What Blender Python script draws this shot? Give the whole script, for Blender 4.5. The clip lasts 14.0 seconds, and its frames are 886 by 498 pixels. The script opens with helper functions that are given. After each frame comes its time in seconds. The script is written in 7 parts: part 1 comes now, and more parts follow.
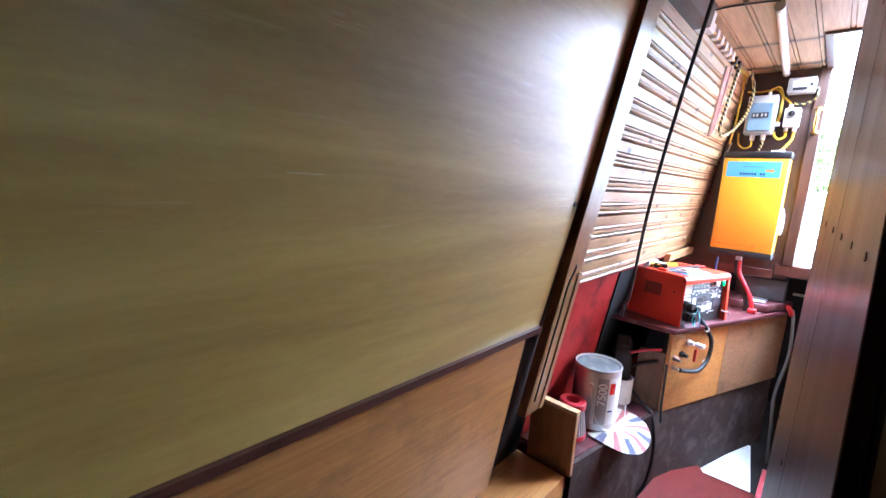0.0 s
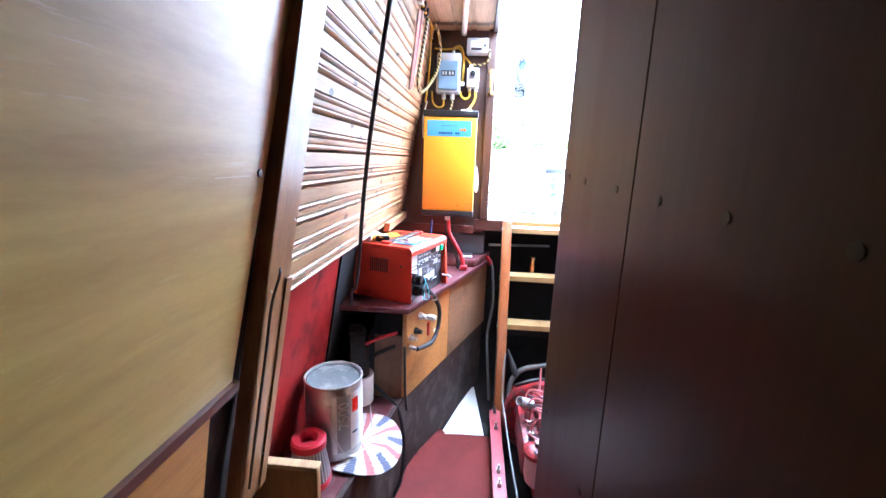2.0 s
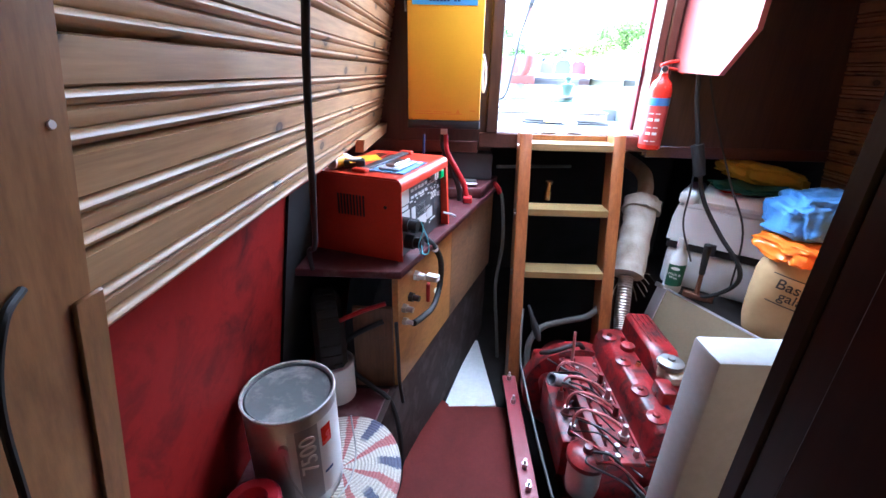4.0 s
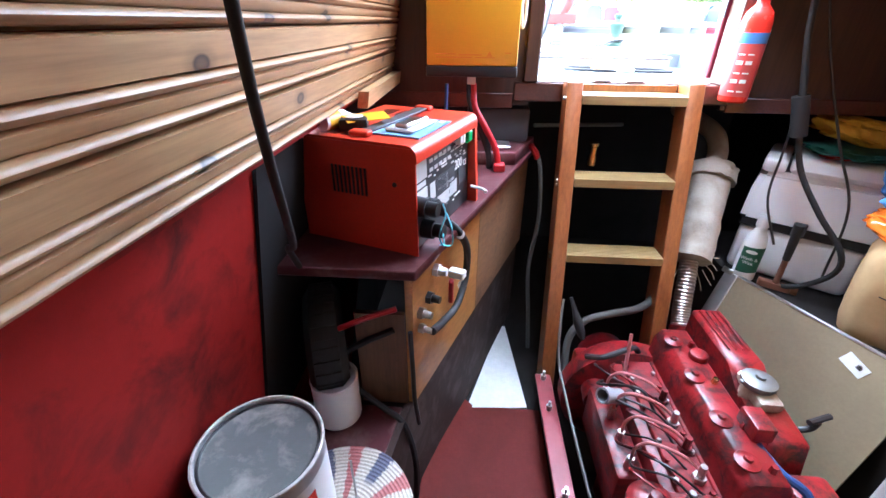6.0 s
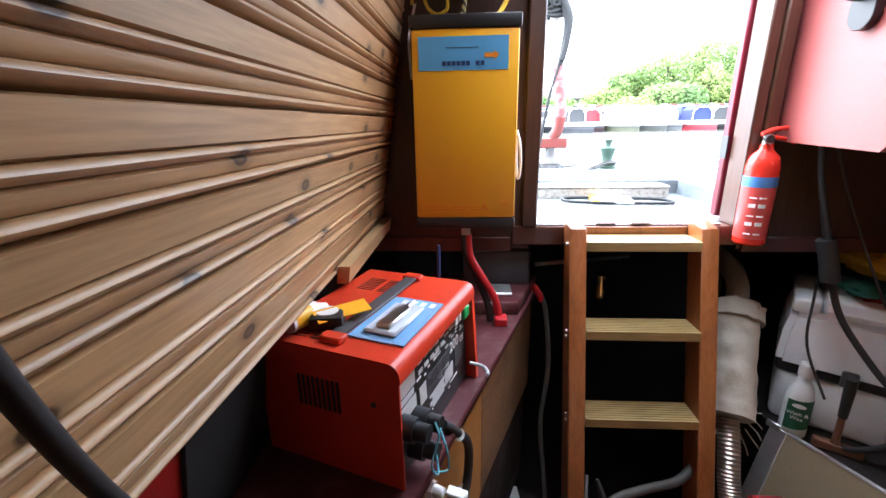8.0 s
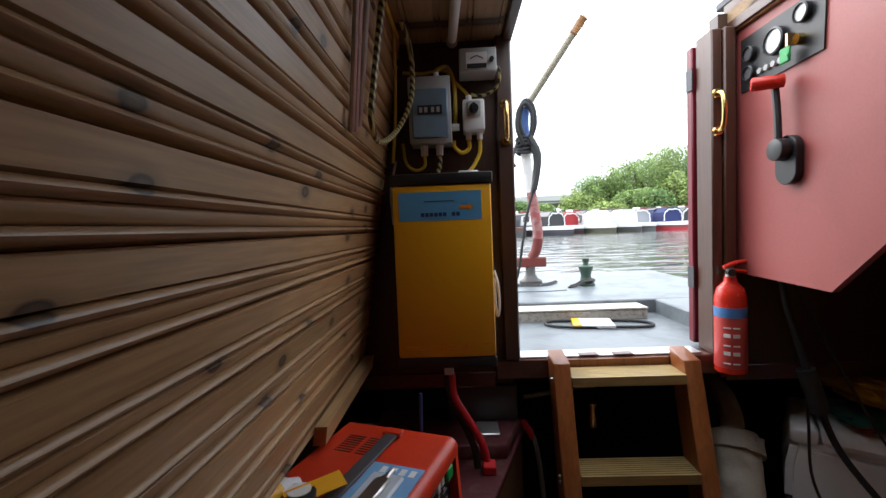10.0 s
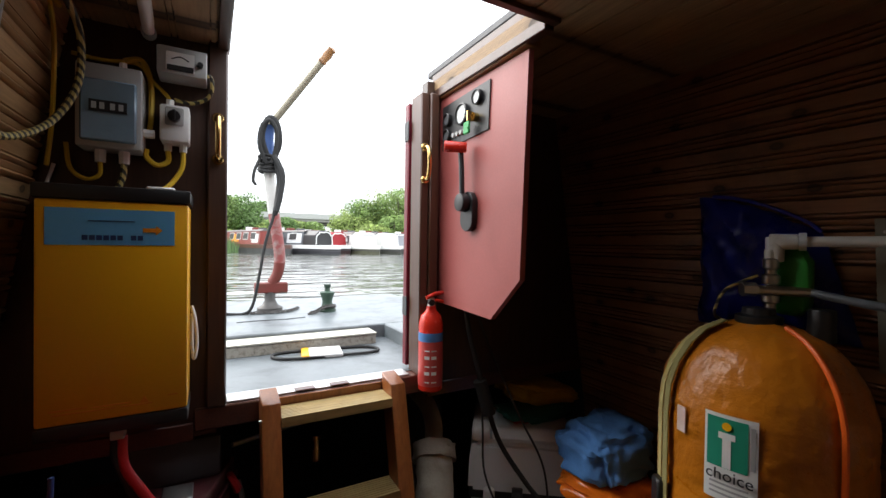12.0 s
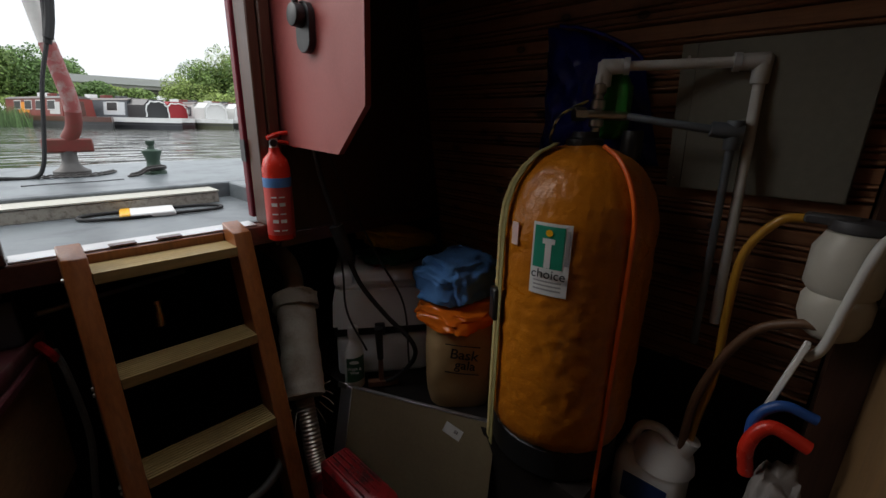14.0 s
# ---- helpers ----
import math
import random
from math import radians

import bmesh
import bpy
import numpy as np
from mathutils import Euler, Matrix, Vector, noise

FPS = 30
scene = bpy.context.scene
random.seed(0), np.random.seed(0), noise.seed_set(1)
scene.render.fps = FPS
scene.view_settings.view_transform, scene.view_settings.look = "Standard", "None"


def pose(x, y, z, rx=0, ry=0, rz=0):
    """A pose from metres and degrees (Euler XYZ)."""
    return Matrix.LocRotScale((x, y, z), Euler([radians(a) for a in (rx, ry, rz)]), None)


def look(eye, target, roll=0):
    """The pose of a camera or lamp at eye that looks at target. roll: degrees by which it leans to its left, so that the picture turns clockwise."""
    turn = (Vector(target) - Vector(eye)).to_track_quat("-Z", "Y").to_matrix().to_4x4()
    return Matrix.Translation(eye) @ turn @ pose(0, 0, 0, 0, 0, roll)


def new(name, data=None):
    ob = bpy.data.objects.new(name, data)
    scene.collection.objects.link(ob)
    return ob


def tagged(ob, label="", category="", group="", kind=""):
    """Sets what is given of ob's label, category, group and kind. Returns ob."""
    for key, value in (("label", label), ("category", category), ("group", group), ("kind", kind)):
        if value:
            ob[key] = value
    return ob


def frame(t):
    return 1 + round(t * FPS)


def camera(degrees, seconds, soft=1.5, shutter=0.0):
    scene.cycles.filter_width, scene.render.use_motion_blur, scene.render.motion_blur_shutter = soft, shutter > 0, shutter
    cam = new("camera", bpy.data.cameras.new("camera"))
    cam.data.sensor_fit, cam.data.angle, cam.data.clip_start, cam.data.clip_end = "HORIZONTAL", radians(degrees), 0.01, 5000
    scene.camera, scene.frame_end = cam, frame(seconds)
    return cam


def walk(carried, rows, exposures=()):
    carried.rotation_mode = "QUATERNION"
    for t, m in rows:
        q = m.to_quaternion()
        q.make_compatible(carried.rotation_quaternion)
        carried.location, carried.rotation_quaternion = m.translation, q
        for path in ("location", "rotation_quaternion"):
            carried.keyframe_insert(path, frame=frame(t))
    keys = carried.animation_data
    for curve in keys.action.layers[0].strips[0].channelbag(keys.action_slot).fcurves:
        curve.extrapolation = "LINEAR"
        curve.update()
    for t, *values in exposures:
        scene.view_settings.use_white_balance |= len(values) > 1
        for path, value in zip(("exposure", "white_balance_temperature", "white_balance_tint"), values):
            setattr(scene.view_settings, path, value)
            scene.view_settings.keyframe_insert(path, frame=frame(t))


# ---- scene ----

cam = camera(93.6, 14.0)
PATH = [
    (0, (-0.206, -2.91, 1.458), (-1.544, -1.463, 1.117), 3.5),
    (0.5, (-0.293, -2.846, 1.46), (-1.199, -1.094, 1.127), 2.4),
    (1, (-0.356, -2.774, 1.45), (-0.836, -0.876, 1.04), -1.0),
    (1.5, (-0.377, -2.616, 1.442), (-0.643, -0.672, 1.059), -0.4),
    (2, (-0.392, -2.437, 1.436), (-0.54, -0.487, 1.014), 2.1),
    (2.5, (-0.431, -2.288, 1.429), (-0.457, -0.339, 0.98), 3.0),
    (3, (-0.462, -2.132, 1.422), (-0.434, -0.18, 0.988), 1.4),
    (3.5, (-0.482, -2.011, 1.383), (-0.456, -0.113, 0.753), 1.7),
    (4, (-0.511, -1.863, 1.338), (-0.543, -0.024, 0.552), 1.4),
    (4.2, (-0.519, -1.806, 1.31), (-0.628, 0.023, 0.506), 1.5),
    (6.3, (-0.538, -1.508, 1.283), (-0.661, 0.237, 0.314), 0.2),
    (6.5, (-0.534, -1.46, 1.304), (-0.647, 0.335, 0.43), -1.0),
    (7, (-0.537, -1.393, 1.369), (-0.719, 0.462, 0.645), -2.2),
    (7.5, (-0.531, -1.356, 1.396), (-0.719, 0.512, 0.707), -1.6),
    (8, (-0.536, -1.339, 1.422), (-0.666, 0.571, 0.845), -1.0),
    (8.2, (-0.526, -1.344, 1.437), (-0.649, 0.583, 0.918), -1.5),
    (10.3, (-0.504, -1.337, 1.535), (-0.545, 0.661, 1.448), -2.9),
    (10.5, (-0.487, -1.33, 1.527), (-0.417, 0.666, 1.426), -3.0),
    (11, (-0.44, -1.323, 1.54), (-0.046, 0.635, 1.441), -1.6),
    (11.5, (-0.385, -1.336, 1.55), (0.379, 0.511, 1.48), -0.6),
    (12, (-0.361, -1.347, 1.568), (0.612, 0.4, 1.544), 0.8),
    (12.5, (-0.336, -1.355, 1.579), (0.855, 0.251, 1.577), 1.7),
    (13, (-0.307, -1.367, 1.581), (1.122, 0.032, 1.576), 1.7),
    (13.5, (-0.286, -1.362, 1.522), (1.196, -0.041, 1.272), 1.8),
    (14, (-0.283, -1.359, 1.436), (1.105, -0.042, 0.854), 1.2),
]

EXPO = [(0.0, 4.05, 4850, 10), (1.5, 4.05, 4800, 10), (3.0, 3.5, 4700, 10), (4.2, 2.7, 4850, 10), (6.3, 2.95, 5150, 10), (8.2, 1.5, 5700, 10), (10.3, -0.42, 6200, 10), (11.5, -0.35, 6400, 10), (12.5, -0.55, 6400, 10), (13.0, -0.8, 6450, 10), (14.0, -1.4, 6400, 10)]
walk(cam, [(t, look(eye, target, roll)) for t, eye, target, roll in PATH], EXPO)

# ---- world and light: a bright overcast day ----
SUN_EL, SUN_ROT = radians(36.9), radians(-38.9)
world = bpy.data.worlds.new("overcast")
scene.world = world
world.use_nodes = True
wn, wl = world.node_tree.nodes, world.node_tree.links
sky = wn.new("ShaderNodeTexSky")
sky.sky_type, sky.sun_disc, sky.sun_elevation, sky.sun_rotation = "NISHITA", False, SUN_EL, SUN_ROT
sky.dust_density = 3.0
wmix = wn.new("ShaderNodeMixRGB")
wmix.inputs[0].default_value = 0.85
wc = wn.new("ShaderNodeTexCoord")
wno = wn.new("ShaderNodeTexNoise")
wno.inputs["Scale"].default_value, wno.inputs["Detail"].default_value = 3.0, 6.0
wr = wn.new("ShaderNodeValToRGB")
wr.color_ramp.elements[0].position, wr.color_ramp.elements[1].position = 0.3, 0.7
wr.color_ramp.elements[0].color, wr.color_ramp.elements[1].color = (14.5, 15.2, 16.2, 1), (19.5, 19.8, 20.0, 1)
wl.new(wc.outputs["Generated"], wno.inputs["Vector"])
wl.new(wno.outputs["Fac"], wr.inputs[0])
wl.new(sky.outputs[0], wmix.inputs[1])
wl.new(wr.outputs[0], wmix.inputs[2])
# an overcast sky is brighter overhead than at the horizon
wsep = wn.new("ShaderNodeSeparateXYZ")
wl.new(wc.outputs["Generated"], wsep.inputs[0])
wup = wn.new("ShaderNodeMapRange")
wup.inputs["From Min"].default_value, wup.inputs["From Max"].default_value = 0.0, 1.0
wup.inputs["To Min"].default_value, wup.inputs["To Max"].default_value = 1.6, 3.4
wl.new(wsep.outputs["Z"], wup.inputs["Value"])
wmul = wn.new("ShaderNodeMixRGB")
wmul.blend_type = "MULTIPLY"
wmul.inputs[0].default_value = 1.0
wl.new(wmix.outputs[0], wmul.inputs[1])
wl.new(wup.outputs[0], wmul.inputs[2])
wl.new(wmul.outputs[0], wn["Background"].inputs[0])
wn["Background"].inputs[1].default_value = 0.11
sun = new("sun", bpy.data.lights.new("sun", "SUN"))
sun.data.energy, sun.data.angle, sun.data.color = 3.0, radians(40), (1.0, 0.96, 0.9)
sun.matrix_world = look((-0.502 * 20, 0.622 * 20, 0.60 * 20), (0, 0, 0))


# ---- materials ----
def nodes(name, rough=0.5, metal=0.0):
    m = bpy.data.materials.new(name)
    m.use_nodes = True
    nt = m.node_tree
    b = nt.nodes["Principled BSDF"]
    b.inputs["Roughness"].default_value, b.inputs["Metallic"].default_value = rough, metal
    return m, nt.nodes, nt.links, b


def ramp(n, l, fac, stops):
    r = n.new("ShaderNodeValToRGB")
    e = r.color_ramp.elements
    while len(e) < len(stops):
        e.new(0.5)
    for k, (p, c) in zip(e, stops):
        k.position, k.color = p, (*c, 1)
    l.new(fac, r.inputs[0])
    return r.outputs[0]


def coords(n, l, scale=(1, 1, 1), vary=True):
    c = n.new("ShaderNodeTexCoord")
    mp = n.new("ShaderNodeMapping")
    mp.inputs["Scale"].default_value = scale
    l.new(c.outputs["Object"], mp.inputs["Vector"])
    if vary:
        o = n.new("ShaderNodeObjectInfo")
        k = n.new("ShaderNodeMath")
        k.operation = "MULTIPLY"
        k.inputs[1].default_value = 37.0
        l.new(o.outputs["Random"], k.inputs[0])
        l.new(k.outputs[0], mp.inputs["Location"])
    return mp.outputs[0]


def noise_tex(n, l, vec, scale, detail=5.0, rough=0.55, dist=0.0):
    t = n.new("ShaderNodeTexNoise")
    t.inputs["Scale"].default_value, t.inputs["Detail"].default_value = scale, detail
    t.inputs["Roughness"].default_value, t.inputs["Distortion"].default_value = rough, dist
    l.new(vec, t.inputs["Vector"])
    return t.outputs["Fac"]


def mixc(n, l, fac, a, b, mode="MIX"):
    m = n.new("ShaderNodeMixRGB")
    m.blend_type = mode
    for i, v in ((0, fac), (1, a), (2, b)):
        if isinstance(v, (int, float)):
            m.inputs[i].default_value = v
        elif isinstance(v, tuple):
            m.inputs[i].default_value = (*v, 1)
        else:
            l.new(v, m.inputs[i])
    return m.outputs[0]


def bump(n, l, b, h, strength=0.3, dist=0.002):
    k = n.new("ShaderNodeBump")
    k.inputs["Strength"].default_value, k.inputs["Distance"].default_value = strength, dist
    l.new(h, k.inputs["Height"])
    l.new(k.outputs[0], b.inputs["Normal"])


def rough_by(n, l, b, fac, lo, hi):
    r = n.new("ShaderNodeMapRange")
    r.inputs["To Min"].default_value, r.inputs["To Max"].default_value = lo, hi
    l.new(fac, r.inputs["Value"])
    l.new(r.outputs[0], b.inputs["Roughness"])


def paint(name, c, rough=0.45, dirt=(0.05, 0.04, 0.03), amount=0.35, metal=0.0, grain=60.0, relief=0.15, big=4.0, dist=0.001):
    """A painted or moulded surface with broad stains and a fine grain."""
    m, n, l, b = nodes(name, rough, metal)
    v = coords(n, l)
    f = noise_tex(n, l, v, big, 7.0, 0.65, 0.4)
    g = noise_tex(n, l, v, grain, 4.0)
    st = ramp(n, l, f, [(0.48, (0, 0, 0)), (0.75, (1, 1, 1))])
    k = n.new("ShaderNodeMath")
    k.operation, k.inputs[1].default_value = "MULTIPLY", amount
    l.new(st, k.inputs[0])
    base = mixc(n, l, g, tuple(x * 0.86 for x in c), tuple(min(1, x * 1.1) for x in c))
    l.new(mixc(n, l, k.outputs[0], base, dirt), b.inputs["Base Color"])
    rough_by(n, l, b, f, max(0.05, rough - 0.12), min(1, rough + 0.18))
    bump(n, l, b, g, relief, dist)
    return m


def wood(name, c1, c2, axis="y", rough=0.45, scale=1.0, knots=0.0, relief=0.25, coat=0.0, dirt=0.0, fine=1.0):
    """Timber with grain along an axis."""
    m, n, l, b = nodes(name, rough)
    s = {"x": (0.06, 1, 1), "y": (1, 0.06, 1), "z": (1, 1, 0.06)}[axis]
    v = coords(n, l, tuple(k * scale for k in s))
    w = noise_tex(n, l, v, 22.0, 8.0, 0.6, 0.6)
    w2 = noise_tex(n, l, v, 130.0 * fine, 3.0, 0.6)
    w3 = noise_tex(n, l, v, 3.0, 3.0, 0.5)
    c = ramp(n, l, w, [(0.3, c1), (0.5, tuple((p + q) / 2 for p, q in zip(c1, c2))), (0.72, c2)])
    c = mixc(n, l, 0.35, c, ramp(n, l, w2, [(0.3, tuple(k * 0.55 for k in c1)), (0.65, c2)]))
    c = mixc(n, l, 0.5, c, ramp(n, l, w3, [(0.3, (0.55, 0.55, 0.55)), (0.7, (1, 1, 1))]), "MULTIPLY")
    if knots:
        vo = n.new("ShaderNodeTexVoronoi")
        vo.voronoi_dimensions = "2D"
        vo.inputs["Scale"].default_value, vo.inputs["Randomness"].default_value = knots, 1.0
        sp, cb = n.new("ShaderNodeSeparateXYZ"), n.new("ShaderNodeCombineXYZ")
        l.new(coords(n, l, {"x": (0.6, 1, 1), "y": (1, 0.6, 1), "z": (1, 1, 0.6)}[axis]), sp.inputs[0])
        l.new(sp.outputs["X" if axis == "x" else "Y"], cb.inputs["X"])
        l.new(sp.outputs["Y" if axis == "x" else "Z"], cb.inputs["Y"])
        l.new(cb.outputs[0], vo.inputs["Vector"])
        kk = ramp(n, l, vo.outputs["Distance"], [(0.02, (0.8, 0.8, 0.8)), (0.055, (1, 1, 1)), (0.075, (0.35, 0.35, 0.35)), (0.15, (0, 0, 0))])
        c = mixc(n, l, kk, c, tuple(k * 0.12 for k in c1))
    if dirt:
        d = noise_tex(n, l, coords(n, l), 5.0, 8.0, 0.7)
        dk = ramp(n, l, d, [(0.5, (0, 0, 0)), (0.7, (dirt, dirt, dirt))])
        c = mixc(n, l, dk, c, (0.03, 0.025, 0.02))
    l.new(c, b.inputs["Base Color"])
    rough_by(n, l, b, w, max(0.08, rough - 0.1), min(1, rough + 0.12))
    b.inputs["Coat Weight"].default_value, b.inputs["Coat Roughness"].default_value = coat, 0.25
    bump(n, l, b, w2, relief, 0.0008)
    return m


def plain(name, c, rough=0.4, metal=0.0, var=0.12, scale=25.0, relief=0.05, emit=0.0):
    m, n, l, b = nodes(name, rough, metal)
    f = noise_tex(n, l, coords(n, l), scale, 5.0)
    l.new(mixc(n, l, f, tuple(x * (1 - var) for x in c), tuple(min(1, x * (1 + var)) for x in c)), b.inputs["Base Color"])
    rough_by(n, l, b, f, max(0.04, rough - 0.08), min(1, rough + 0.1))
    bump(n, l, b, f, relief, 0.001)
    return m


def glass(name, c=(0.9, 0.93, 0.95), rough=0.03):
    m, n, l, b = nodes(name, rough)
    b.inputs["Base Color"].default_value = (*c, 1)
    b.inputs["Transmission Weight"].default_value, b.inputs["IOR"].default_value = 1.0, 1.45
    return m


PINE = wood("pine board", (0.36, 0.20, 0.085), (0.61, 0.385, 0.18), "y", 0.45, 1.0, 7.5, 0.3, 0.15)
# darker, redder pine for the right side boards
PINE_DARK = wood("dark pine board", (0.25, 0.115, 0.055), (0.42, 0.20, 0.10), "y", 0.5, 1.0, 6.5, 0.3, 0.1, 0.5)
CEIL_PINE = wood("ceiling pine", (0.36, 0.22, 0.11), (0.58, 0.38, 0.2), "y", 0.6, 1.0, 5.0, 0.3, 0.0)
PLY, n_, l_, b_ = nodes("varnished oak ply", 0.55)
v_ = coords(n_, l_, (1, 0.10, 1), False)
band = noise_tex(n_, l_, v_, 7.0, 3.0, 0.5, 0.5)
vein = noise_tex(n_, l_, v_, 38.0, 5.0, 0.6, 0.4)
fleck = noise_tex(n_, l_, coords(n_, l_, (1, 0.22, 1), False), 110.0, 3.0, 0.6)
c_ = ramp(n_, l_, band, [(0.32, (0.36, 0.225, 0.045)), (0.5, (0.48, 0.315, 0.066)), (0.68, (0.63, 0.44, 0.11))])
c_ = mixc(n_, l_, 0.22, c_, ramp(n_, l_, vein, [(0.35, (0.21, 0.125, 0.025)), (0.65, (0.47, 0.34, 0.11))]))
c_ = mixc(n_, l_, 0.07, c_, ramp(n_, l_, fleck, [(0.4, (0.26, 0.15, 0.035)), (0.6, (0.6, 0.42, 0.15))]))
scr = noise_tex(n_, l_, coords(n_, l_, (1, 0.9, 14), False), 6.0, 6.0, 0.75)
pat = noise_tex(n_, l_, coords(n_, l_, (1, 1, 2), False), 2.6, 2.0)
c_ = mixc(n_, l_, mixc(n_, l_, 1.0, ramp(n_, l_, scr, [(0.57, (0, 0, 0)), (0.68, (0.42, 0.42, 0.42))]), ramp(n_, l_, pat, [(0.5, (0, 0, 0)), (0.62, (1, 1, 1))]), "MULTIPLY"), c_, (0.62, 0.50, 0.30))
l_.new(c_, b_.inputs["Base Color"])
b_.inputs["Specular IOR Level"].default_value = 0.25
b_.inputs["Coat Weight"].default_value, b_.inputs["Coat Roughness"].default_value = 1.0, 0.36
bump(n_, l_, b_, vein, 0.06, 0.0006)
PLY_ORANGE = wood("orange stained ply", (0.42, 0.175, 0.04), (0.57, 0.28, 0.075), "y", 0.4, 0.7, 0.0, 0.15, 0.15, 0.4)
TRIM = wood("dark red trim", (0.075, 0.026, 0.018), (0.13, 0.048, 0.03), "y", 0.35, 1.0, 0, 0.15, 0.2)
POST = wood("brown hardwood post", (0.24, 0.105, 0.035), (0.42, 0.21, 0.075), "z", 0.42, 1.0, 0, 0.25, 0.2, 0.3)
MAHOG = wood("dark mahogany boarding", (0.018, 0.007, 0.005), (0.038, 0.014, 0.010), "z", 0.36, 0.7, 0, 0.15, 0.12)
JAMB = wood("dark brown door post", (0.062, 0.023, 0.013), (0.115, 0.047, 0.025), "z", 0.4, 1.0, 0, 0.2, 0.2, 0.2)
BULK = wood("dark bulkhead ply", (0.045, 0.021, 0.014), (0.085, 0.040, 0.025), "z", 0.4, 1.0, 0, 0.15, 0.1, 0.3)
LADDER = wood("orange brown ladder timber", (0.23, 0.065, 0.016), (0.36, 0.12, 0.03), "z", 0.35, 1.0, 0, 0.2, 0.3, 0.2)
DECKWOOD = wood("pale grooved decking", (0.38, 0.26, 0.09), (0.55, 0.40, 0.16), "x", 0.55, 1.0, 0, 0.3, 0.0, 0.3)
RAW = wood("raw pine batten", (0.5, 0.32, 0.14), (0.66, 0.45, 0.22), "y", 0.55, 1.0, 0, 0.25)
RED_STEEL = paint("worn red painted steel", (0.28, 0.014, 0.011), 0.6, (0.03, 0.012, 0.011), 0.95, 0.0, 40, 0.3, 8.0)
LINO = paint("red floor covering", (0.26, 0.05, 0.042), 0.6, (0.14, 0.04, 0.03), 0.5, 0, 90, 0.2, 3.0)
BILGE = paint("oily bilge steel", (0.025, 0.021, 0.019), 0.55, (0.012, 0.01, 0.009), 0.8, 0.0, 30, 0.5)
GRIME = paint("grimy brown board", (0.045, 0.030, 0.025), 0.7, (0.24, 0.22, 0.2), 0.35, 0, 50, 0.6, 9.0)
BENCHTOP = paint("maroon painted top", (0.085, 0.022, 0.026), 0.4, (0.32, 0.24, 0.2), 0.35, 0, 70, 0.2, 14.0)
WHITE = paint("white painted board", (0.78, 0.78, 0.76), 0.5, (0.4, 0.38, 0.33), 0.35)
YELLOW = plain("yellow powder coat", (0.86, 0.43, 0.008), 0.38, 0, 0.03, 120, 0.03)
BLACK = plain("black plastic", (0.015, 0.015, 0.016), 0.4)
RUBBER = plain("black rubber", (0.018, 0.018, 0.018), 0.7, 0, 0.3, 60, 0.4)
DGREY = plain("dark grey paint", (0.06, 0.06, 0.065), 0.5)
CHARGER = paint("bright red metal case", (0.62, 0.045, 0.015), 0.32, (0.25, 0.03, 0.02), 0.25, 0.0, 200, 0.05, 5.0)
GREY_PL = plain("light grey plastic", (0.55, 0.57, 0.58), 0.45)
WHITE_PL = plain("white plastic", (0.78, 0.78, 0.76), 0.4, 0, 0.05)
BLUE_LAB = plain("sky blue label", (0.13, 0.42, 0.72), 0.4, 0, 0.05)
DARKBLUE = plain("dark blue print", (0.02, 0.05, 0.16), 0.5)
ORANGE = plain("orange print", (0.8, 0.28, 0.01), 0.5)
STEEL = plain("bare steel", (0.55, 0.54, 0.52), 0.3, 1.0, 0.15, 60)
TIN = paint("tinned steel", (0.62, 0.62, 0.62), 0.3, (0.3, 0.3, 0.3), 0.4, 0.85, 80, 0.1)
BRASS = plain("polished brass", (0.75, 0.52, 0.2), 0.2, 1.0, 0.1)
ENGINE, n_, l_, b_ = nodes("oily red engine enamel", 0.38)
v_ = coords(n_, l_)
oil = noise_tex(n_, l_, v_, 16.0, 8.0, 0.7, 0.5)
fine = noise_tex(n_, l_, v_, 70.0, 4.0)
c_ = mixc(n_, l_, fine, (0.19, 0.006, 0.009), (0.27, 0.012, 0.014))
c_ = mixc(n_, l_, ramp(n_, l_, oil, [(0.46, (0, 0, 0)), (0.60, (0.9, 0.9, 0.9))]), c_, (0.018, 0.010, 0.009))
c_ = mixc(n_, l_, ramp(n_, l_, noise_tex(n_, l_, v_, 45.0, 6.0, 0.7), [(0.66, (0, 0, 0)), (0.74, (0.5, 0.5, 0.5))]), c_, (0.34, 0.24, 0.20))
l_.new(c_, b_.inputs["Base Color"])
rough_by(n_, l_, b_, oil, 0.5, 0.22)
bump(n_, l_, b_, fine, 0.5, 0.002)
PANEL_RED = paint("dusty rose red panel", (0.36, 0.085, 0.075), 0.42, (0.2, 0.07, 0.06), 0.25, 0, 150, 0.08, 5.0)
EXT_RED = plain("extinguisher red", (0.62, 0.03, 0.015), 0.25, 0, 0.06)
LAG = paint("grubby cloth lagging", (0.40, 0.35, 0.28), 0.9, (0.16, 0.11, 0.07), 0.75, 0, 120, 0.9, 9.0)
TANK = paint("amber fibreglass", (0.52, 0.17, 0.009), 0.28, (0.34, 0.10, 0.008), 0.55, 0, 26, 1.0, 10.0, 0.006)
for m_, s_ in ((RED_STEEL, 0.15), (ENGINE, 0.45), (LINO, 0.15), (GRIME, 0.15), (BENCHTOP, 0.3), (CHARGER, 0.35), (BILGE, 0.2), (MAHOG, 0.3)):
    m_.node_tree.nodes["Principled BSDF"].inputs["Specular IOR Level"].default_value = s_



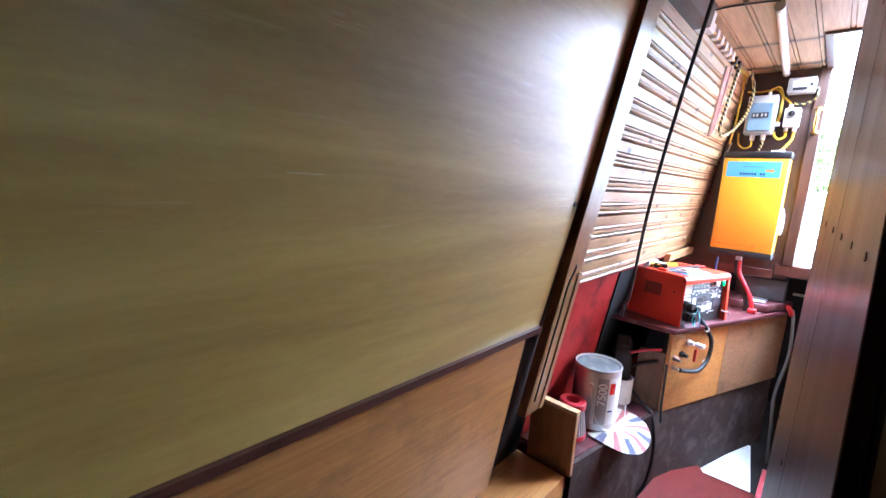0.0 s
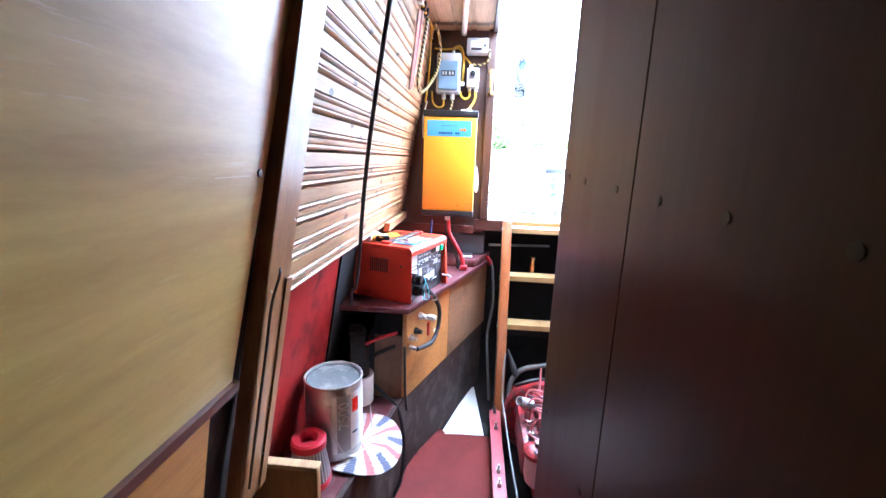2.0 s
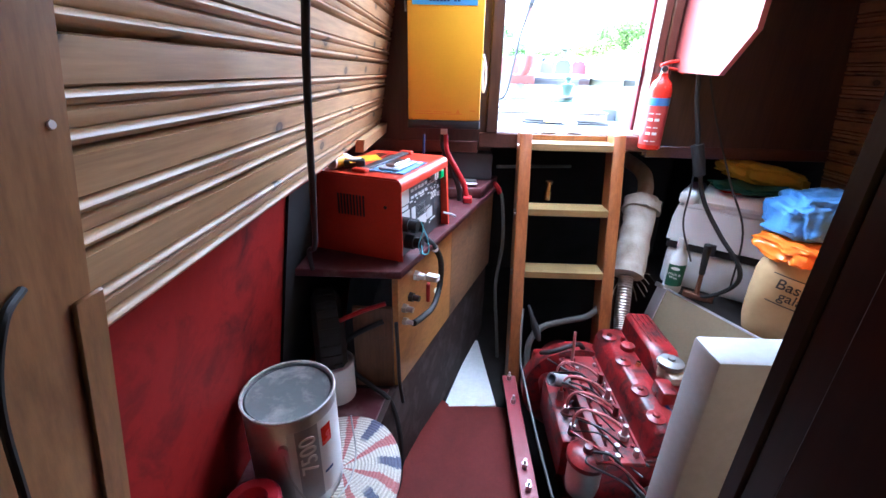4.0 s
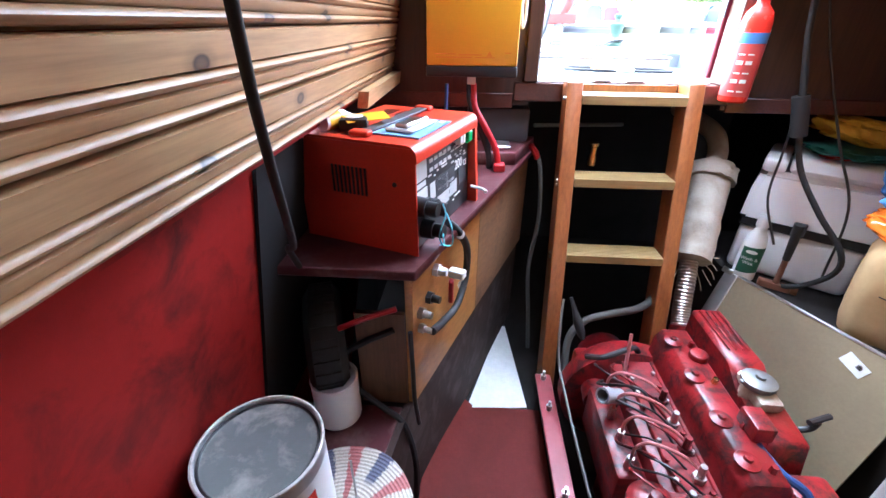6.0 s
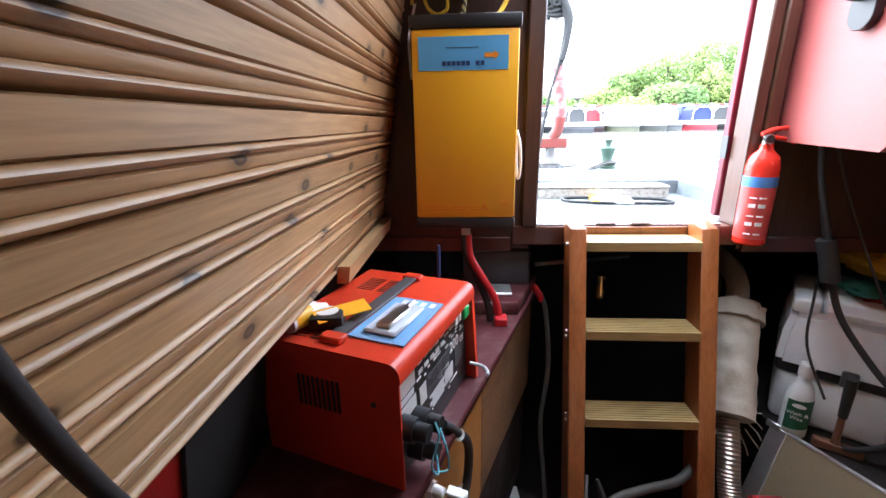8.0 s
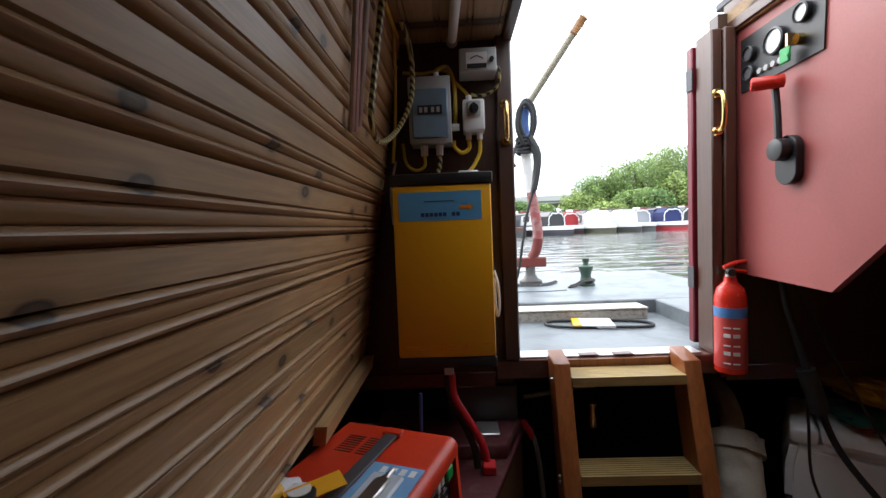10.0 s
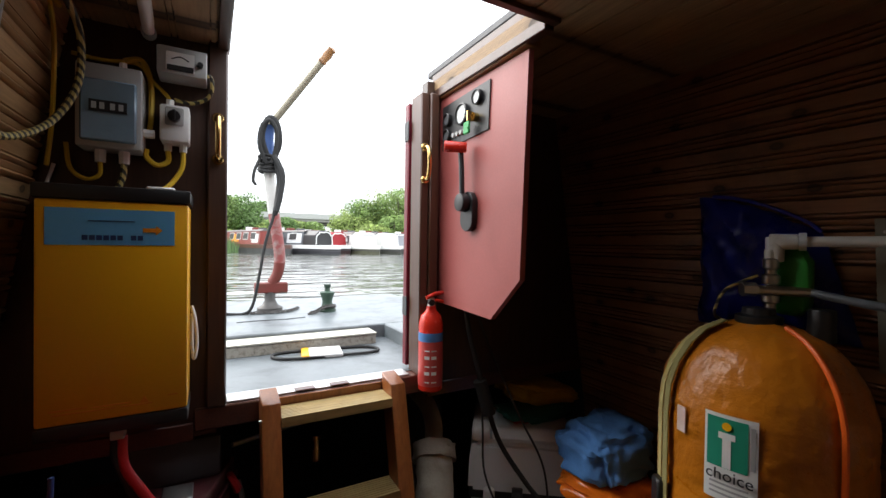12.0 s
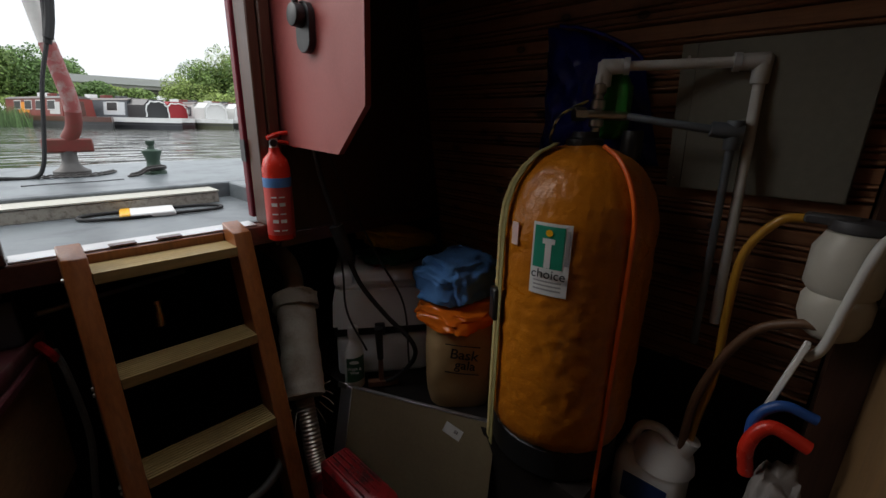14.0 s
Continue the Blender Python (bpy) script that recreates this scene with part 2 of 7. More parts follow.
# ---- mesh helpers ----
def box(x0, x1, y0, y1, z0, z1, bev=0.0, seg=1):
    bm = bmesh.new()
    bmesh.ops.create_cube(bm, size=1.0, matrix=Matrix.Translation(((x0 + x1) / 2, (y0 + y1) / 2, (z0 + z1) / 2)) @ Matrix.Diagonal((abs(x1 - x0), abs(y1 - y0), abs(z1 - z0), 1)))
    if bev:
        bmesh.ops.bevel(bm, geom=bm.edges[:], offset=bev, segments=seg, affect="EDGES", profile=0.5)
    return bm


def cyl(p0, p1, r0, r1=None, seg=20, bev=0.0):
    r1 = r0 if r1 is None else r1
    p0, p1 = Vector(p0), Vector(p1)
    q = (p1 - p0).to_track_quat("Z", "Y").to_matrix().to_4x4()
    bm = bmesh.new()
    bmesh.ops.create_cone(bm, cap_ends=True, segments=seg, radius1=r0, radius2=r1, depth=(p1 - p0).length, matrix=Matrix.Translation((p0 + p1) / 2) @ q)
    if bev:
        es = [e for e in bm.edges if any(len(f.verts) > 4 for f in e.link_faces)]
        bmesh.ops.bevel(bm, geom=es, offset=bev, segments=2, affect="EDGES", profile=0.5)
    return bm


def join(*bms):
    out = bms[0]
    for b in bms[1:]:
        me = bpy.data.meshes.new("tmp")
        b.to_mesh(me)
        out.from_mesh(me)
        bpy.data.meshes.remove(me)
        b.free()
    return out


def curve_pts(pts, n=6):
    """A smooth line through the points."""
    p = [Vector(q) for q in pts]
    if len(p) < 3:
        return p
    p = [p[0] * 2 - p[1]] + p + [p[-1] * 2 - p[-2]]
    out = []
    for i in range(1, len(p) - 2):
        for k in range(n):
            t = k / n
            a, b, c, d = p[i - 1], p[i], p[i + 1], p[i + 2]
            out.append(0.5 * (2 * b + (c - a) * t + (2 * a - 5 * b + 4 * c - d) * t * t + (3 * b - a - 3 * c + d) * t ** 3))
    return out + [p[-2]]


def tube(pts, r, seg=8, n=6, ripple=0.0):
    """A round hose or rod along a smooth line; r may be a list, one radius a point of the smooth line."""
    c = curve_pts(pts, n)
    bm = bmesh.new()
    rings = []
    up = Vector((0.31, 0.2, 0.93)).normalized()
    for i, p in enumerate(c):
        d = (c[min(i + 1, len(c) - 1)] - c[max(i - 1, 0)]).normalized()
        s = d.cross(up)
        s = s.normalized() if s.length > 1e-4 else d.orthogonal().normalized()
        u = s.cross(d)
        up = u
        rr = r(i / max(1, len(c) - 1)) if callable(r) else r
        rr *= 1 + ripple * (i % 2)
        rings.append([bm.verts.new(p + rr * (math.cos(a) * s + math.sin(a) * u)) for a in [2 * math.pi * k / seg for k in range(seg)]])
    for a, b in zip(rings, rings[1:]):
        for k in range(seg):
            bm.faces.new((a[k], a[(k + 1) % seg], b[(k + 1) % seg], b[k]))
    bm.faces.new(rings[0][::-1])
    bm.faces.new(rings[-1])
    return bm


def lathe(profile, seg=28, at=(0, 0, 0), m=None):
    bm = bmesh.new()
    rings = []
    for r, z in profile:
        rings.append([bm.verts.new((max(r, 1e-4) * math.cos(2 * math.pi * k / seg), max(r, 1e-4) * math.sin(2 * math.pi * k / seg), z)) for k in range(seg)])
    for a, b in zip(rings, rings[1:]):
        for k in range(seg):
            bm.faces.new((a[k], a[(k + 1) % seg], b[(k + 1) % seg], b[k]))
    bm.faces.new(rings[0][::-1])
    bm.faces.new(rings[-1])
    bmesh.ops.transform(bm, matrix=Matrix.Translation(at) @ (m or Matrix()), verts=bm.verts)
    return bm


def prism(poly, axis, a, b, bev=0.0):
    """A flat outline pushed along an axis from a to b. The outline's two numbers are the other two axes, in order."""
    bm = bmesh.new()
    put = {"x": lambda u, v, w: (w, u, v), "y": lambda u, v, w: (u, w, v), "z": lambda u, v, w: (u, v, w)}[axis]
    v0 = [bm.verts.new(put(u, v, a)) for u, v in poly]
    v1 = [bm.verts.new(put(u, v, b)) for u, v in poly]
    bm.faces.new(v0)
    bm.faces.new(v1[::-1])
    for i in range(len(poly)):
        j = (i + 1) % len(poly)
        bm.faces.new((v0[i], v1[i], v1[j], v0[j]))
    bmesh.ops.recalc_face_normals(bm, faces=bm.faces[:])
    if bev:
        bmesh.ops.bevel(bm, geom=bm.edges[:], offset=bev, segments=1, affect="EDGES", profile=0.5)
    return bm


def moved(bm, m):
    bmesh.ops.transform(bm, matrix=m, verts=bm.verts)
    return bm


def wobble(bm, amp, scale, seed=0.0):
    """Uneven surface: pushes each vertex by smooth noise."""
    for v in bm.verts:
        v.co += amp * noise.noise_vector(v.co * scale + Vector((seed, seed * 1.7, 0)))
    return bm


def mesh_of(name, bm, mat, smooth=38):
    bmesh.ops.recalc_face_normals(bm, faces=bm.faces[:])
    me = bpy.data.meshes.new(name)
    bm.to_mesh(me)
    bm.free()
    me.materials.append(mat)
    if smooth:
        me.shade_smooth()
        me.set_sharp_from_angle(angle=radians(smooth))
    return me


def base_of(ob):
    p = Vector(ob.location)
    while ob.parent:
        ob = ob.parent
        p += ob.location
    return p


def part(name, bm, mat, parent, label="", smooth=38):
    """One mesh under a thing or a part; the bmesh is in world places."""
    moved(bm, Matrix.Translation(-base_of(parent)))
    ob = new(name, mesh_of(name, bm, mat, smooth))
    ob.parent = parent
    return tagged(ob, label)


def thing(name, at, label, category, group=""):
    ob = new(name)
    ob.location = at
    return tagged(ob, label, category, group)


def solo(name, bm, mat, label, category, group="", kind="", smooth=38):
    """A thing that is one mesh, with its origin at its base."""
    lo = Vector([min(v.co[i] for v in bm.verts) for i in range(3)])
    hi = Vector([max(v.co[i] for v in bm.verts) for i in range(3)])
    at = Vector(((lo.x + hi.x) / 2, (lo.y + hi.y) / 2, lo.z))
    moved(bm, Matrix.Translation(-at))
    ob = new(name, mesh_of(name, bm, mat, smooth))
    ob.location = at
    return tagged(ob, label, category, group, kind)


def setting(name, bm, mat, label="", smooth=38):
    ob = new(name, mesh_of(name, bm, mat, smooth))
    return tagged(ob, label, "", "", "structure")


def text_part(name, words, size, m, mat, parent, label="", thick=0.0004):
    cu = bpy.data.curves.new(name, "FONT")
    cu.body, cu.size, cu.extrude, cu.align_x, cu.align_y = words, size, thick, "CENTER", "CENTER"
    tmp = bpy.data.objects.new(name, cu)
    scene.collection.objects.link(tmp)
    dg = bpy.context.evaluated_depsgraph_get()
    me = bpy.data.meshes.new_from_object(tmp.evaluated_get(dg))
    bpy.data.objects.remove(tmp)
    me.transform(Matrix.Translation(-base_of(parent)) @ m)
    me.materials.clear()
    me.materials.append(mat)
    ob = new(name, me)
    ob.parent = parent
    return tagged(ob, label)


# ---- the cabin: sides lean inwards towards the roof ----
LEAN_IN = 0.16
CEIL = 2.125


def left_x(z):
    return -0.83 + LEAN_IN * (z - 1.1)


def right_x(z):
    return 1.10 - LEAN_IN * (z - 1.1)


def leaning(fx, yc, slope, w, z0, z1, off0, off1):
    """A raking post on a leaning side: its middle at yc at height 1.35."""
    bm = bmesh.new()
    vs = []
    for z in (z0, z1):
        y = yc + slope * (z - 1.35)
        vs += [bm.verts.new((fx(z) + o, y + s * w / 2, z)) for o, s in ((off0, -1), (off1, -1), (off1, 1), (off0, 1))]
    for f in ((0, 1, 2, 3), (4, 5, 6, 7), (0, 1, 5, 4), (1, 2, 6, 5), (2, 3, 7, 6), (3, 0, 4, 7)):
        bm.faces.new([vs[k] for k in f])
    bmesh.ops.recalc_face_normals(bm, faces=bm.faces[:])
    bmesh.ops.bevel(bm, geom=bm.edges[:], offset=0.002, segments=1, affect="EDGES")
    return bm


def slanted(fx, y0, y1, z0, z1, off0, off1):
    """A slab on a leaning side, between two offsets from its face."""
    return prism([(fx(z0) + off0, z0), (fx(z0) + off1, z0), (fx(z1) + off1, z1), (fx(z1) + off0, z1)], "y", y0, y1)


FWD = -4.6
wall_left = setting("wall_left", join(slanted(left_x, FWD, 0.0, 1.09, CEIL + 0.03, -0.06, -0.022), slanted(left_x, FWD, 0.0, -0.35, 1.09, -0.085, -0.062)), RED_STEEL, "worn red painted steel cabin side")
# added opening, out of view: lets sky light onto the left panel
WY0, WY1, WZ0, WZ1 = -2.62, -2.42, 1.44, 1.62
wall_right = setting("wall_right", join(slanted(right_x, WY1, 0.0, -0.35, CEIL + 0.03, 0.022, 0.06), slanted(right_x, FWD, WY0, -0.35, CEIL + 0.03, 0.022, 0.06), slanted(right_x, WY0, WY1, -0.35, WZ0, 0.022, 0.06), slanted(right_x, WY0, WY1, WZ1, CEIL + 0.03, 0.022, 0.06)), BILGE, "dark cabin side behind the boarding")
window_1 = setting("window_1", join(slanted(right_x, WY0, WY1, WZ0, WZ0 + 0.03, 0.0, 0.06), slanted(right_x, WY0, WY1, WZ1 - 0.03, WZ1, 0.0, 0.06), slanted(right_x, WY0, WY0 + 0.03, WZ0 + 0.03, WZ1 - 0.03, 0.0, 0.06), slanted(right_x, WY1 - 0.03, WY1, WZ0 + 0.03, WZ1 - 0.03, 0.0, 0.06)), POST, "frame of an added, unseen opening that lets daylight in")
floor = setting("floor", box(-1.15, 1.4, FWD, 1.75, -0.40, -0.35), BILGE, "oily dark steel bilge floor")
wall_front = setting("wall_front", box(-1.15, 1.4, FWD - 0.06, FWD, -0.35, CEIL + 0.03), BULK, "dark boarded cross wall")

# roof with the open hatch over the steps
HX0, HX1, HY = -0.318, 0.345, -0.575
roof = join(box(-0.75, HX0, FWD, 0.05, CEIL, CEIL + 0.035), box(HX1, 1.02, FWD, 0.05, CEIL, CEIL + 0.035), box(HX0, HX1, FWD, HY, CEIL, CEIL + 0.035))
k = 0
xb = -0.72
while xb < 1.0:
    w = 0.092
    for a, b in ([(FWD, 0.0)] if (xb + w < HX0 or xb > HX1) else [(FWD, HY)]):
        roof = join(roof, box(xb + 0.002, xb + w - 0.016, a, b, CEIL - 0.009, CEIL - 0.0005), box(xb + w - 0.013, xb + w - 0.002, a, b, CEIL - 0.007, CEIL - 0.0005))
    xb += w
ceiling = setting("ceiling", roof, CEIL_PINE, "tongue and groove pine ceiling boards")
hatch_trim = setting("hatch_trim", join(box(HX0 - 0.03, HX0, HY, 0.02, CEIL - 0.02, CEIL + 0.10, 0.003), box(HX1, HX1 + 0.03, HY, 0.02, CEIL - 0.03, CEIL + 0.06, 0.003), box(HX0 - 0.03, HX1 + 0.03, HY - 0.025, HY, CEIL - 0.02, CEIL + 0.07, 0.003)), JAMB, "wooden rim of the open roof hatch")
hatch_rail = setting("hatch_rail", box(HX1 + 0.001, HX1 + 0.035, HY - 0.02, 0.06, CEIL + 0.061, CEIL + 0.085, 0.003), DGREY, "grey steel hatch runner")

# stern bulkhead: solid beside the doorway, open below the sill
bul = join(box(-1.0, -0.345, 0.0, 0.045, 1.02, CEIL + 0.03), box(0.3162, 1.2, 0.0, 0.045, 1.02, CEIL + 0.03))
wall_stern = setting("wall_stern", bul, BULK, "dark varnished stern bulkhead")
sill = setting("door_sill", join(box(-0.40, 0.33, -0.012, 0.07, 1.035, 1.098, 0.004), box(-1.0, -0.40, -0.006, 0.05, 1.01, 1.06, 0.003), box(0.33, 1.2, -0.006, 0.05, 1.01, 1.06, 0.003)), TRIM, "scuffed dark wooden door sill")
jamb_l = setting("door_jamb", box(-0.372, -0.322, -0.02, 0.065, 1.098, CEIL, 0.005), BULK, "dark varnished door post")
jamb_r = setting("door_jamb", box(0.284, 0.316, -0.02, 0.065, 1.098, CEIL - 0.02, 0.004), JAMB, "brown varnished door post")
trim_r = setting("door_trim", box(0.3165, 0.352, -0.03, -0.002, 1.12, CEIL - 0.02, 0.004), JAMB, "brown wooden edge beside the control panel")
for nm, bx in (("wall_under_aft", box(-1.15, 1.4, 1.70, 1.75, -0.35, 1.02)), ("wall_under_port", box(-1.15, -1.10, 0.0, 1.7, -0.35, 1.0)), ("wall_under_starboard", box(1.35, 1.4, 0.0, 1.7, -0.35, 1.0))):
    setting(nm, bx, BILGE, "black steel under the stern deck")

# outside: stern deck, water
DECK = paint("wet grey deck paint", (0.15, 0.17, 0.18), 0.35, (0.04, 0.042, 0.045), 0.7, 0, 40, 0.2, 5.0)
WATER, n_, l_, b_ = nodes("canal water", 0.06)
b_.inputs["Base Color"].default_value = (0.085, 0.09, 0.078, 1)
b_.inputs["IOR"].default_value = 1.42
wv = coords(n_, l_, (0.35, 1.0, 1), False)
bump(n_, l_, b_, noise_tex(n_, l_, wv, 1.5, 2.0, 0.45, 0.6), 1.0, 0.12)
ZD = 1.10
setting("stern_deck", join(box(-1.0, 0.44, 0.047, 0.62, ZD - 0.05, ZD), box(-1.0, 0.9, 0.62, 1.75, ZD - 0.05, ZD + 0.065, 0.006), box(0.40, 0.9, 0.047, 0.619, ZD - 0.05, ZD + 0.065, 0.006)), DECK, "pale grey painted steel stern deck")
setting("water", join(box(-400, 400, 1.76, 50.0, 0.40, 0.62), box(-400, -1.17, -300, 1.7595, 0.40, 0.62), box(1.42, 400, -300, 1.7595, 0.40, 0.62)), WATER, "rippled grey canal basin water")
setting("hull_side", join(box(-1.17, -1.151, FWD, 1.75, -0.35, 1.05), box(1.401, 1.42, FWD, 1.75, -0.35, 1.05)), DGREY, "dark steel hull sides")
# added lid: stops daylight leaking in round the deck edges
setting("deck_under", box(-1.15, 1.4, 0.051, 1.75, 1.021, 1.049), BILGE, "black lid added under the stern deck to block light")



# ---- left side: boarding, door post, near panels ----
def board_mesh(fx, y0, y1, z0, h, side):
    """One beaded board, standing off a leaning side: two round beads below a flat field."""
    prof = [(0.0, 0.0)]
    pts = [(0.0, -0.018), (0.0022, -0.016), (0.0026, -0.006)]

    def bead(c, w):
        for i in range(7):
            a = math.pi * i / 6
            pts.append((c - w / 2 * math.cos(a), -0.009 + 0.012 * math.sin(a)))
    bead(0.009, 0.013)
    pts.extend([(0.0165, -0.006), (0.019, -0.003), (0.029, -0.003), (0.0315, -0.006)])
    bead(0.039, 0.013)
    pts.extend([(0.0465, -0.007), (0.048, -0.001), (h - 0.003, 0.0), (h - 0.0008, -0.006), (h - 0.0003, -0.018)])
    poly = [(fx(z0 + u) + side * v, z0 + u) for u, v in pts]
    poly += [(fx(z0 + h) - side * 0.02, z0 + h), (fx(z0) - side * 0.02, z0)]
    return prism(poly, "y", y0, y1)


BH = 0.0845
for i in range(12):
    z = 1.106 + i * BH
    part("plank", board_mesh(left_x, -1.63, -0.002, z, BH - 0.0006, 1), PINE, wall_left, smooth=50)
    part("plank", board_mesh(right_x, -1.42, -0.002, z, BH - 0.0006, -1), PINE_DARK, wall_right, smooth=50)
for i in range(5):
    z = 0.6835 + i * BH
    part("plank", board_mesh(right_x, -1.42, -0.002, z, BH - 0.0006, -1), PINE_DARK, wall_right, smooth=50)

# black sheet over the red side, painting in the shade behind the locker
setting("lining_dark", slanted(left_x, -0.93, -0.003, 0.38, 1.085, -0.0615, -0.054), plain("matt black shade", (0.006, 0.005, 0.005), 1.0), "black sheet standing in for the shade behind the locker")
setting("trim_gap", join(leaning(left_x, -1.70, 0.14, 0.14, 0.4, CEIL, -0.030, -0.0165), slanted(left_x, -1.92, -1.535, 0.37, 1.02, -0.058, -0.050)), BILGE, "dark gap beside the door post")
door_post = setting("door_post", join(leaning(left_x, -1.620, 0.045, 0.104, 0.64, CEIL, -0.012, 0.022), leaning(left_x, -1.578, 0.03, 0.03, 0.64, 1.17, 0.0215, 0.026)), POST, "worn brown wooden door post with screws")
for z in (0.74, 0.86, 1.13, 1.16, 1.30, 1.62, 1.85):
    for dy in ((0.036,) if z != 1.16 else (0.036, -0.03)):
        y = -1.620 + 0.045 * (z - 1.35) + dy
        part("screw", cyl((left_x(z) + 0.020, y, z), (left_x(z) + 0.0235, y, z), 0.0036, 0.003, 10), STEEL, door_post)
pan = bmesh.new()
pv = []
for z in (1.0, CEIL):
    ye = -1.695 + 0.12 * (z - 1.35)
    pv += [pan.verts.new((left_x(z) + o, y, z)) for o, y in ((-0.0155, FWD), (0.0, FWD), (0.0, ye), (-0.0155, ye))]
for q in ((0, 1, 2, 3), (4, 5, 6, 7), (0, 1, 5, 4), (1, 2, 6, 5), (2, 3, 7, 6), (3, 0, 4, 7)):
    pan.faces.new([pv[k] for k in q])
bmesh.ops.recalc_face_normals(pan, faces=pan.faces[:])
panel_up = setting("wall_panel", pan, PLY, "varnished golden oak plywood wall panel with scuffs")
part("bolt_hole", cyl((left_x(1.4) - 0.002, -1.71, 1.4), (left_x(1.4) + 0.003, -1.71, 1.4), 0.0075, seg=14), BLACK, panel_up)
SCUFF = plain("pale scuff", (0.55, 0.45, 0.28), 0.7)
for y, z, w in ((-1.79, 1.395, 0.05), (-2.6, 1.45, 0.03)):
    part("scuff_mark", slanted(left_x, y - w, y + w, z, z + 0.0016, 0.0002, 0.0006), SCUFF, panel_up)
setting("trim_rail", slanted(left_x, FWD, -1.73, 0.978, 0.9995, -0.01, 0.012), TRIM, "dark red wooden edging strip")
setting("wall_panel_low", slanted(left_x, FWD, -1.80, 0.38, 0.9775, -0.012, -0.001), PLY_ORANGE, "orange varnished plywood lower panel")
setting("ledge", join(box(-1.0, -0.785, -2.6, -1.531, 0.345, 0.375, 0.004), box(-0.80, -0.786, -2.6, -1.531, -0.05, 0.345)), PLY_ORANGE, "orange plywood ledge along the side")

# red floor covering, curled at its end, on a raised floor
setting("floor_raised", prism([(-0.95, FWD), (1.1, FWD), (1.1, -1.62), (-0.205, -1.62), (-0.23, -0.30), (-0.20, 0.30), (-0.42, 0.30), (-0.70, -0.8), (-0.80, -1.53), (-0.95, -1.53)], "z", -0.06, -0.006), BILGE, "dark dirty floor boards")
lino = bmesh.new()
NX, NY = 10, 60
grid = []
for j in range(NY + 1):
    row = []
    y = -4.4 + (4.4 - 0.463) * j / NY
    for i in range(NX + 1):
        s = i / NX
        xl = -0.775 + max(0.0, (y + 1.53)) * 0.17
        x = xl + (-0.245 - xl) * s
        yy, z = y, 0.0
        near_end = max(0.0, 1 - (-0.463 - y) / 0.5)
        curl = max(0.0, 1 - s / 0.3)
        z += 0.075 * curl * curl * min(1.0, near_end * 1.6) + 0.003 * noise.noise(Vector((x * 8, y * 8, 0)))
        if j == NY:
            yy += 0.13 * curl ** 1.5 + 0.008 * noise.noise(Vector((x * 30, 1, 0)))
        row.append(lino.verts.new((x, yy, z)))
    grid.append(row)
for j in range(NY):
    for i in range(NX):
        lino.faces.new((grid[j][i], grid[j][i + 1], grid[j + 1][i + 1], grid[j + 1][i]))
bmesh.ops.solidify(lino, geom=lino.faces[:], thickness=-0.004)
setting("floor_covering", lino, LINO, "worn red floor covering with a curled torn end", 60)
solo("white_board", prism([(-0.372, 0.02), (-0.345, 0.02), (-0.288, -0.456), (-0.515, -0.470)], "z", -0.0055, 0.001), WHITE, "white painted triangular board lying on the floor", "board")

# shelf and bench along the tapering stern
setting("shelf", prism([(-1.02, -1.505), (-0.79, -1.505), (-0.685, -0.84), (-1.02, -0.84)], "z", 0.395, 0.42, 0.003), BENCHTOP, "dirty maroon painted low shelf")
setting("kick_board", prism([(-0.79, -1.505), (-0.772, -1.505), (-0.668, -0.84), (-0.318, 0.13), (-0.336, 0.13), (-0.686, -0.84)], "z", -0.005, 0.4165), GRIME, "grimy brown board with pale scuffs")
shelf_end = thing("end_board", (-0.86, -1.517, 0.376), "short upright wooden board with a pale top edge", "board")
part("board", box(-0.955, -0.768, -1.530, -1.506, 0.376, 0.628, 0.002), POST, shelf_end)
part("top_edge", box(-0.957, -0.766, -1.533, -1.503, 0.6285, 0.642, 0.002), RAW, shelf_end, "pale raw top edge")

bench = thing("bench", (-0.7, -0.3, 0.42), "plywood locker with a maroon painted top", "locker")
part("top", prism([(-1.0, -0.862), (-0.640, -0.862), (-0.280, 0.13), (-0.93, 0.13)], "z", 0.8155, 0.838, 0.003), BENCHTOP, bench, "chipped maroon painted top")
part("front_panel", prism([(-0.672, -0.82), (-0.655, -0.82), (-0.505, -0.408), (-0.522, -0.408)], "z", 0.4175, 0.815), PLY_ORANGE, bench)
fp2 = [(-0.521, -0.404), (-0.504, -0.404), (-0.305, 0.128), (-0.322, 0.128)]
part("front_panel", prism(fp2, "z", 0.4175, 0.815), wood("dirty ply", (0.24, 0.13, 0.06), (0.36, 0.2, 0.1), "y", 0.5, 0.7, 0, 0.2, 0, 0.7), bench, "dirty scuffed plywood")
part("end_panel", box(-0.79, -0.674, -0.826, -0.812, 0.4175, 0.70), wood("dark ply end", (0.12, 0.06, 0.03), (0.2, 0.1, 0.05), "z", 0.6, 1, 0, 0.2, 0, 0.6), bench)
raised = thing("raised_lid", (-0.42, -0.02, 0.838), "raised dirty end piece of the locker top", "board")
part("block", prism([(-0.80, -0.13), (-0.385, -0.13), (-0.292, 0.125), (-0.80, 0.125)], "z", 0.8382, 0.882, 0.004), BENCHTOP, raised)
part("debris", wobble(moved(box(-0.47, -0.40, -0.08, 0.0, 0.8823, 0.892, 0.002), Matrix()), 0.004, 40), TIN, raised, "grey dust and scraps")

# ---- charger on the bench ----
chg = thing("battery_charger", (-0.72, -0.585, 0.8385), "bright red metal battery charger with a black control face", "charger")
CM = Matrix.Translation((-0.642, -0.800, 0.8385)) @ Matrix.Rotation(radians(-18.5), 4, "Z")
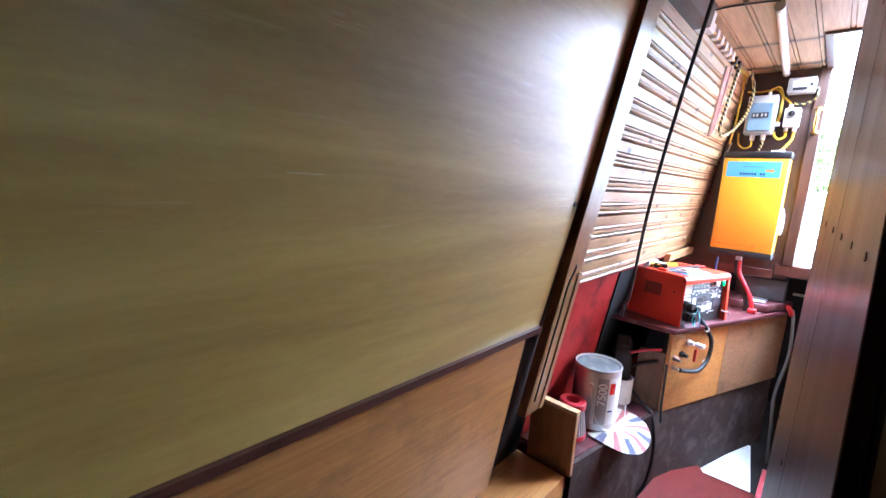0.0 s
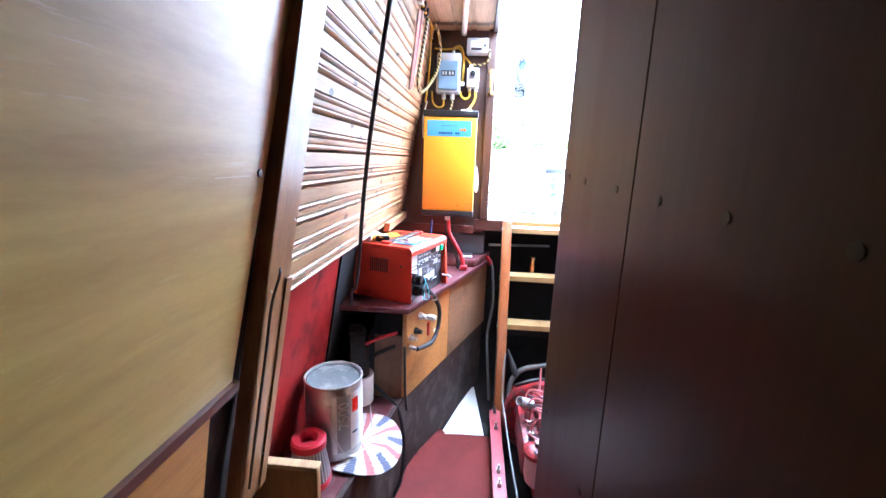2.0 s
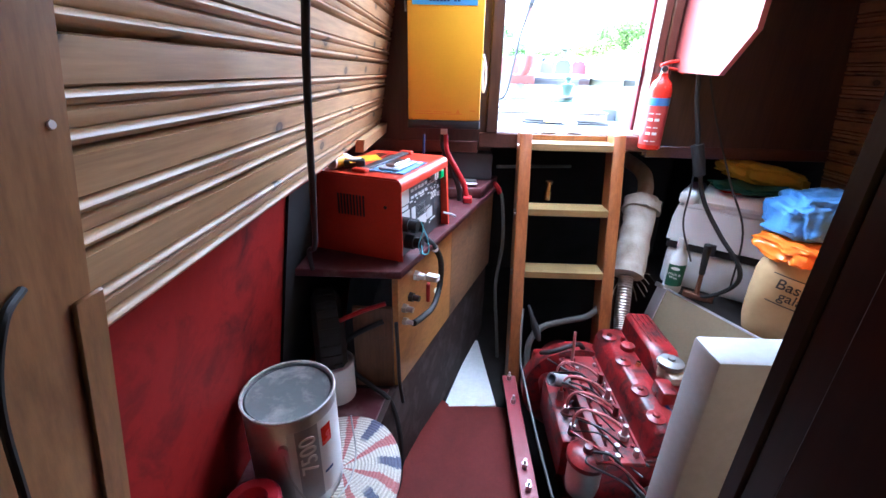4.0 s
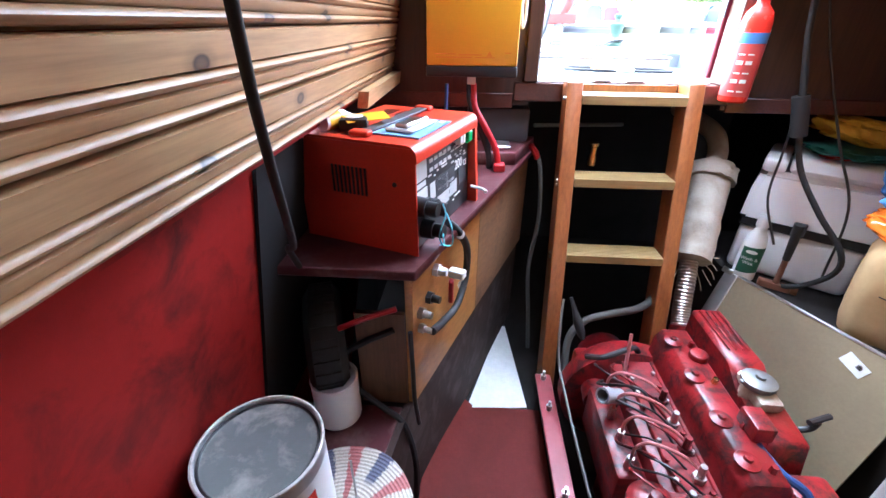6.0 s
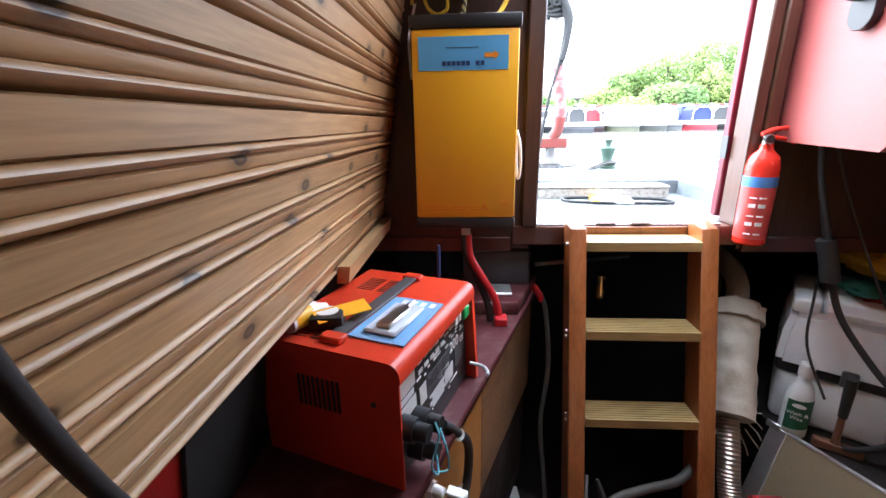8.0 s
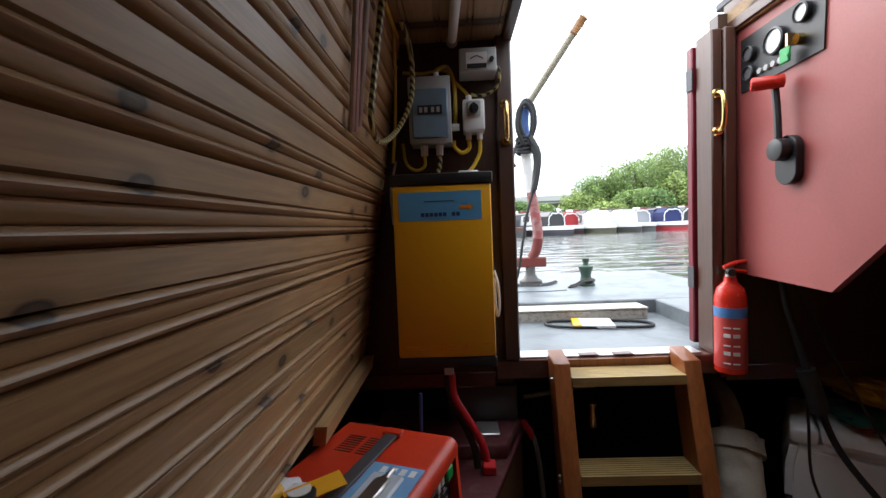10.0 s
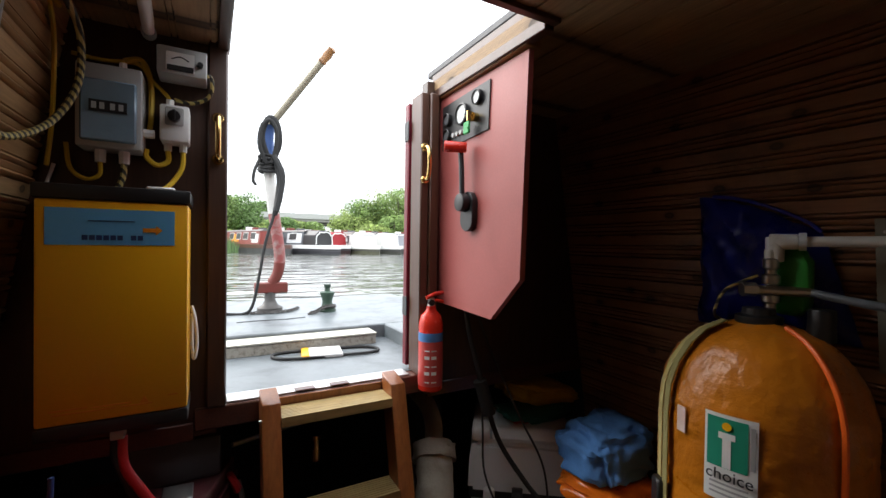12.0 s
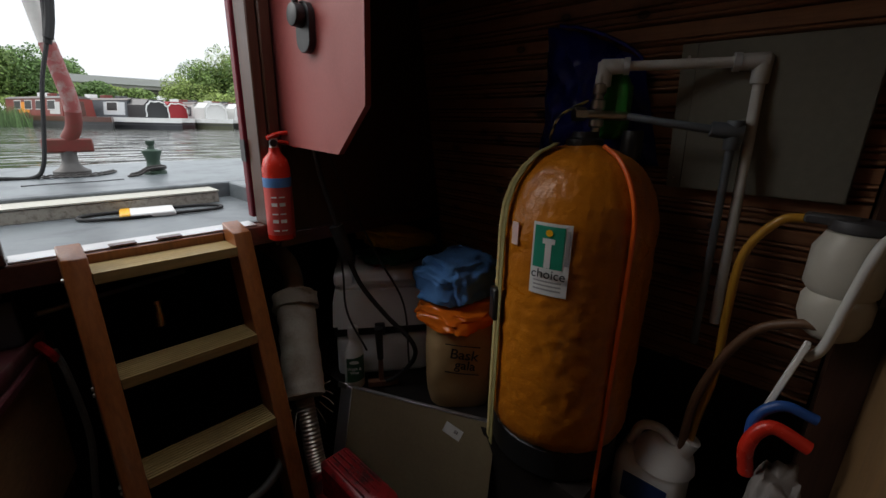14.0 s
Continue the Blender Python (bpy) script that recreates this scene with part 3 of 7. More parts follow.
W, L, H = 0.285, 0.365, 0.237


def cm(bm):
    return moved(bm, CM)


cover = []
for i in range(7):
    a = math.pi / 2 * i / 6
    cover.append((-0.022 + 0.022 * math.sin(a), H - 0.022 + 0.022 * math.cos(a)))
shell_out = [(-W, 0.0), (-W, H - 0.012), (-W + 0.012, H)] + cover + [(0.0, H - 0.034), (-0.004, H - 0.034), (-0.004, H - 0.024), (-0.012, H - 0.006), (-W + 0.014, H - 0.005), (-W + 0.005, H - 0.014), (-W + 0.005, 0.0)]
part("cover", cm(prism(shell_out, "y", 0.0, L)), CHARGER, chg)
part("end_plate", cm(prism([(-W + 0.006, 0.0), (-W + 0.006, H - 0.014), (-W + 0.016, H - 0.006), (-0.012, H - 0.007), (-0.003, H - 0.03), (-0.001, 0.0)], "y", 0.001, 0.005)), CHARGER, chg)
part("end_plate", cm(prism([(-W + 0.006, 0.0), (-W + 0.006, H - 0.014), (-W + 0.016, H - 0.006), (-0.012, H - 0.007), (-0.001, H - 0.03), (0.012, 0.0)], "y", L - 0.016, L - 0.001)), CHARGER, chg)
part("face", cm(prism([(-0.03, 0.004), (-0.03, H - 0.012), (-0.020, H - 0.03), (-0.014, 0.004)], "y", 0.006, L - 0.017)), BLACK, chg, "black printed control face")
FX = lambda z: -0.0138 - 0.0062 * (z - 0.004) / (H - 0.034)


def face_bar(y0, y1, z0, z1, mat, name="label_bar"):
    part(name, cm(prism([(FX(z0), z0), (FX(z0) + 0.0012, z0), (FX(z1) + 0.0012, z1), (FX(z1), z1)], "y", y0, y1)), mat, chg)


PRINT = plain("grey print", (0.55, 0.56, 0.55), 0.5)
face_bar(0.012, 0.085, 0.150, 0.216, PRINT, "meter_window")
face_bar(0.018, 0.078, 0.135, 0.146, GREY_PL)
for k in range(3):
    for j in range(5):
        face_bar(0.10 + 0.026 * j, 0.118 + 0.026 * j, 0.195 - 0.02 * k, 0.203 - 0.02 * k, PRINT if (j + k) % 3 else GREY_PL)
face_bar(0.13, 0.25, 0.085, 0.130, DGREY, "badge")
face_bar(0.14, 0.24, 0.096, 0.103, PRINT)
face_bar(0.14, 0.225, 0.078, 0.084, PRINT)
face_bar(0.14, 0.235, 0.060, 0.068, PRINT)
face_bar(0.275, 0.33, 0.07, 0.13, DGREY, "badge")
random.seed(41)
for y0, y1, z0, z1 in ((0.015, 0.085, 0.105, 0.130), (0.135, 0.205, 0.088, 0.128), (0.215, 0.262, 0.058, 0.092), (0.15, 0.21, 0.052, 0.08), (0.10, 0.128, 0.09, 0.128)):
    face_bar(y0, y1, z0, z1, PRINT, "printed_box")
for k in range(46):
    y = random.uniform(0.09, 0.322)
    z = random.choice((0.04, 0.047, 0.139, 0.146, 0.153, 0.160, 0.167, 0.174, 0.185, 0.192, 0.207, 0.213))
    if not (0.25 < y < 0.33 and 0.17 < z < 0.205):
        face_bar(y, y + random.uniform(0.006, 0.022), z, z + 0.0035, WHITE_PL if k % 3 else PRINT, "print_line")
text_part("number", "200", 0.034, CM @ Matrix.Translation((-0.0155, 0.272, 0.127)) @ Matrix.Rotation(radians(90), 4, "Z") @ Matrix.Rotation(radians(90), 4, "X"), WHITE_PL, chg, "white printed number", 0.0008)
text_part("mark", "CE", 0.02, CM @ Matrix.Translation((-0.0152, 0.318, 0.118)) @ Matrix.Rotation(radians(90), 4, "Z") @ Matrix.Rotation(radians(90), 4, "X"), WHITE_PL, chg, "white printed mark", 0.0008)
GREEN = plain("green plastic", (0.02, 0.35, 0.08), 0.4)
part("green_switch", cm(box(-0.019, 0.002, 0.295, 0.325, 0.175, 0.203, 0.003)), GREEN, chg)
for y in (0.255, 0.275):
    part("rocker_switch", cm(box(-0.019, -0.004, y, y + 0.014, 0.178, 0.200, 0.002)), WHITE_PL, chg)
for y, z in ((0.075, 0.085), (0.06, 0.04), (0.025, 0.105)):
    part("terminal_knob", cm(join(cyl((-0.015, y, z), (0.035, y, z), 0.017, 0.015, 18), cyl((-0.015, y, z), (0.012, y, z), 0.022, 0.021, 18))), BLACK, chg)
for k in range(9):
    part("vent_slot", cm(box(-0.20 + 0.010 * k, -0.195 + 0.010 * k, -0.0005, 0.001, 0.12, 0.18)), BLACK, chg)
part("rivet", cm(cyl((-0.05, -0.001, 0.155), (-0.05, 0.002, 0.155), 0.005, seg=10)), BLACK, chg)
for k in range(8):
    for j in range(2):
        part("vent_slot", cm(box(-0.235 + j * 0.05, -0.195 + j * 0.05, 0.025 + 0.009 * k, 0.029 + 0.009 * k, H - 0.0005, H + 0.0006)), BLACK, chg)
        part("vent_slot", cm(box(-0.235 + j * 0.05, -0.195 + j * 0.05, 0.245 + 0.009 * k, 0.249 + 0.009 * k, H - 0.0005, H + 0.0006)), BLACK, chg)
part("handle_strap", cm(box(-0.155, -0.125, 0.03, 0.33, H + 0.004, H + 0.009, 0.002)), DGREY, chg)
for y in (0.018, 0.322):
    part("strap_clip", cm(box(-0.162, -0.118, y, y + 0.026, H + 0.0005, H + 0.012, 0.003)), CHARGER, chg)
part("mains_flex", cm(tube([(0.0, 0.33, 0.05), (0.03, 0.335, 0.045), (0.05, 0.31, 0.05), (0.055, 0.29, 0.055)], 0.004)), GREY_PL, chg)
CYAN = plain("pale blue wire", (0.15, 0.5, 0.6), 0.5)
part("blue_wire", cm(tube([(0.03, 0.06, 0.045), (0.045, 0.035, 0.02), (0.04, 0.02, 0.05), (0.045, 0.04, 0.09), (0.035, 0.05, 0.11)], 0.0018)), CYAN, chg)
part("blue_wire", cm(tube([(0.03, 0.075, 0.085), (0.055, 0.05, 0.06), (0.055, 0.055, 0.015), (0.035, 0.035, 0.02)], 0.0018)), CYAN, chg)

# things lying on the charger


def on_top(bm):
    return moved(bm, Matrix.Translation((0, 0, 0)) @ CM @ Matrix.Translation((0, 0, H + 0.001)))


pk = thing("tool_packet", CM @ Vector((-0.06, 0.17, H + 0.001)), "blue cardboard tool packet in clear wrapping", "packet")
part("card", on_top(box(-0.125, -0.018, 0.05, 0.225, 0.0, 0.003)), plain("wrapped blue card", (0.22, 0.42, 0.68), 0.15), pk)
part("blister", on_top(box(-0.105, -0.04, 0.065, 0.185, 0.0031, 0.012, 0.004)), plain("clear blister", (0.55, 0.60, 0.66), 0.08), pk, "clear plastic blister")
for k in range(4):
    part("print_bar", on_top(box(-0.10 + 0.02 * k, -0.088 + 0.02 * k, 0.195, 0.215, 0.0031, 0.0037)), WHITE_PL, pk)
part("tool", on_top(join(box(-0.085, -0.055, 0.075, 0.16, 0.0121, 0.020, 0.003), cyl((-0.07, 0.15, 0.01), (-0.07, 0.195, 0.01), 0.006), box(-0.078, -0.062, 0.16, 0.172, 0.003, 0.018, 0.003))), STEEL, pk, "grey metal tool")
gl = thing("glue_bottle", CM @ Vector((-0.235, 0.06, H + 0.001)), "small white plastic bottle with a yellow label lying down", "bottle")
part("bottle", on_top(join(tube([(-0.225, 0.02, 0.019), (-0.222, 0.05, 0.019), (-0.217, 0.085, 0.019)], 0.018, 14), cyl((-0.217, 0.085, 0.019), (-0.212, 0.108, 0.016), 0.015, 0.009, 14))), WHITE_PL, gl)
part("label", on_top(tube([(-0.2245, 0.028, 0.0192), (-0.222, 0.05, 0.0192), (-0.2205, 0.068, 0.0192)], 0.0186, 14)), YELLOW, gl, "yellow label")
tp = thing("tape_measure", CM @ Vector((-0.175, 0.08, H + 0.001)), "yellow and black tape measure packet", "tape measure")
part("case", on_top(moved(box(-0.03, 0.03, -0.028, 0.028, 0.0, 0.026, 0.007, 2), Matrix.Translation((-0.183, 0.075, 0)) @ Matrix.Rotation(0.5, 4, "Z"))), BLACK, tp)
part("label", on_top(cyl((-0.183, 0.075, 0.0262), (-0.183, 0.075, 0.028), 0.02, seg=20)), WHITE_PL, tp)
part("card", on_top(moved(box(-0.05, 0.05, -0.018, 0.018, 0.028, 0.0295), Matrix.Translation((-0.168, 0.095, -0.004)) @ Matrix.Rotation(1.0, 4, "Z") @ Matrix.Rotation(0.25, 4, "X"))), YELLOW, tp)



# ---- stern bulkhead: inverter, breakers, meter, switch ----
inv = thing("inverter", (-0.555, -0.01, 1.125), "yellow inverter with black end caps and a blue label", "inverter")
part("body", box(-0.690, -0.41, -0.160, -0.022, 1.160, 1.655, 0.006, 2), YELLOW, inv)
part("top_cap", box(-0.695, -0.405, -0.164, -0.018, 1.6555, 1.688, 0.005, 2), BLACK, inv, "black end cap")
part("bottom_cap", box(-0.692, -0.408, -0.161, -0.020, 1.128, 1.1595, 0.005, 2), BLACK, inv, "black end cap")
part("bracket", box(-0.66, -0.45, -0.0215, 0.0, 1.13, 1.68), DGREY, inv)
part("label", box(-0.672, -0.438, -0.1615, -0.1602, 1.555, 1.636), BLUE_LAB, inv, "sky blue label")
part("arrow", prism([(-0.50, 1.585), (-0.475, 1.585), (-0.475, 1.579), (-0.462, 1.590), (-0.475, 1.601), (-0.475, 1.595), (-0.50, 1.595)], "y", -0.1625, -0.1617), ORANGE, inv, "orange arrow")
for x in range(9):
    if x != 6:
        part("label_bar", box(-0.61 + 0.0125 * x, -0.600 + 0.0125 * x, -0.1625, -0.1617, 1.566, 1.577), DARKBLUE, inv)
part("label_bar", box(-0.60, -0.515, -0.1625, -0.1617, 1.608, 1.610), DARKBLUE, inv)
for x0, x1, z in ((-0.665, -0.60, 1.192), (-0.59, -0.52, 1.190), (-0.45, -0.43, 1.196), (-0.66, -0.55, 1.183), (-0.54, -0.48, 1.183)):
    part("print_bar", box(x0, x1, -0.1608, -0.1601, z, z + 0.003), ORANGE, inv)
part("warning_mark", prism([(-0.505, 1.187), (-0.487, 1.187), (-0.496, 1.203)], "y", -0.1608, -0.1601), ORANGE, inv)
part("terminal", box(-0.562, -0.535, -0.15, -0.115, 1.105, 1.1279, 0.002), GREY_PL, inv)
part("cord", tube([(-0.404, -0.10, 1.40), (-0.395, -0.11, 1.36), (-0.392, -0.11, 1.30), (-0.398, -0.11, 1.265), (-0.403, -0.105, 1.30), (-0.404, -0.10, 1.38)], 0.004), WHITE_PL, inv, "white looped cord")
part("socket", box(-0.50, -0.44, -0.12, -0.05, 1.6885, 1.698, 0.004), WHITE_PL, inv)
RED_CABLE = plain("red battery cable", (0.45, 0.015, 0.02), 0.4)
cab = thing("battery_cables", (-0.5, -0.12, 0.82), "thick red and black battery cables", "cable")
part("red_cable", tube([(-0.542, -0.13, 1.105), (-0.535, -0.145, 1.04), (-0.50, -0.16, 0.98), (-0.46, -0.17, 0.91), (-0.445, -0.175, 0.84)], 0.011, 10), RED_CABLE, cab)
part("black_cable", tube([(-0.555, -0.13, 1.105), (-0.55, -0.14, 1.05), (-0.52, -0.15, 0.98), (-0.485, -0.165, 0.90), (-0.475, -0.17, 0.84)], 0.010, 10), RUBBER, cab)
part("clamp", box(-0.462, -0.425, -0.21, -0.165, 0.8385, 0.862, 0.003), RED_CABLE, cab)

GREYWIN = glass("smoked blue window", (0.35, 0.47, 0.55), 0.08)
CASE = plain("pale grey casing", (0.42, 0.43, 0.42), 0.45)
brk = thing("breaker_box", (-0.575, -0.001, 1.78), "grey plastic breaker box with a blue smoked window", "breaker box")
part("case", box(-0.640, -0.513, -0.085, -0.001, 1.787, 1.985, 0.005, 2), CASE, brk)
part("window", box(-0.630, -0.522, -0.097, -0.0855, 1.80, 1.945, 0.004), plain("blue grey window", (0.19, 0.28, 0.35), 0.15), brk, "blue grey smoked window")
part("breakers", box(-0.612, -0.54, -0.0995, -0.0972, 1.868, 1.895), BLACK, brk)
for x in (-0.607, -0.592, -0.572, -0.556):
    part("toggle", box(x, x + 0.009, -0.1012, -0.0996, 1.874, 1.889), CASE, brk)
for x in (-0.60, -0.553):
    part("gland", cyl((x, -0.045, 1.787), (x, -0.045, 1.757), 0.012, 0.011, 8), WHITE_PL, brk)
part("gland", cyl((-0.513, -0.05, 1.838), (-0.49, -0.05, 1.838), 0.012, 0.011, 8), WHITE_PL, brk)
part("gland", cyl((-0.555, -0.05, 1.985), (-0.555, -0.05, 2.005), 0.009, 0.008, 8), WHITE_PL, brk)
mt = thing("meter_box", (-0.43, -0.001, 1.987), "small grey box with a needle meter", "meter")
part("case", box(-0.484, -0.374, -0.085, -0.001, 1.990, 2.060, 0.005, 2), CASE, mt)
part("meter_face", box(-0.464, -0.402, -0.0875, -0.0852, 1.998, 2.045), WHITE_PL, mt)
part("meter_foot", box(-0.462, -0.404, -0.0885, -0.0876, 1.998, 2.012), BLACK, mt)
part("needle", tube([(-0.452, -0.0883, 2.026), (-0.433, -0.0883, 2.034), (-0.414, -0.0883, 2.026)], 0.0014, 6), BLACK, mt)
part("meter_knob", cyl((-0.389, -0.0855, 2.022), (-0.389, -0.095, 2.022), 0.007, seg=12), BLACK, mt)
sw = thing("rotary_switch", (-0.445, -0.001, 1.815), "grey rotary isolator switch with black knob", "switch")
part("case", box(-0.478, -0.413, -0.072, -0.001, 1.822, 1.916, 0.006, 2), WHITE_PL, sw)
part("dial", box(-0.466, -0.426, -0.076, -0.0725, 1.862, 1.908, 0.003), CASE, sw)
part("knob", join(cyl((-0.446, -0.0762, 1.884), (-0.446, -0.09, 1.884), 0.014, seg=16), box(-0.449, -0.443, -0.10, -0.088, 1.872, 1.897)), BLACK, sw)
for x in (-0.462, -0.428):
    part("gland", cyl((x, -0.035, 1.822), (x, -0.035, 1.802), 0.009, seg=8), WHITE_PL, sw)
part("gland", cyl((-0.458, -0.035, 1.916), (-0.458, -0.035, 1.936), 0.009, seg=8), WHITE_PL, sw)
FLEX = plain("yellow flex", (0.62, 0.40, 0.02), 0.45)


def cable(pts, r, mat, label, name="cable", seg=7):
    return solo(name, tube(pts, r, seg), mat, label, "cable")


TWIST, tn, tl_, tb = nodes("twisted two colour flex", 0.5)
tw = tn.new("ShaderNodeTexWave")
tw.bands_direction = "DIAGONAL"
tw.inputs["Scale"].default_value = 26.0
tl_.new(coords(tn, tl_, (1, 1, 1), False), tw.inputs["Vector"])
tl_.new(ramp(tn, tl_, tw.outputs["Fac"], [(0.45, (0.02, 0.02, 0.015)), (0.55, (0.45, 0.36, 0.12))]), tb.inputs["Base Color"])
GY = "yellow flex on the dark bulkhead"
cable([(-0.462, -0.035, 1.802), (-0.462, -0.035, 1.775), (-0.485, -0.04, 1.762), (-0.507, -0.04, 1.78), (-0.508, -0.04, 1.80)], 0.0065, FLEX, GY)
cable([(-0.428, -0.035, 1.802), (-0.43, -0.04, 1.76), (-0.45, -0.05, 1.72), (-0.47, -0.07, 1.695)], 0.0065, FLEX, GY)
cable([(-0.60, -0.045, 1.757), (-0.602, -0.045, 1.725), (-0.63, -0.04, 1.715), (-0.66, -0.03, 1.74), (-0.668, -0.03, 1.80)], 0.005, FLEX, GY)
cable([(-0.553, -0.045, 1.757), (-0.555, -0.045, 1.725), (-0.565, -0.05, 1.693)], 0.007, TWIST, "twisted black and yellow flex")
cable([(-0.555, -0.05, 2.005), (-0.55, -0.03, 2.022), (-0.52, -0.02, 2.03), (-0.502, -0.02, 1.98), (-0.50, -0.02, 1.90), (-0.503, -0.03, 1.85)], 0.0065, FLEX, GY)
cable([(-0.458, -0.035, 1.936), (-0.47, -0.02, 1.955), (-0.50, -0.02, 1.985), (-0.53, -0.02, 2.02), (-0.60, -0.02, 2.015), (-0.66, -0.02, 2.02)], 0.005, FLEX, GY)
cable([(-0.389, -0.06, 2.0), (-0.366, -0.05, 2.01), (-0.362, -0.04, 1.98), (-0.375, -0.03, 1.955), (-0.41, -0.02, 1.94), (-0.45, -0.015, 1.945)], 0.005, TWIST, "coiled yellow and black flex")
cable([(-0.668, -0.16, 2.10), (-0.672, -0.10, 2.02), (-0.685, -0.06, 1.85), (-0.70, -0.04, 1.74)], 0.005, FLEX, GY)
cable([(-0.695, -0.008, 1.75), (-0.715, -0.008, 1.66), (-0.712, -0.008, 1.55)], 0.004, WHITE_PL, "thin white flex beside the inverter")
for x in (-0.347, 0.300):
    hd = thing("grab_handle", (x, -0.02, 1.78), "polished brass grab handle on a door post", "handle", "door post handles")
    part("bar", tube([(x, -0.02, 1.795), (x, -0.045, 1.80), (x, -0.055, 1.83), (x, -0.055, 1.875), (x, -0.045, 1.905), (x, -0.02, 1.91)], 0.0075, 10), BRASS, hd)
    for z in (1.795, 1.91):
        part("rose", cyl((x, -0.0205, z), (x, -0.026, z), 0.016, 0.013, 16), BRASS, hd)

# tube lamp on the ceiling, corner conduit, clips
lamp = thing("tube_lamp", (-0.48, -0.55, CEIL - 0.05), "slim white fluorescent tube lamp, unlit", "lamp")
part("tube", cyl((-0.452, -1.02, CEIL - 0.032), (-0.502, -0.07, CEIL - 0.032), 0.013, seg=14), WHITE_PL, lamp)
part("batten", moved(box(-0.012, 0.012, -0.48, 0.48, CEIL - 0.020, CEIL - 0.010), Matrix.Translation((-0.477, -0.545, 0)) @ Matrix.Rotation(0.0526, 4, "Z")), WHITE_PL, lamp)
for p in ((-0.451, -1.035), (-0.503, -0.055)):
    part("cap", cyl((p[0], p[1] - 0.012, CEIL - 0.031), (p[0], p[1] + 0.012, CEIL - 0.031), 0.0165, seg=14), CASE, lamp)
cable([(-0.451, -1.05, CEIL - 0.016), (-0.50, -1.06, CEIL - 0.013), (-0.60, -1.075, CEIL - 0.013), (-0.672, -1.08, CEIL - 0.02)], 0.003, BLACK, "thin black lamp wire on the ceiling")
jb = thing("junction_box", (-0.66, -1.3, 2.03), "dark wooden block with a small white junction box", "junction box")
part("block", slanted(left_x, -1.50, -1.15, 2.03, 2.10, 0.002, 0.055), BULK, jb)
part("box", slanted(left_x, -1.149, -1.08, 2.035, 2.095, 0.002, 0.045), WHITE_PL, jb)
strip = thing("cable_clips", (-0.67, -0.6, 2.08), "row of white clips holding yellow flex", "cable clips")
part("flex", tube([(left_x(2.075) + 0.012, -1.08, 2.075), (left_x(2.08) + 0.012, -0.7, 2.082), (left_x(2.075) + 0.012, -0.4, 2.073), (left_x(2.09) + 0.012, -0.12, 2.085)], 0.006), FLEX, strip)
for k in range(8):
    y = -1.0 + k * 0.085
    part("clip", slanted(left_x, y, y + 0.035, 2.062, 2.094, 0.002, 0.022), WHITE_PL if k < 6 else BLACK, strip)
for y1, z1, y0, z0 in ((-0.594, 2.03, -0.491, 1.734), (-0.565, 2.03, -0.462, 1.742), (-0.505, 2.05, -0.436, 1.758), (-0.378, 2.06, -0.344, 1.807)):
    solo("metal_rod", tube([(left_x(z1) + 0.016, y1, z1), (left_x((z0 + z1) / 2) + 0.014, (y0 + y1) / 2 + 0.004, (z0 + z1) / 2), (left_x(z0) + 0.012, y0, z0)], 0.006, 8), STEEL, "bare metal rod hanging on the boarded side", "rod", "hanging rods")
cable([(-0.652, -0.395, 2.06), (-0.668, -0.405, 1.95), (-0.682, -0.41, 1.85), (-0.692, -0.398, 1.78), (-0.692, -0.30, 1.752), (-0.664, -0.16, 1.815), (-0.626, -0.125, 1.913), (-0.622, -0.125, 2.03), (-0.637, -0.20, 2.09)], 0.0075, TWIST, "speckled braided hose looped on a hook", "hose")
cable([(-0.560, -1.385, 2.12), (-0.634, -1.319, 1.794), (-0.686, -1.265, 1.553), (-0.721, -1.218, 1.376), (-0.745, -1.172, 1.247), (-0.766, -1.122, 1.147), (-0.790, -1.062, 1.057), (-0.822, -0.987, 0.959), (-0.85, -0.95, 0.93), (-0.88, -0.86, 0.84)], 0.0062, RUBBER, "thick black cable hanging in front of the boarding", "hanging_cable", 10)
solo("batten", slanted(left_x, -0.50, -0.01, 1.088, 1.128, 0.003, 0.03), RAW, "raw pale pine batten below the boarding", "batten")

# switch gear on the locker front
FN = Vector((0.94, -0.342, 0)).normalized()
FT = Vector((0.342, 0.94, 0)).normalized()


def on_front(s, z, out):
    p = Vector((-0.655, -0.82, 0)) + FT * s + FN * out
    return Vector((p.x, p.y, z))


iso = thing("isolator_switches", on_front(0.1, 0.68, 0), "red and white battery isolator switches with black cable", "switch")
for s, z, m, r in ((0.115, 0.755, WHITE_PL, 0.014), (0.075, 0.70, BLACK, 0.013), (0.03, 0.685, STEEL, 0.012), (0.03, 0.64, STEEL, 0.010)):
    part("knob", join(cyl(on_front(s, z, 0.001), on_front(s, z, 0.014), r * 1.25, r * 1.2, 6), cyl(on_front(s, z, 0.014), on_front(s, z, 0.034), r * 0.8, r * 0.7, 14)), m, iso)
part("lever", moved(box(-0.006, 0.006, -0.012, 0.012, -0.03, 0.03, 0.003), Matrix.Translation(on_front(0.115, 0.705, 0.045))), RED_CABLE, iso, "red lever")
part("lever", moved(box(-0.02, 0.02, -0.012, 0.012, -0.01, 0.01, 0.003), Matrix.Translation(on_front(0.118, 0.757, 0.058)) @ Matrix.Rotation(-0.35, 4, "Z")), WHITE_PL, iso, "white lever")
part("cable", tube([on_front(0.17, 0.86, 0.01), on_front(0.20, 0.825, 0.025), on_front(0.255, 0.75, 0.03), on_front(0.25, 0.66, 0.03), on_front(0.18, 0.615, 0.035), on_front(0.09, 0.625, 0.035), on_front(0.03, 0.64, 0.035)], 0.010, 10), RUBBER, iso, "looped black cable")
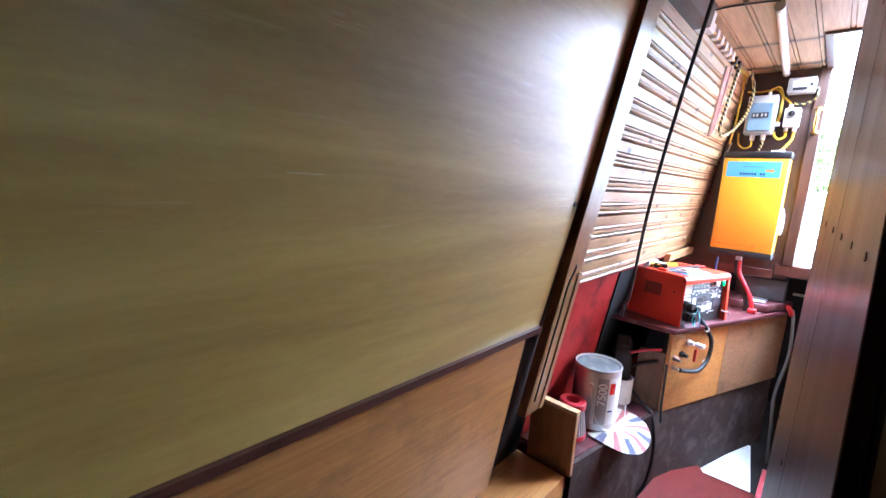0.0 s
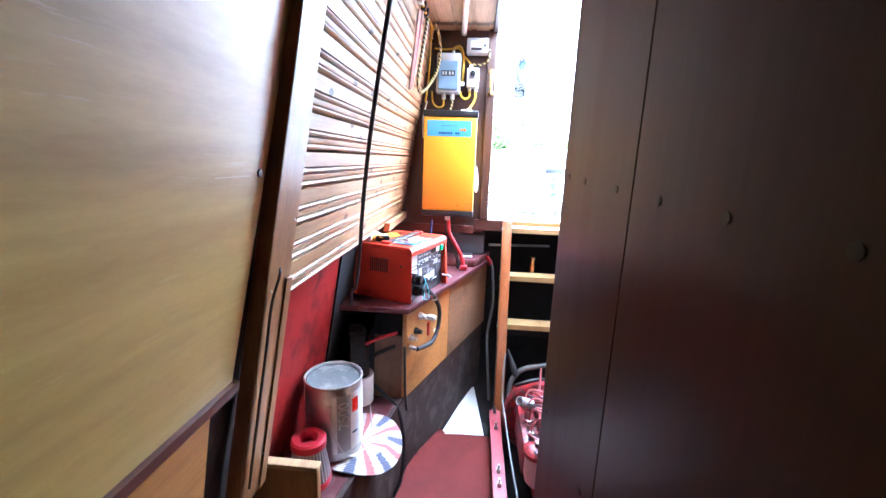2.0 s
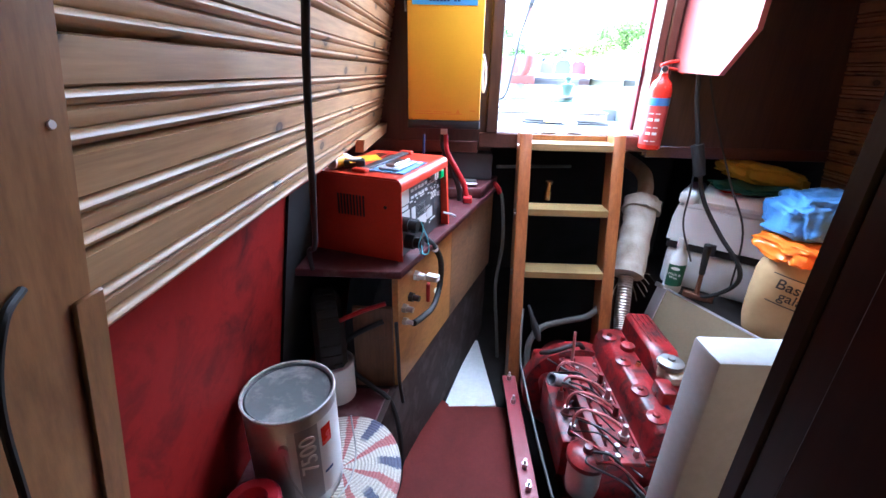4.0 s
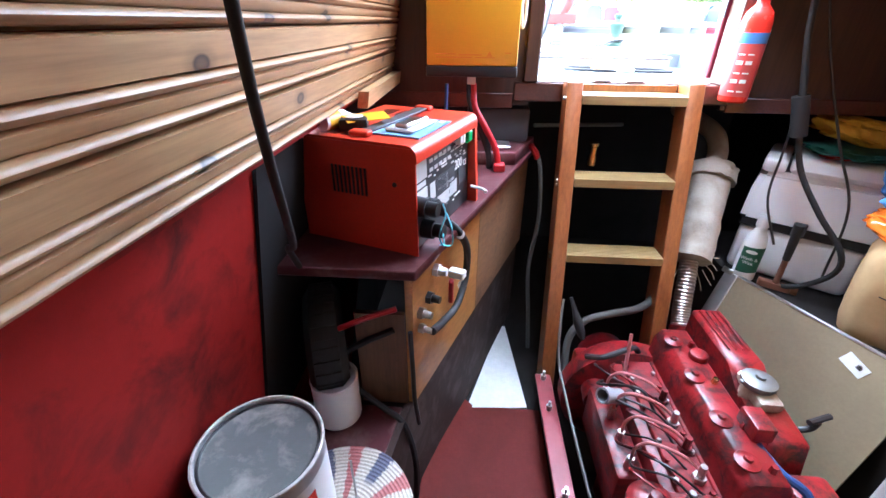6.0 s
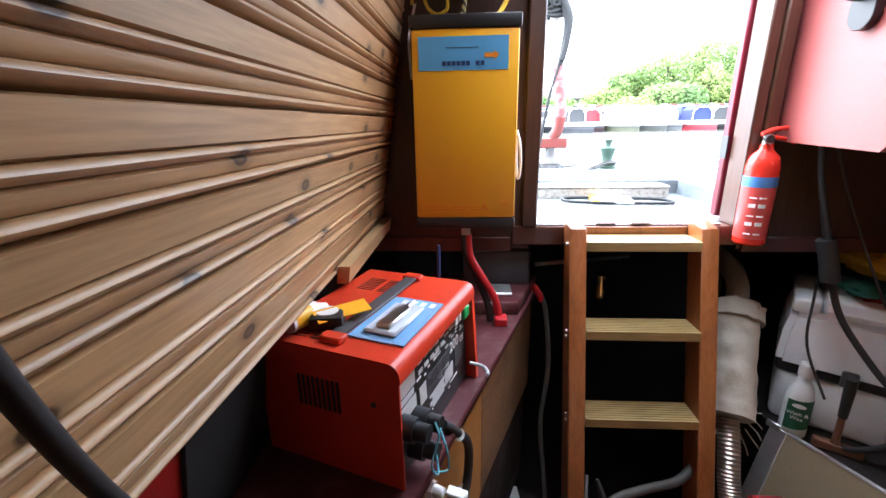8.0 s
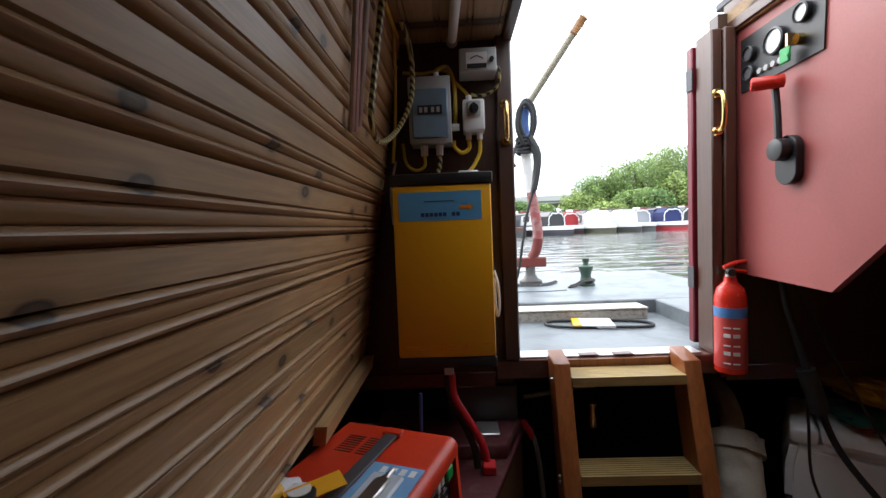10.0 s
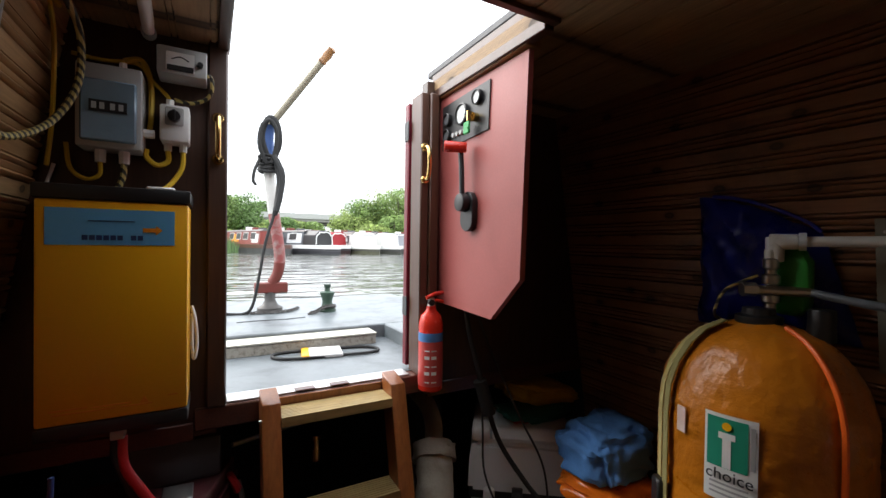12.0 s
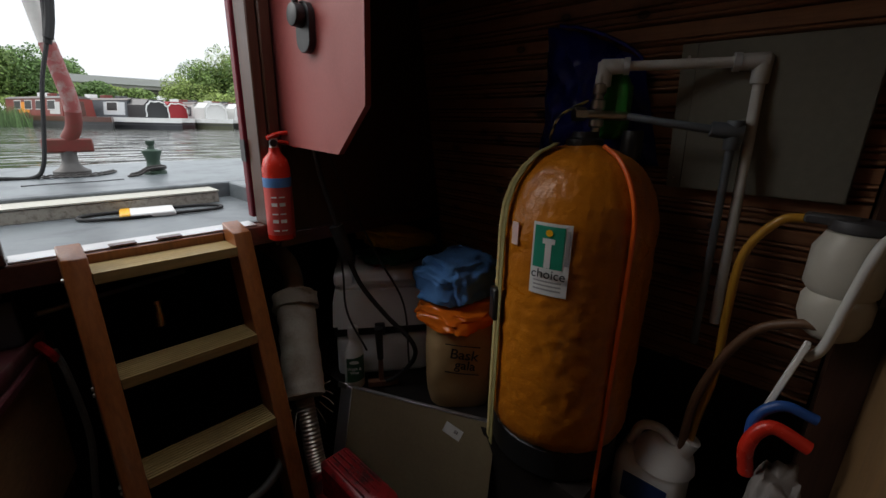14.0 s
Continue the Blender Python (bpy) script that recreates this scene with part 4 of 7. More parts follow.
for s, z in ((0.205, 0.815), (0.235, 0.645)):
    part("cable_tie", moved(cyl((0, 0, -0.004), (0, 0, 0.004), 0.0125, seg=12), Matrix.Translation(on_front(s, z, 0.028)) @ Matrix.Rotation(0.9, 4, "X")), WHITE_PL, iso)
cable([(-0.70, -0.83, 0.66), (-0.78, -0.84, 0.62), (-0.82, -0.83, 0.57), (-0.80, -0.85, 0.50), (-0.73, -0.87, 0.45), (-0.675, -0.88, 0.40), (-0.648, -0.885, 0.25), (-0.655, -0.90, 0.08), (-0.68, -0.93, 0.012)], 0.008, RUBBER, "black cable drooping over the locker end")
cable([(-0.69, -0.829, 0.72), (-0.76, -0.845, 0.70), (-0.84, -0.84, 0.655)], 0.007, RED_CABLE, "red cable behind the locker end")
cable([(-0.66, -0.835, 0.66), (-0.655, -0.845, 0.55), (-0.652, -0.85, 0.46), (-0.642, -0.855, 0.38)], 0.006, BLACK, "thin black cable down the locker edge")
cable([(-0.285, 0.05, 0.84), (-0.272, 0.0, 0.78), (-0.262, -0.04, 0.6), (-0.285, -0.08, 0.4), (-0.27, -0.12, 0.2), (-0.255, -0.14, 0.02)], 0.0085, plain("grey braid", (0.10, 0.10, 0.09), 0.8, 0, 0.6, 160, 0.6), "speckled rope hanging beside the steps", "rope")
cable([(-0.31, 0.06, 0.86), (-0.295, 0.03, 0.845), (-0.285, 0.03, 0.82)], 0.012, RED_CABLE, "short red cable end", "cable_end")

# ---- steps ----
def lean_y(z):
    return -0.112 + 0.272 * (z - 1.075)


lad = thing("steps", (-0.02, -0.4, -0.05), "orange-brown wooden cabin steps with pale grooved treads", "steps")
for x0, x1 in ((-0.236, -0.186), (0.147, 0.197)):
    poly = [(lean_y(-0.05), -0.05), (lean_y(1.112), 1.112), (lean_y(1.13) + 0.085, 1.13), (lean_y(-0.05) + 0.10, -0.05)]
    part("side_post", prism(poly, "x", x0, x1, 0.003), LADDER, lad)
for z in (1.075, 0.817, 0.560):
    y = lean_y(z)
    tread = box(-0.185, 0.146, y - 0.008, y + 0.088, z - 0.028, z - 0.005)
    for k in range(9):
        yy = y - 0.008 + 0.0107 * k
        tread = join(tread, box(-0.185, 0.146, yy, yy + 0.0075, z - 0.0055, z))
    part("tread", tread, DECKWOOD, lad, "pale grooved tread")
for z in (1.06, 0.80, 0.785, 0.55, 0.535):
    for x, d in ((-0.2365, -1), (0.1975, 1)):
        part("bolt", cyl((x, lean_y(z) + 0.03, z), (x + d * 0.005, lean_y(z) + 0.03, z), 0.006, 0.005, 10), STEEL, lad)
solo("worn_board", box(-0.185, 0.146, -0.02, -0.0125, 1.04, 1.098, 0.002), LADDER, "worn orange board behind the top tread", "board")
plate = thing("threshold_plate", (-0.03, 0.03, 1.098), "worn pale threshold strip with hinges", "threshold")
part("strip", box(-0.32, 0.26, 0.0, 0.07, 1.0985, 1.1035, 0.0015), plain("scuffed aluminium", (0.6, 0.6, 0.6), 0.4, 0.6), plate)
for x in (-0.13, -0.02):
    part("hinge", box(x, x + 0.06, -0.008, 0.02, 1.104, 1.108, 0.001), TRIM, plate)

# ---- control panel and extinguisher ----
ctl = thing("helm_console", (0.37, -0.23, 1.345), "dusty red control panel with gauges and throttle lever", "control panel")
poly = [(-0.002, 1.357), (-0.337, 1.345), (-0.468, 1.472), (-0.492, 2.085), (-0.002, 2.09)]
part("board", prism(poly, "x", 0.366, 0.384), PANEL_RED, ctl)
part("side_board", box(0.3845, 0.55, -0.014, -0.002, 1.36, 2.08), BULK, ctl)
part("top_rail", box(0.352, 0.40, -0.50, -0.002, 2.0905, 2.114, 0.003), POST, ctl)
dash = part("dash", prism([(-0.036, 1.90), (-0.036, 2.055), (-0.325, 2.062), (-0.318, 1.915)], "x", 0.361, 0.3655), BLACK, ctl, "black instrument dash")


def dial(y, z, r, face, label=""):
    d = part("gauge", lathe([(r, 0), (r, 0.012), (r * 0.86, 0.014), (r * 0.84, 0.008), (0.0005, 0.008)], 24, (0.361, y, z), Matrix.Rotation(radians(-90), 4, "Y")), BLACK, ctl, label)
    part("face", cyl((0.3535, y, z), (0.3522, y, z), r * 0.82, seg=24), face, d)


dial(-0.176, 1.995, 0.036, plain("pale dial", (0.6, 0.62, 0.6), 0.2), "large pale gauge")
dial(-0.265, 2.025, 0.024, plain("pale dial two", (0.6, 0.62, 0.6), 0.2))
dial(-0.08, 2.0, 0.022, DGREY)
dial(-0.08, 1.945, 0.022, DGREY)
for y in (-0.12, -0.145, -0.17, -0.195):
    part("lamp", cyl((0.361, y, 1.938), (0.353, y, 1.938), 0.008, seg=12), CASE, ctl)
part("key_switch", join(cyl((0.361, -0.255, 1.965), (0.345, -0.255, 1.965), 0.014, seg=14), box(0.325, 0.345, -0.258, -0.252, 1.95, 1.98)), BRASS, ctl)
part("key_fob", join(box(0.335, 0.343, -0.25, -0.215, 1.915, 1.955, 0.004), tube([(0.335, -0.255, 1.95), (0.332, -0.25, 1.93), (0.336, -0.235, 1.94)], 0.002)), GREEN, ctl, "green plastic key fob")
part("lever_base", prism([(-0.225 + 0.036 * math.cos(a), 1.70 + 0.036 * math.sin(a)) if math.sin(a) > 0 else (-0.225 + 0.036 * math.cos(a), 1.645 + 0.036 * math.sin(a)) for a in [2 * math.pi * k / 24 for k in range(24)]], "x", 0.345, 0.3655, 0.002), BLACK, ctl)
part("lever_hub", cyl((0.347, -0.222, 1.70), (0.318, -0.222, 1.70), 0.030, 0.028, 20, 0.003), BLACK, ctl)
part("lever_arm", tube([(0.333, -0.22, 1.70), (0.335, -0.212, 1.80), (0.335, -0.205, 1.865)], 0.009, 8), BLACK, ctl)
part("lever_grip", cyl((0.345, -0.225, 1.875), (0.282, -0.19, 1.878), 0.0165, 0.018, 16, 0.004), EXT_RED, ctl, "red lever grip")
ex = thing("fire_extinguisher", (0.312, -0.05, 1.05), "small red fire extinguisher on the bulkhead", "fire extinguisher")
EX, EY = 0.318, -0.048
part("cylinder", lathe([(0.038, 1.055), (0.043, 1.060), (0.043, 1.285), (0.036, 1.315), (0.018, 1.335), (0.016, 1.35)], 24, (EX, EY, 0)), EXT_RED, ex)
part("label", lathe([(0.0434, 1.075), (0.0436, 1.08), (0.0436, 1.225), (0.0434, 1.228)], 24, (EX, EY, 0)), plain("printed red label", (0.55, 0.07, 0.06), 0.35), ex)
part("band", lathe([(0.0437, 1.229), (0.0438, 1.23), (0.0438, 1.258), (0.0437, 1.259)], 24, (EX, EY, 0)), plain("blue band", (0.08, 0.22, 0.5), 0.35), ex, "blue band")
part("valve", cyl((EX, EY, 1.35), (EX, EY, 1.378), 0.014, 0.012, 12), STEEL, ex)
part("pressure_gauge", cyl((EX - 0.008, EY - 0.01, 1.365), (EX - 0.012, EY - 0.028, 1.365), 0.011, seg=14), BLACK, ex)
part("handle", join(tube([(EX - 0.02, EY, 1.378), (EX + 0.02, EY, 1.392), (EX + 0.085, EY + 0.005, 1.396)], 0.007, 8), tube([(EX, EY, 1.37), (EX + 0.04, EY, 1.365), (EX + 0.075, EY, 1.352)], 0.006, 8)), EXT_RED, ex)
for k in range(5):
    for s in (-1, 1):
        a = radians(-118 + s * 16)
        z = 1.095 + 0.027 * k
        m = Matrix.Translation((EX + 0.0437 * math.cos(a), EY + 0.0437 * math.sin(a), z)) @ Matrix.Rotation(a, 4, "Z")
        part("print_bar", moved(box(-0.0004, 0.0006, -0.009, 0.009, -0.006, 0.005 if k % 2 else -0.002), m), WHITE_PL, ex)
part("bracket", box(EX - 0.02, EX + 0.02, EY + 0.04, -0.0005, 1.12, 1.30), BLACK, ex)



# ---- on the low shelf: paint tins, filter, hat, tyre ----
LABEL_W = plain("white tin label", (0.72, 0.72, 0.7), 0.45)
hat = thing("straw_hat", (-0.765, -1.13, 0.421), "woven sun hat with a red, white and blue pattern", "hat")
STRAW, hn, hl, hb = nodes("woven straw", 0.85)
hv = coords(hn, hl, (1, 1, 1), False)
hw = hn.new("ShaderNodeTexWave")
hw.wave_type, hw.rings_direction = "RINGS", "Z"
hw.inputs["Scale"].default_value, hw.inputs["Distortion"].default_value = 38.0, 1.0
hl.new(hv, hw.inputs["Vector"])
weave = ramp(hn, hl, hw.outputs["Fac"], [(0.3, (0.55, 0.50, 0.41)), (0.7, (0.70, 0.65, 0.56))])
hm_ = hn.new("ShaderNodeMapping")
hm_.inputs["Rotation"].default_value = (0, 0, 0.35)
hl.new(hv, hm_.inputs["Vector"])
hsp = hn.new("ShaderNodeSeparateXYZ")
hl.new(hm_.outputs[0], hsp.inputs[0])
hang = hn.new("ShaderNodeMath")
hang.operation = "ARCTAN2"
hl.new(hsp.outputs["Y"], hang.inputs[0])
hl.new(hsp.outputs["X"], hang.inputs[1])
hturn = hn.new("ShaderNodeMath")
hturn.operation, hturn.inputs[1].default_value, hturn.inputs[2].default_value = "MULTIPLY_ADD", 7 / (2 * math.pi), 10.0
hl.new(hang.outputs[0], hturn.inputs[0])
hfr = hn.new("ShaderNodeMath")
hfr.operation = "FRACT"
hl.new(hturn.outputs[0], hfr.inputs[0])
fray = noise_tex(hn, hl, hv, 190.0, 2.0)
hadd = hn.new("ShaderNodeMath")
hadd.operation, hadd.inputs[1].default_value = "MULTIPLY_ADD", 0.16
hl.new(fray, hadd.inputs[0])
hl.new(hfr.outputs[0], hadd.inputs[2])
is_red = ramp(hn, hl, hadd.outputs[0], [(0.13, (0, 0, 0)), (0.16, (0.8, 0.8, 0.8)), (0.35, (0.8, 0.8, 0.8)), (0.38, (0, 0, 0))])
is_blue = ramp(hn, hl, hadd.outputs[0], [(0.60, (0, 0, 0)), (0.63, (0.85, 0.85, 0.85)), (0.85, (0.85, 0.85, 0.85)), (0.88, (0, 0, 0))])
hrad = hn.new("ShaderNodeVectorMath")
hrad.operation = "LENGTH"
hl.new(hv, hrad.inputs[0])
outer = ramp(hn, hl, hrad.outputs["Value"], [(0.085, (0, 0, 0)), (0.10, (1, 1, 1))])
hc_ = mixc(hn, hl, is_red, weave, (0.42, 0.05, 0.06))
hc_ = mixc(hn, hl, mixc(hn, hl, 1.0, is_blue, outer, "MULTIPLY"), hc_, (0.03, 0.05, 0.14))
hl.new(mixc(hn, hl, 0.5, hc_, ramp(hn, hl, noise_tex(hn, hl, hv, 260.0, 3.0), [(0.35, (0.45, 0.45, 0.45)), (0.65, (1, 1, 1))]), "MULTIPLY"), hb.inputs["Base Color"])
bump(hn, hl, hb, hw.outputs["Fac"], 0.8, 0.002)
brim = bmesh.new()
rows = []
for r in (0.02, 0.06, 0.10, 0.135, 0.15, 0.146):
    ring = []
    for k in range(48):
        a = 2 * math.pi * k / 48
        z = 0.424 + (0.004 * math.sin(3 * a) + 0.004) * (r / 0.15) ** 2 - (0.035 * max(0.0, math.cos(a + 0.25)) ** 2 * max(0, r - 0.10) / 0.05 if r > 0.10 else 0) - (0.006 if r == 0.146 else 0)
        ring.append(brim.verts.new((-0.765 + r * math.cos(a), -1.13 + r * 1.12 * math.sin(a), z)))
    rows.append(ring)
for a, b in zip(rows, rows[1:]):
    for k in range(48):
        brim.faces.new((a[k], a[(k + 1) % 48], b[(k + 1) % 48], b[k]))
brim.faces.new(rows[0])
part("brim", brim, STRAW, hat, "", 80)


CRUST = paint("paint crust", (0.55, 0.54, 0.50), 0.7, (0.04, 0.04, 0.04), 0.95, 0.0, 60, 0.4, 30.0)


def tin(x, y, z, r, h, name, label, lid_mat, big):
    t = thing(name, (x, y, z), label, "paint tin")
    part("body", lathe([(r * 0.985, z), (r, z + 0.004), (r, z + h - 0.006), (r * 0.985, z + h - 0.003), (r * 1.02, z + h), (r * 1.02, z + h + 0.004), (r * 0.96, z + h + 0.005), (r * 0.94, z + h - 0.006), (r * 0.5, z + h - 0.006), (0.001, z + h - 0.006)], 40, (x, y, 0)), TIN if big else WHITE_PL, t)
    part("lid", lathe([(r * 0.90, z + h - 0.0055), (r * 0.90, z + h - 0.001), (r * 0.86, z + h - 0.003), (0.001, z + h - 0.003)], 36, (x, y, 0)), lid_mat, t, "dented lid with paint stains")
    if big:
        turn = [2 * math.pi * k / 40 for k in range(41)]
        part("rim_groove", tube([(x + r * 0.925 * math.cos(a), y + r * 0.925 * math.sin(a), z + h - 0.003) for a in turn], 0.0034, 6, 1), BLACK, t, "dark groove round the lid")
        part("rim_bead", tube([(x + r * 0.995 * math.cos(a), y + r * 0.995 * math.sin(a), z + h + 0.005) for a in turn], 0.0032, 6, 1), CRUST, t, "paint crusted rim")
    return t


DIRTY_LID = paint("paint stained lid", (0.15, 0.165, 0.155), 0.42, (0.50, 0.48, 0.42), 0.7, 0.2, 60, 0.2, 18.0)
c1 = tin(-0.848, -1.168, 0.4335, 0.096, 0.262, "paint_tin", "large metal paint tin with a stained lid and worn label", DIRTY_LID, True)
lab = bmesh.new()
for zz in (0.462, 0.672):
    for k in range(17):
        a = radians(-75 + k * 7.0)
        lab.verts.new((-0.848 + 0.0966 * math.cos(a), -1.168 + 0.0966 * math.sin(a), zz))
lab.verts.ensure_lookup_table()
for k in range(16):
    lab.faces.new((lab.verts[k], lab.verts[k + 1], lab.verts[k + 18], lab.verts[k + 17]))
part("label", lab, LABEL_W, c1, "worn white label")


def on_tin(a0, a1, z0, z1, mat, name):
    b = bmesh.new()
    vs = []
    for zz in (z0, z1):
        for k in range(5):
            a = radians(a0 + (a1 - a0) * k / 4)
            vs.append(b.verts.new((-0.848 + 0.0971 * math.cos(a), -1.168 + 0.0971 * math.sin(a), zz)))
    for k in range(4):
        b.faces.new((vs[k], vs[k + 1], vs[k + 6], vs[k + 5]))
    part(name, b, mat, c1)


on_tin(-66, -38, 0.463, 0.671, plain("dull grey print", (0.34, 0.34, 0.36), 0.5), "label_panel")
on_tin(-34, -18, 0.60, 0.65, EXT_RED, "label_bar")
on_tin(-34, -20, 0.52, 0.528, DARKBLUE, "label_bar")
a = radians(-52)
text_part("number", "7500", 0.05, Matrix.Translation((-0.848 + 0.0985 * math.cos(a), -1.168 + 0.0985 * math.sin(a), 0.60)) @ Matrix.Rotation(a + math.pi / 2, 4, "Z") @ Matrix.Rotation(math.pi / 2, 4, "X") @ Matrix.Rotation(math.pi / 2, 4, "Z"), WHITE_PL, c1, "white printed number", 0.001)
part("wire_handle", tube([(-0.831, -1.27, 0.63), (-0.815, -1.275, 0.55), (-0.775, -1.265, 0.47), (-0.735, -1.20, 0.445), (-0.725, -1.13, 0.465), (-0.745, -1.075, 0.54)], 0.0022, 6), STEEL, c1)
part("handle_ear", cyl((-0.832, -1.262, 0.635), (-0.830, -1.272, 0.635), 0.010, seg=12), TIN, c1)
tin(-0.84, -0.87, 0.4205, 0.055, 0.12, "small_paint_tin", "small white plastic tub with a grey lid", plain("grey lid", (0.5, 0.5, 0.52), 0.5), False)
af = thing("air_filter", (-0.885, -1.33, 0.4205), "red cone air filter with pleated sides", "air filter")
AX, AY = -0.872, -1.335
seg = 60
pl = bmesh.new()
rings = []
for z, r in ((0.445, 0.062), (0.548, 0.046)):
    rings.append([pl.verts.new((AX + r * (1 + 0.05 * (k % 2)) * math.cos(2 * math.pi * k / seg), AY + r * (1 + 0.05 * (k % 2)) * math.sin(2 * math.pi * k / seg), z)) for k in range(seg)])
for k in range(seg):
    pl.faces.new((rings[0][k], rings[0][(k + 1) % seg], rings[1][(k + 1) % seg], rings[1][k]))
part("pleats", pl, plain("grey filter mesh", (0.3, 0.28, 0.28), 0.6, 0.3), af, "grey pleated mesh", 0)
FR = plain("red rubber", (0.45, 0.015, 0.03), 0.4)
part("base", cyl((AX, AY, 0.4208), (AX, AY, 0.4445), 0.066, 0.066, 28, 0.004), FR, af)
part("top_ring", lathe([(0.048, 0.548), (0.054, 0.553), (0.054, 0.574), (0.048, 0.580), (0.030, 0.580), (0.027, 0.574), (0.027, 0.50), (0.001, 0.50)], 30, (AX, AY, 0)), FR, af, "red rubber ring")
ty = thing("tyre", (-0.91, -0.78, 0.4205), "black rubber wheel tyre in the dark under the locker", "tyre")
TM = Matrix.Translation((-0.885, -0.77, 0.565)) @ Matrix.Rotation(radians(20), 4, "Z") @ Matrix.Rotation(radians(90), 4, "Y")
part("tread", moved(lathe([(0.085, -0.04), (0.12, -0.045), (0.14, -0.03), (0.145, 0.0), (0.14, 0.03), (0.12, 0.045), (0.085, 0.04)], 36), TM), RUBBER, ty)
for k in range(30):
    part("tread_block", moved(box(0.141, 0.148, -0.006, 0.006, -0.028, 0.028), TM @ Matrix.Rotation(2 * math.pi * k / 30, 4, "Z")), RUBBER, ty)

# ---- engine ----
eng = thing("engine", (0.05, -0.72, -0.35), "oily red painted diesel engine with pipes", "engine")
part("block", join(box(-0.07, 0.22, -1.02, -0.52, -0.05, 0.34, 0.015, 2), box(-0.02, 0.18, -0.98, -0.55, -0.30, -0.05, 0.02), box(-0.10, -0.06, -0.95, -0.56, 0.08, 0.24, 0.01)), ENGINE, eng)
part("flywheel_housing", join(lathe([(0.02, -0.06), (0.17, -0.05), (0.20, -0.01), (0.20, 0.05), (0.17, 0.07), (0.02, 0.07)], 36, (0.0, -0.49, 0.17), Matrix.Rotation(radians(90), 4, "X")), box(-0.16, -0.06, -0.53, -0.43, 0.10, 0.30, 0.02, 2)), ENGINE, eng)
part("gearbox", join(cyl((0.02, -0.44, 0.12), (0.02, -0.22, 0.10), 0.13, 0.09, 24, 0.01), box(-0.06, 0.10, -0.34, -0.22, 0.0, 0.16, 0.01)), ENGINE, eng)
rock = part("rocker_cover", join(prism([(0.055, 0.345), (0.172, 0.345), (0.168, 0.42), (0.150, 0.447), (0.078, 0.447), (0.060, 0.42)], "y", -1.0, -0.50, 0.005), box(0.045, 0.182, -1.01, -0.49, 0.335, 0.352, 0.004)), ENGINE, eng)
for y, x in ((-0.56, 0.10), (-0.70, 0.10), (-0.84, 0.10), (-0.95, 0.10)):
    part("dome_nut_plate", lathe([(0.026, 0.4465), (0.026, 0.451), (0.010, 0.456), (0.008, 0.462), (0.001, 0.463)], 16, (x - 0.012, y, 0)), ENGINE, rock)
    part("dome_nut", cyl((x + 0.03, y - 0.02, 0.4465), (x + 0.03, y - 0.02, 0.464), 0.009, 0.007, 6), BRASS if y == -0.70 else ENGINE, rock)
part("oil_cap", cyl((0.13, -0.625, 0.4465), (0.13, -0.625, 0.464), 0.026, 0.024, 20, 0.003), ENGINE, rock)
part("side_cover", box(0.125, 0.172, -0.90, -0.83, 0.4465, 0.49, 0.006, 2), ENGINE, rock)
hdr = part("header_tank", join(prism([(-0.42, 0.33), (-0.42, 0.475), (-0.66, 0.475), (-0.72, 0.44), (-0.88, 0.42), (-0.90, 0.33)], "x", 0.192, 0.288, 0.012), box(0.20, 0.28, -0.90, -0.60, 0.22, 0.34, 0.01)), ENGINE, eng)
for k in range(4):
    part("rib", box(0.208 + 0.018 * k, 0.214 + 0.018 * k, -0.62, -0.44, 0.4755, 0.481, 0.002), ENGINE, hdr)
CORR = paint("corroded casting", (0.42, 0.36, 0.28), 0.6, (0.22, 0.05, 0.04), 0.7, 0.3, 50, 0.6, 30.0)
part("filler_neck", join(cyl((0.225, -0.735, 0.42), (0.225, -0.735, 0.465), 0.034, 0.030, 20), box(0.20, 0.262, -0.80, -0.66, 0.430, 0.462, 0.012, 2)), CORR, hdr, "corroded pale filler neck")
part("filler_cap", join(lathe([(0.038, 0.465), (0.041, 0.47), (0.041, 0.482), (0.03, 0.488), (0.012, 0.489), (0.011, 0.496), (0.001, 0.497)], 24, (0.225, -0.735, 0)), box(0.18, 0.27, -0.742, -0.728, 0.468, 0.478, 0.003)), plain("grey cap metal", (0.22, 0.22, 0.21), 0.5, 0.8), hdr, "grey metal filler cap")
part("manifold", join(tube([(0.24, -0.90, 0.30), (0.25, -0.98, 0.30), (0.22, -1.06, 0.26), (0.16, -1.10, 0.22)], 0.028, 12), box(0.20, 0.30, -1.02, -0.92, 0.26, 0.38, 0.012, 2)), ENGINE, eng)
part("tap", join(tube([(0.30, -0.80, 0.38), (0.33, -0.81, 0.40), (0.335, -0.815, 0.43)], 0.008, 8), cyl((0.31, -0.82, 0.432), (0.37, -0.80, 0.436), 0.008, 0.008, 8)), BLACK, eng)
ff = part("fuel_filter", join(lathe([(0.052, 0.33), (0.056, 0.336), (0.056, 0.35), (0.040, 0.362), (0.014, 0.366), (0.012, 0.385), (0.001, 0.386)], 26, (-0.105, -1.0, 0)), box(-0.12, 0.05, -1.03, -0.97, 0.342, 0.356, 0.004)), ENGINE, eng)
part("bowl", lathe([(0.030, 0.20), (0.042, 0.215), (0.048, 0.25), (0.048, 0.329)], 24, (-0.105, -1.0, 0)), plain("grubby aluminium bowl", (0.5, 0.47, 0.42), 0.35, 0.8), ff, "grubby aluminium bowl")
for x, y in ((-0.06, -1.015), (-0.02, -0.985), (-0.03, -1.02), (0.03, -1.0)):
    part("bolt", cyl((x, y, 0.356), (x, y, 0.378), 0.009, 0.008, 6), STEEL, ff)
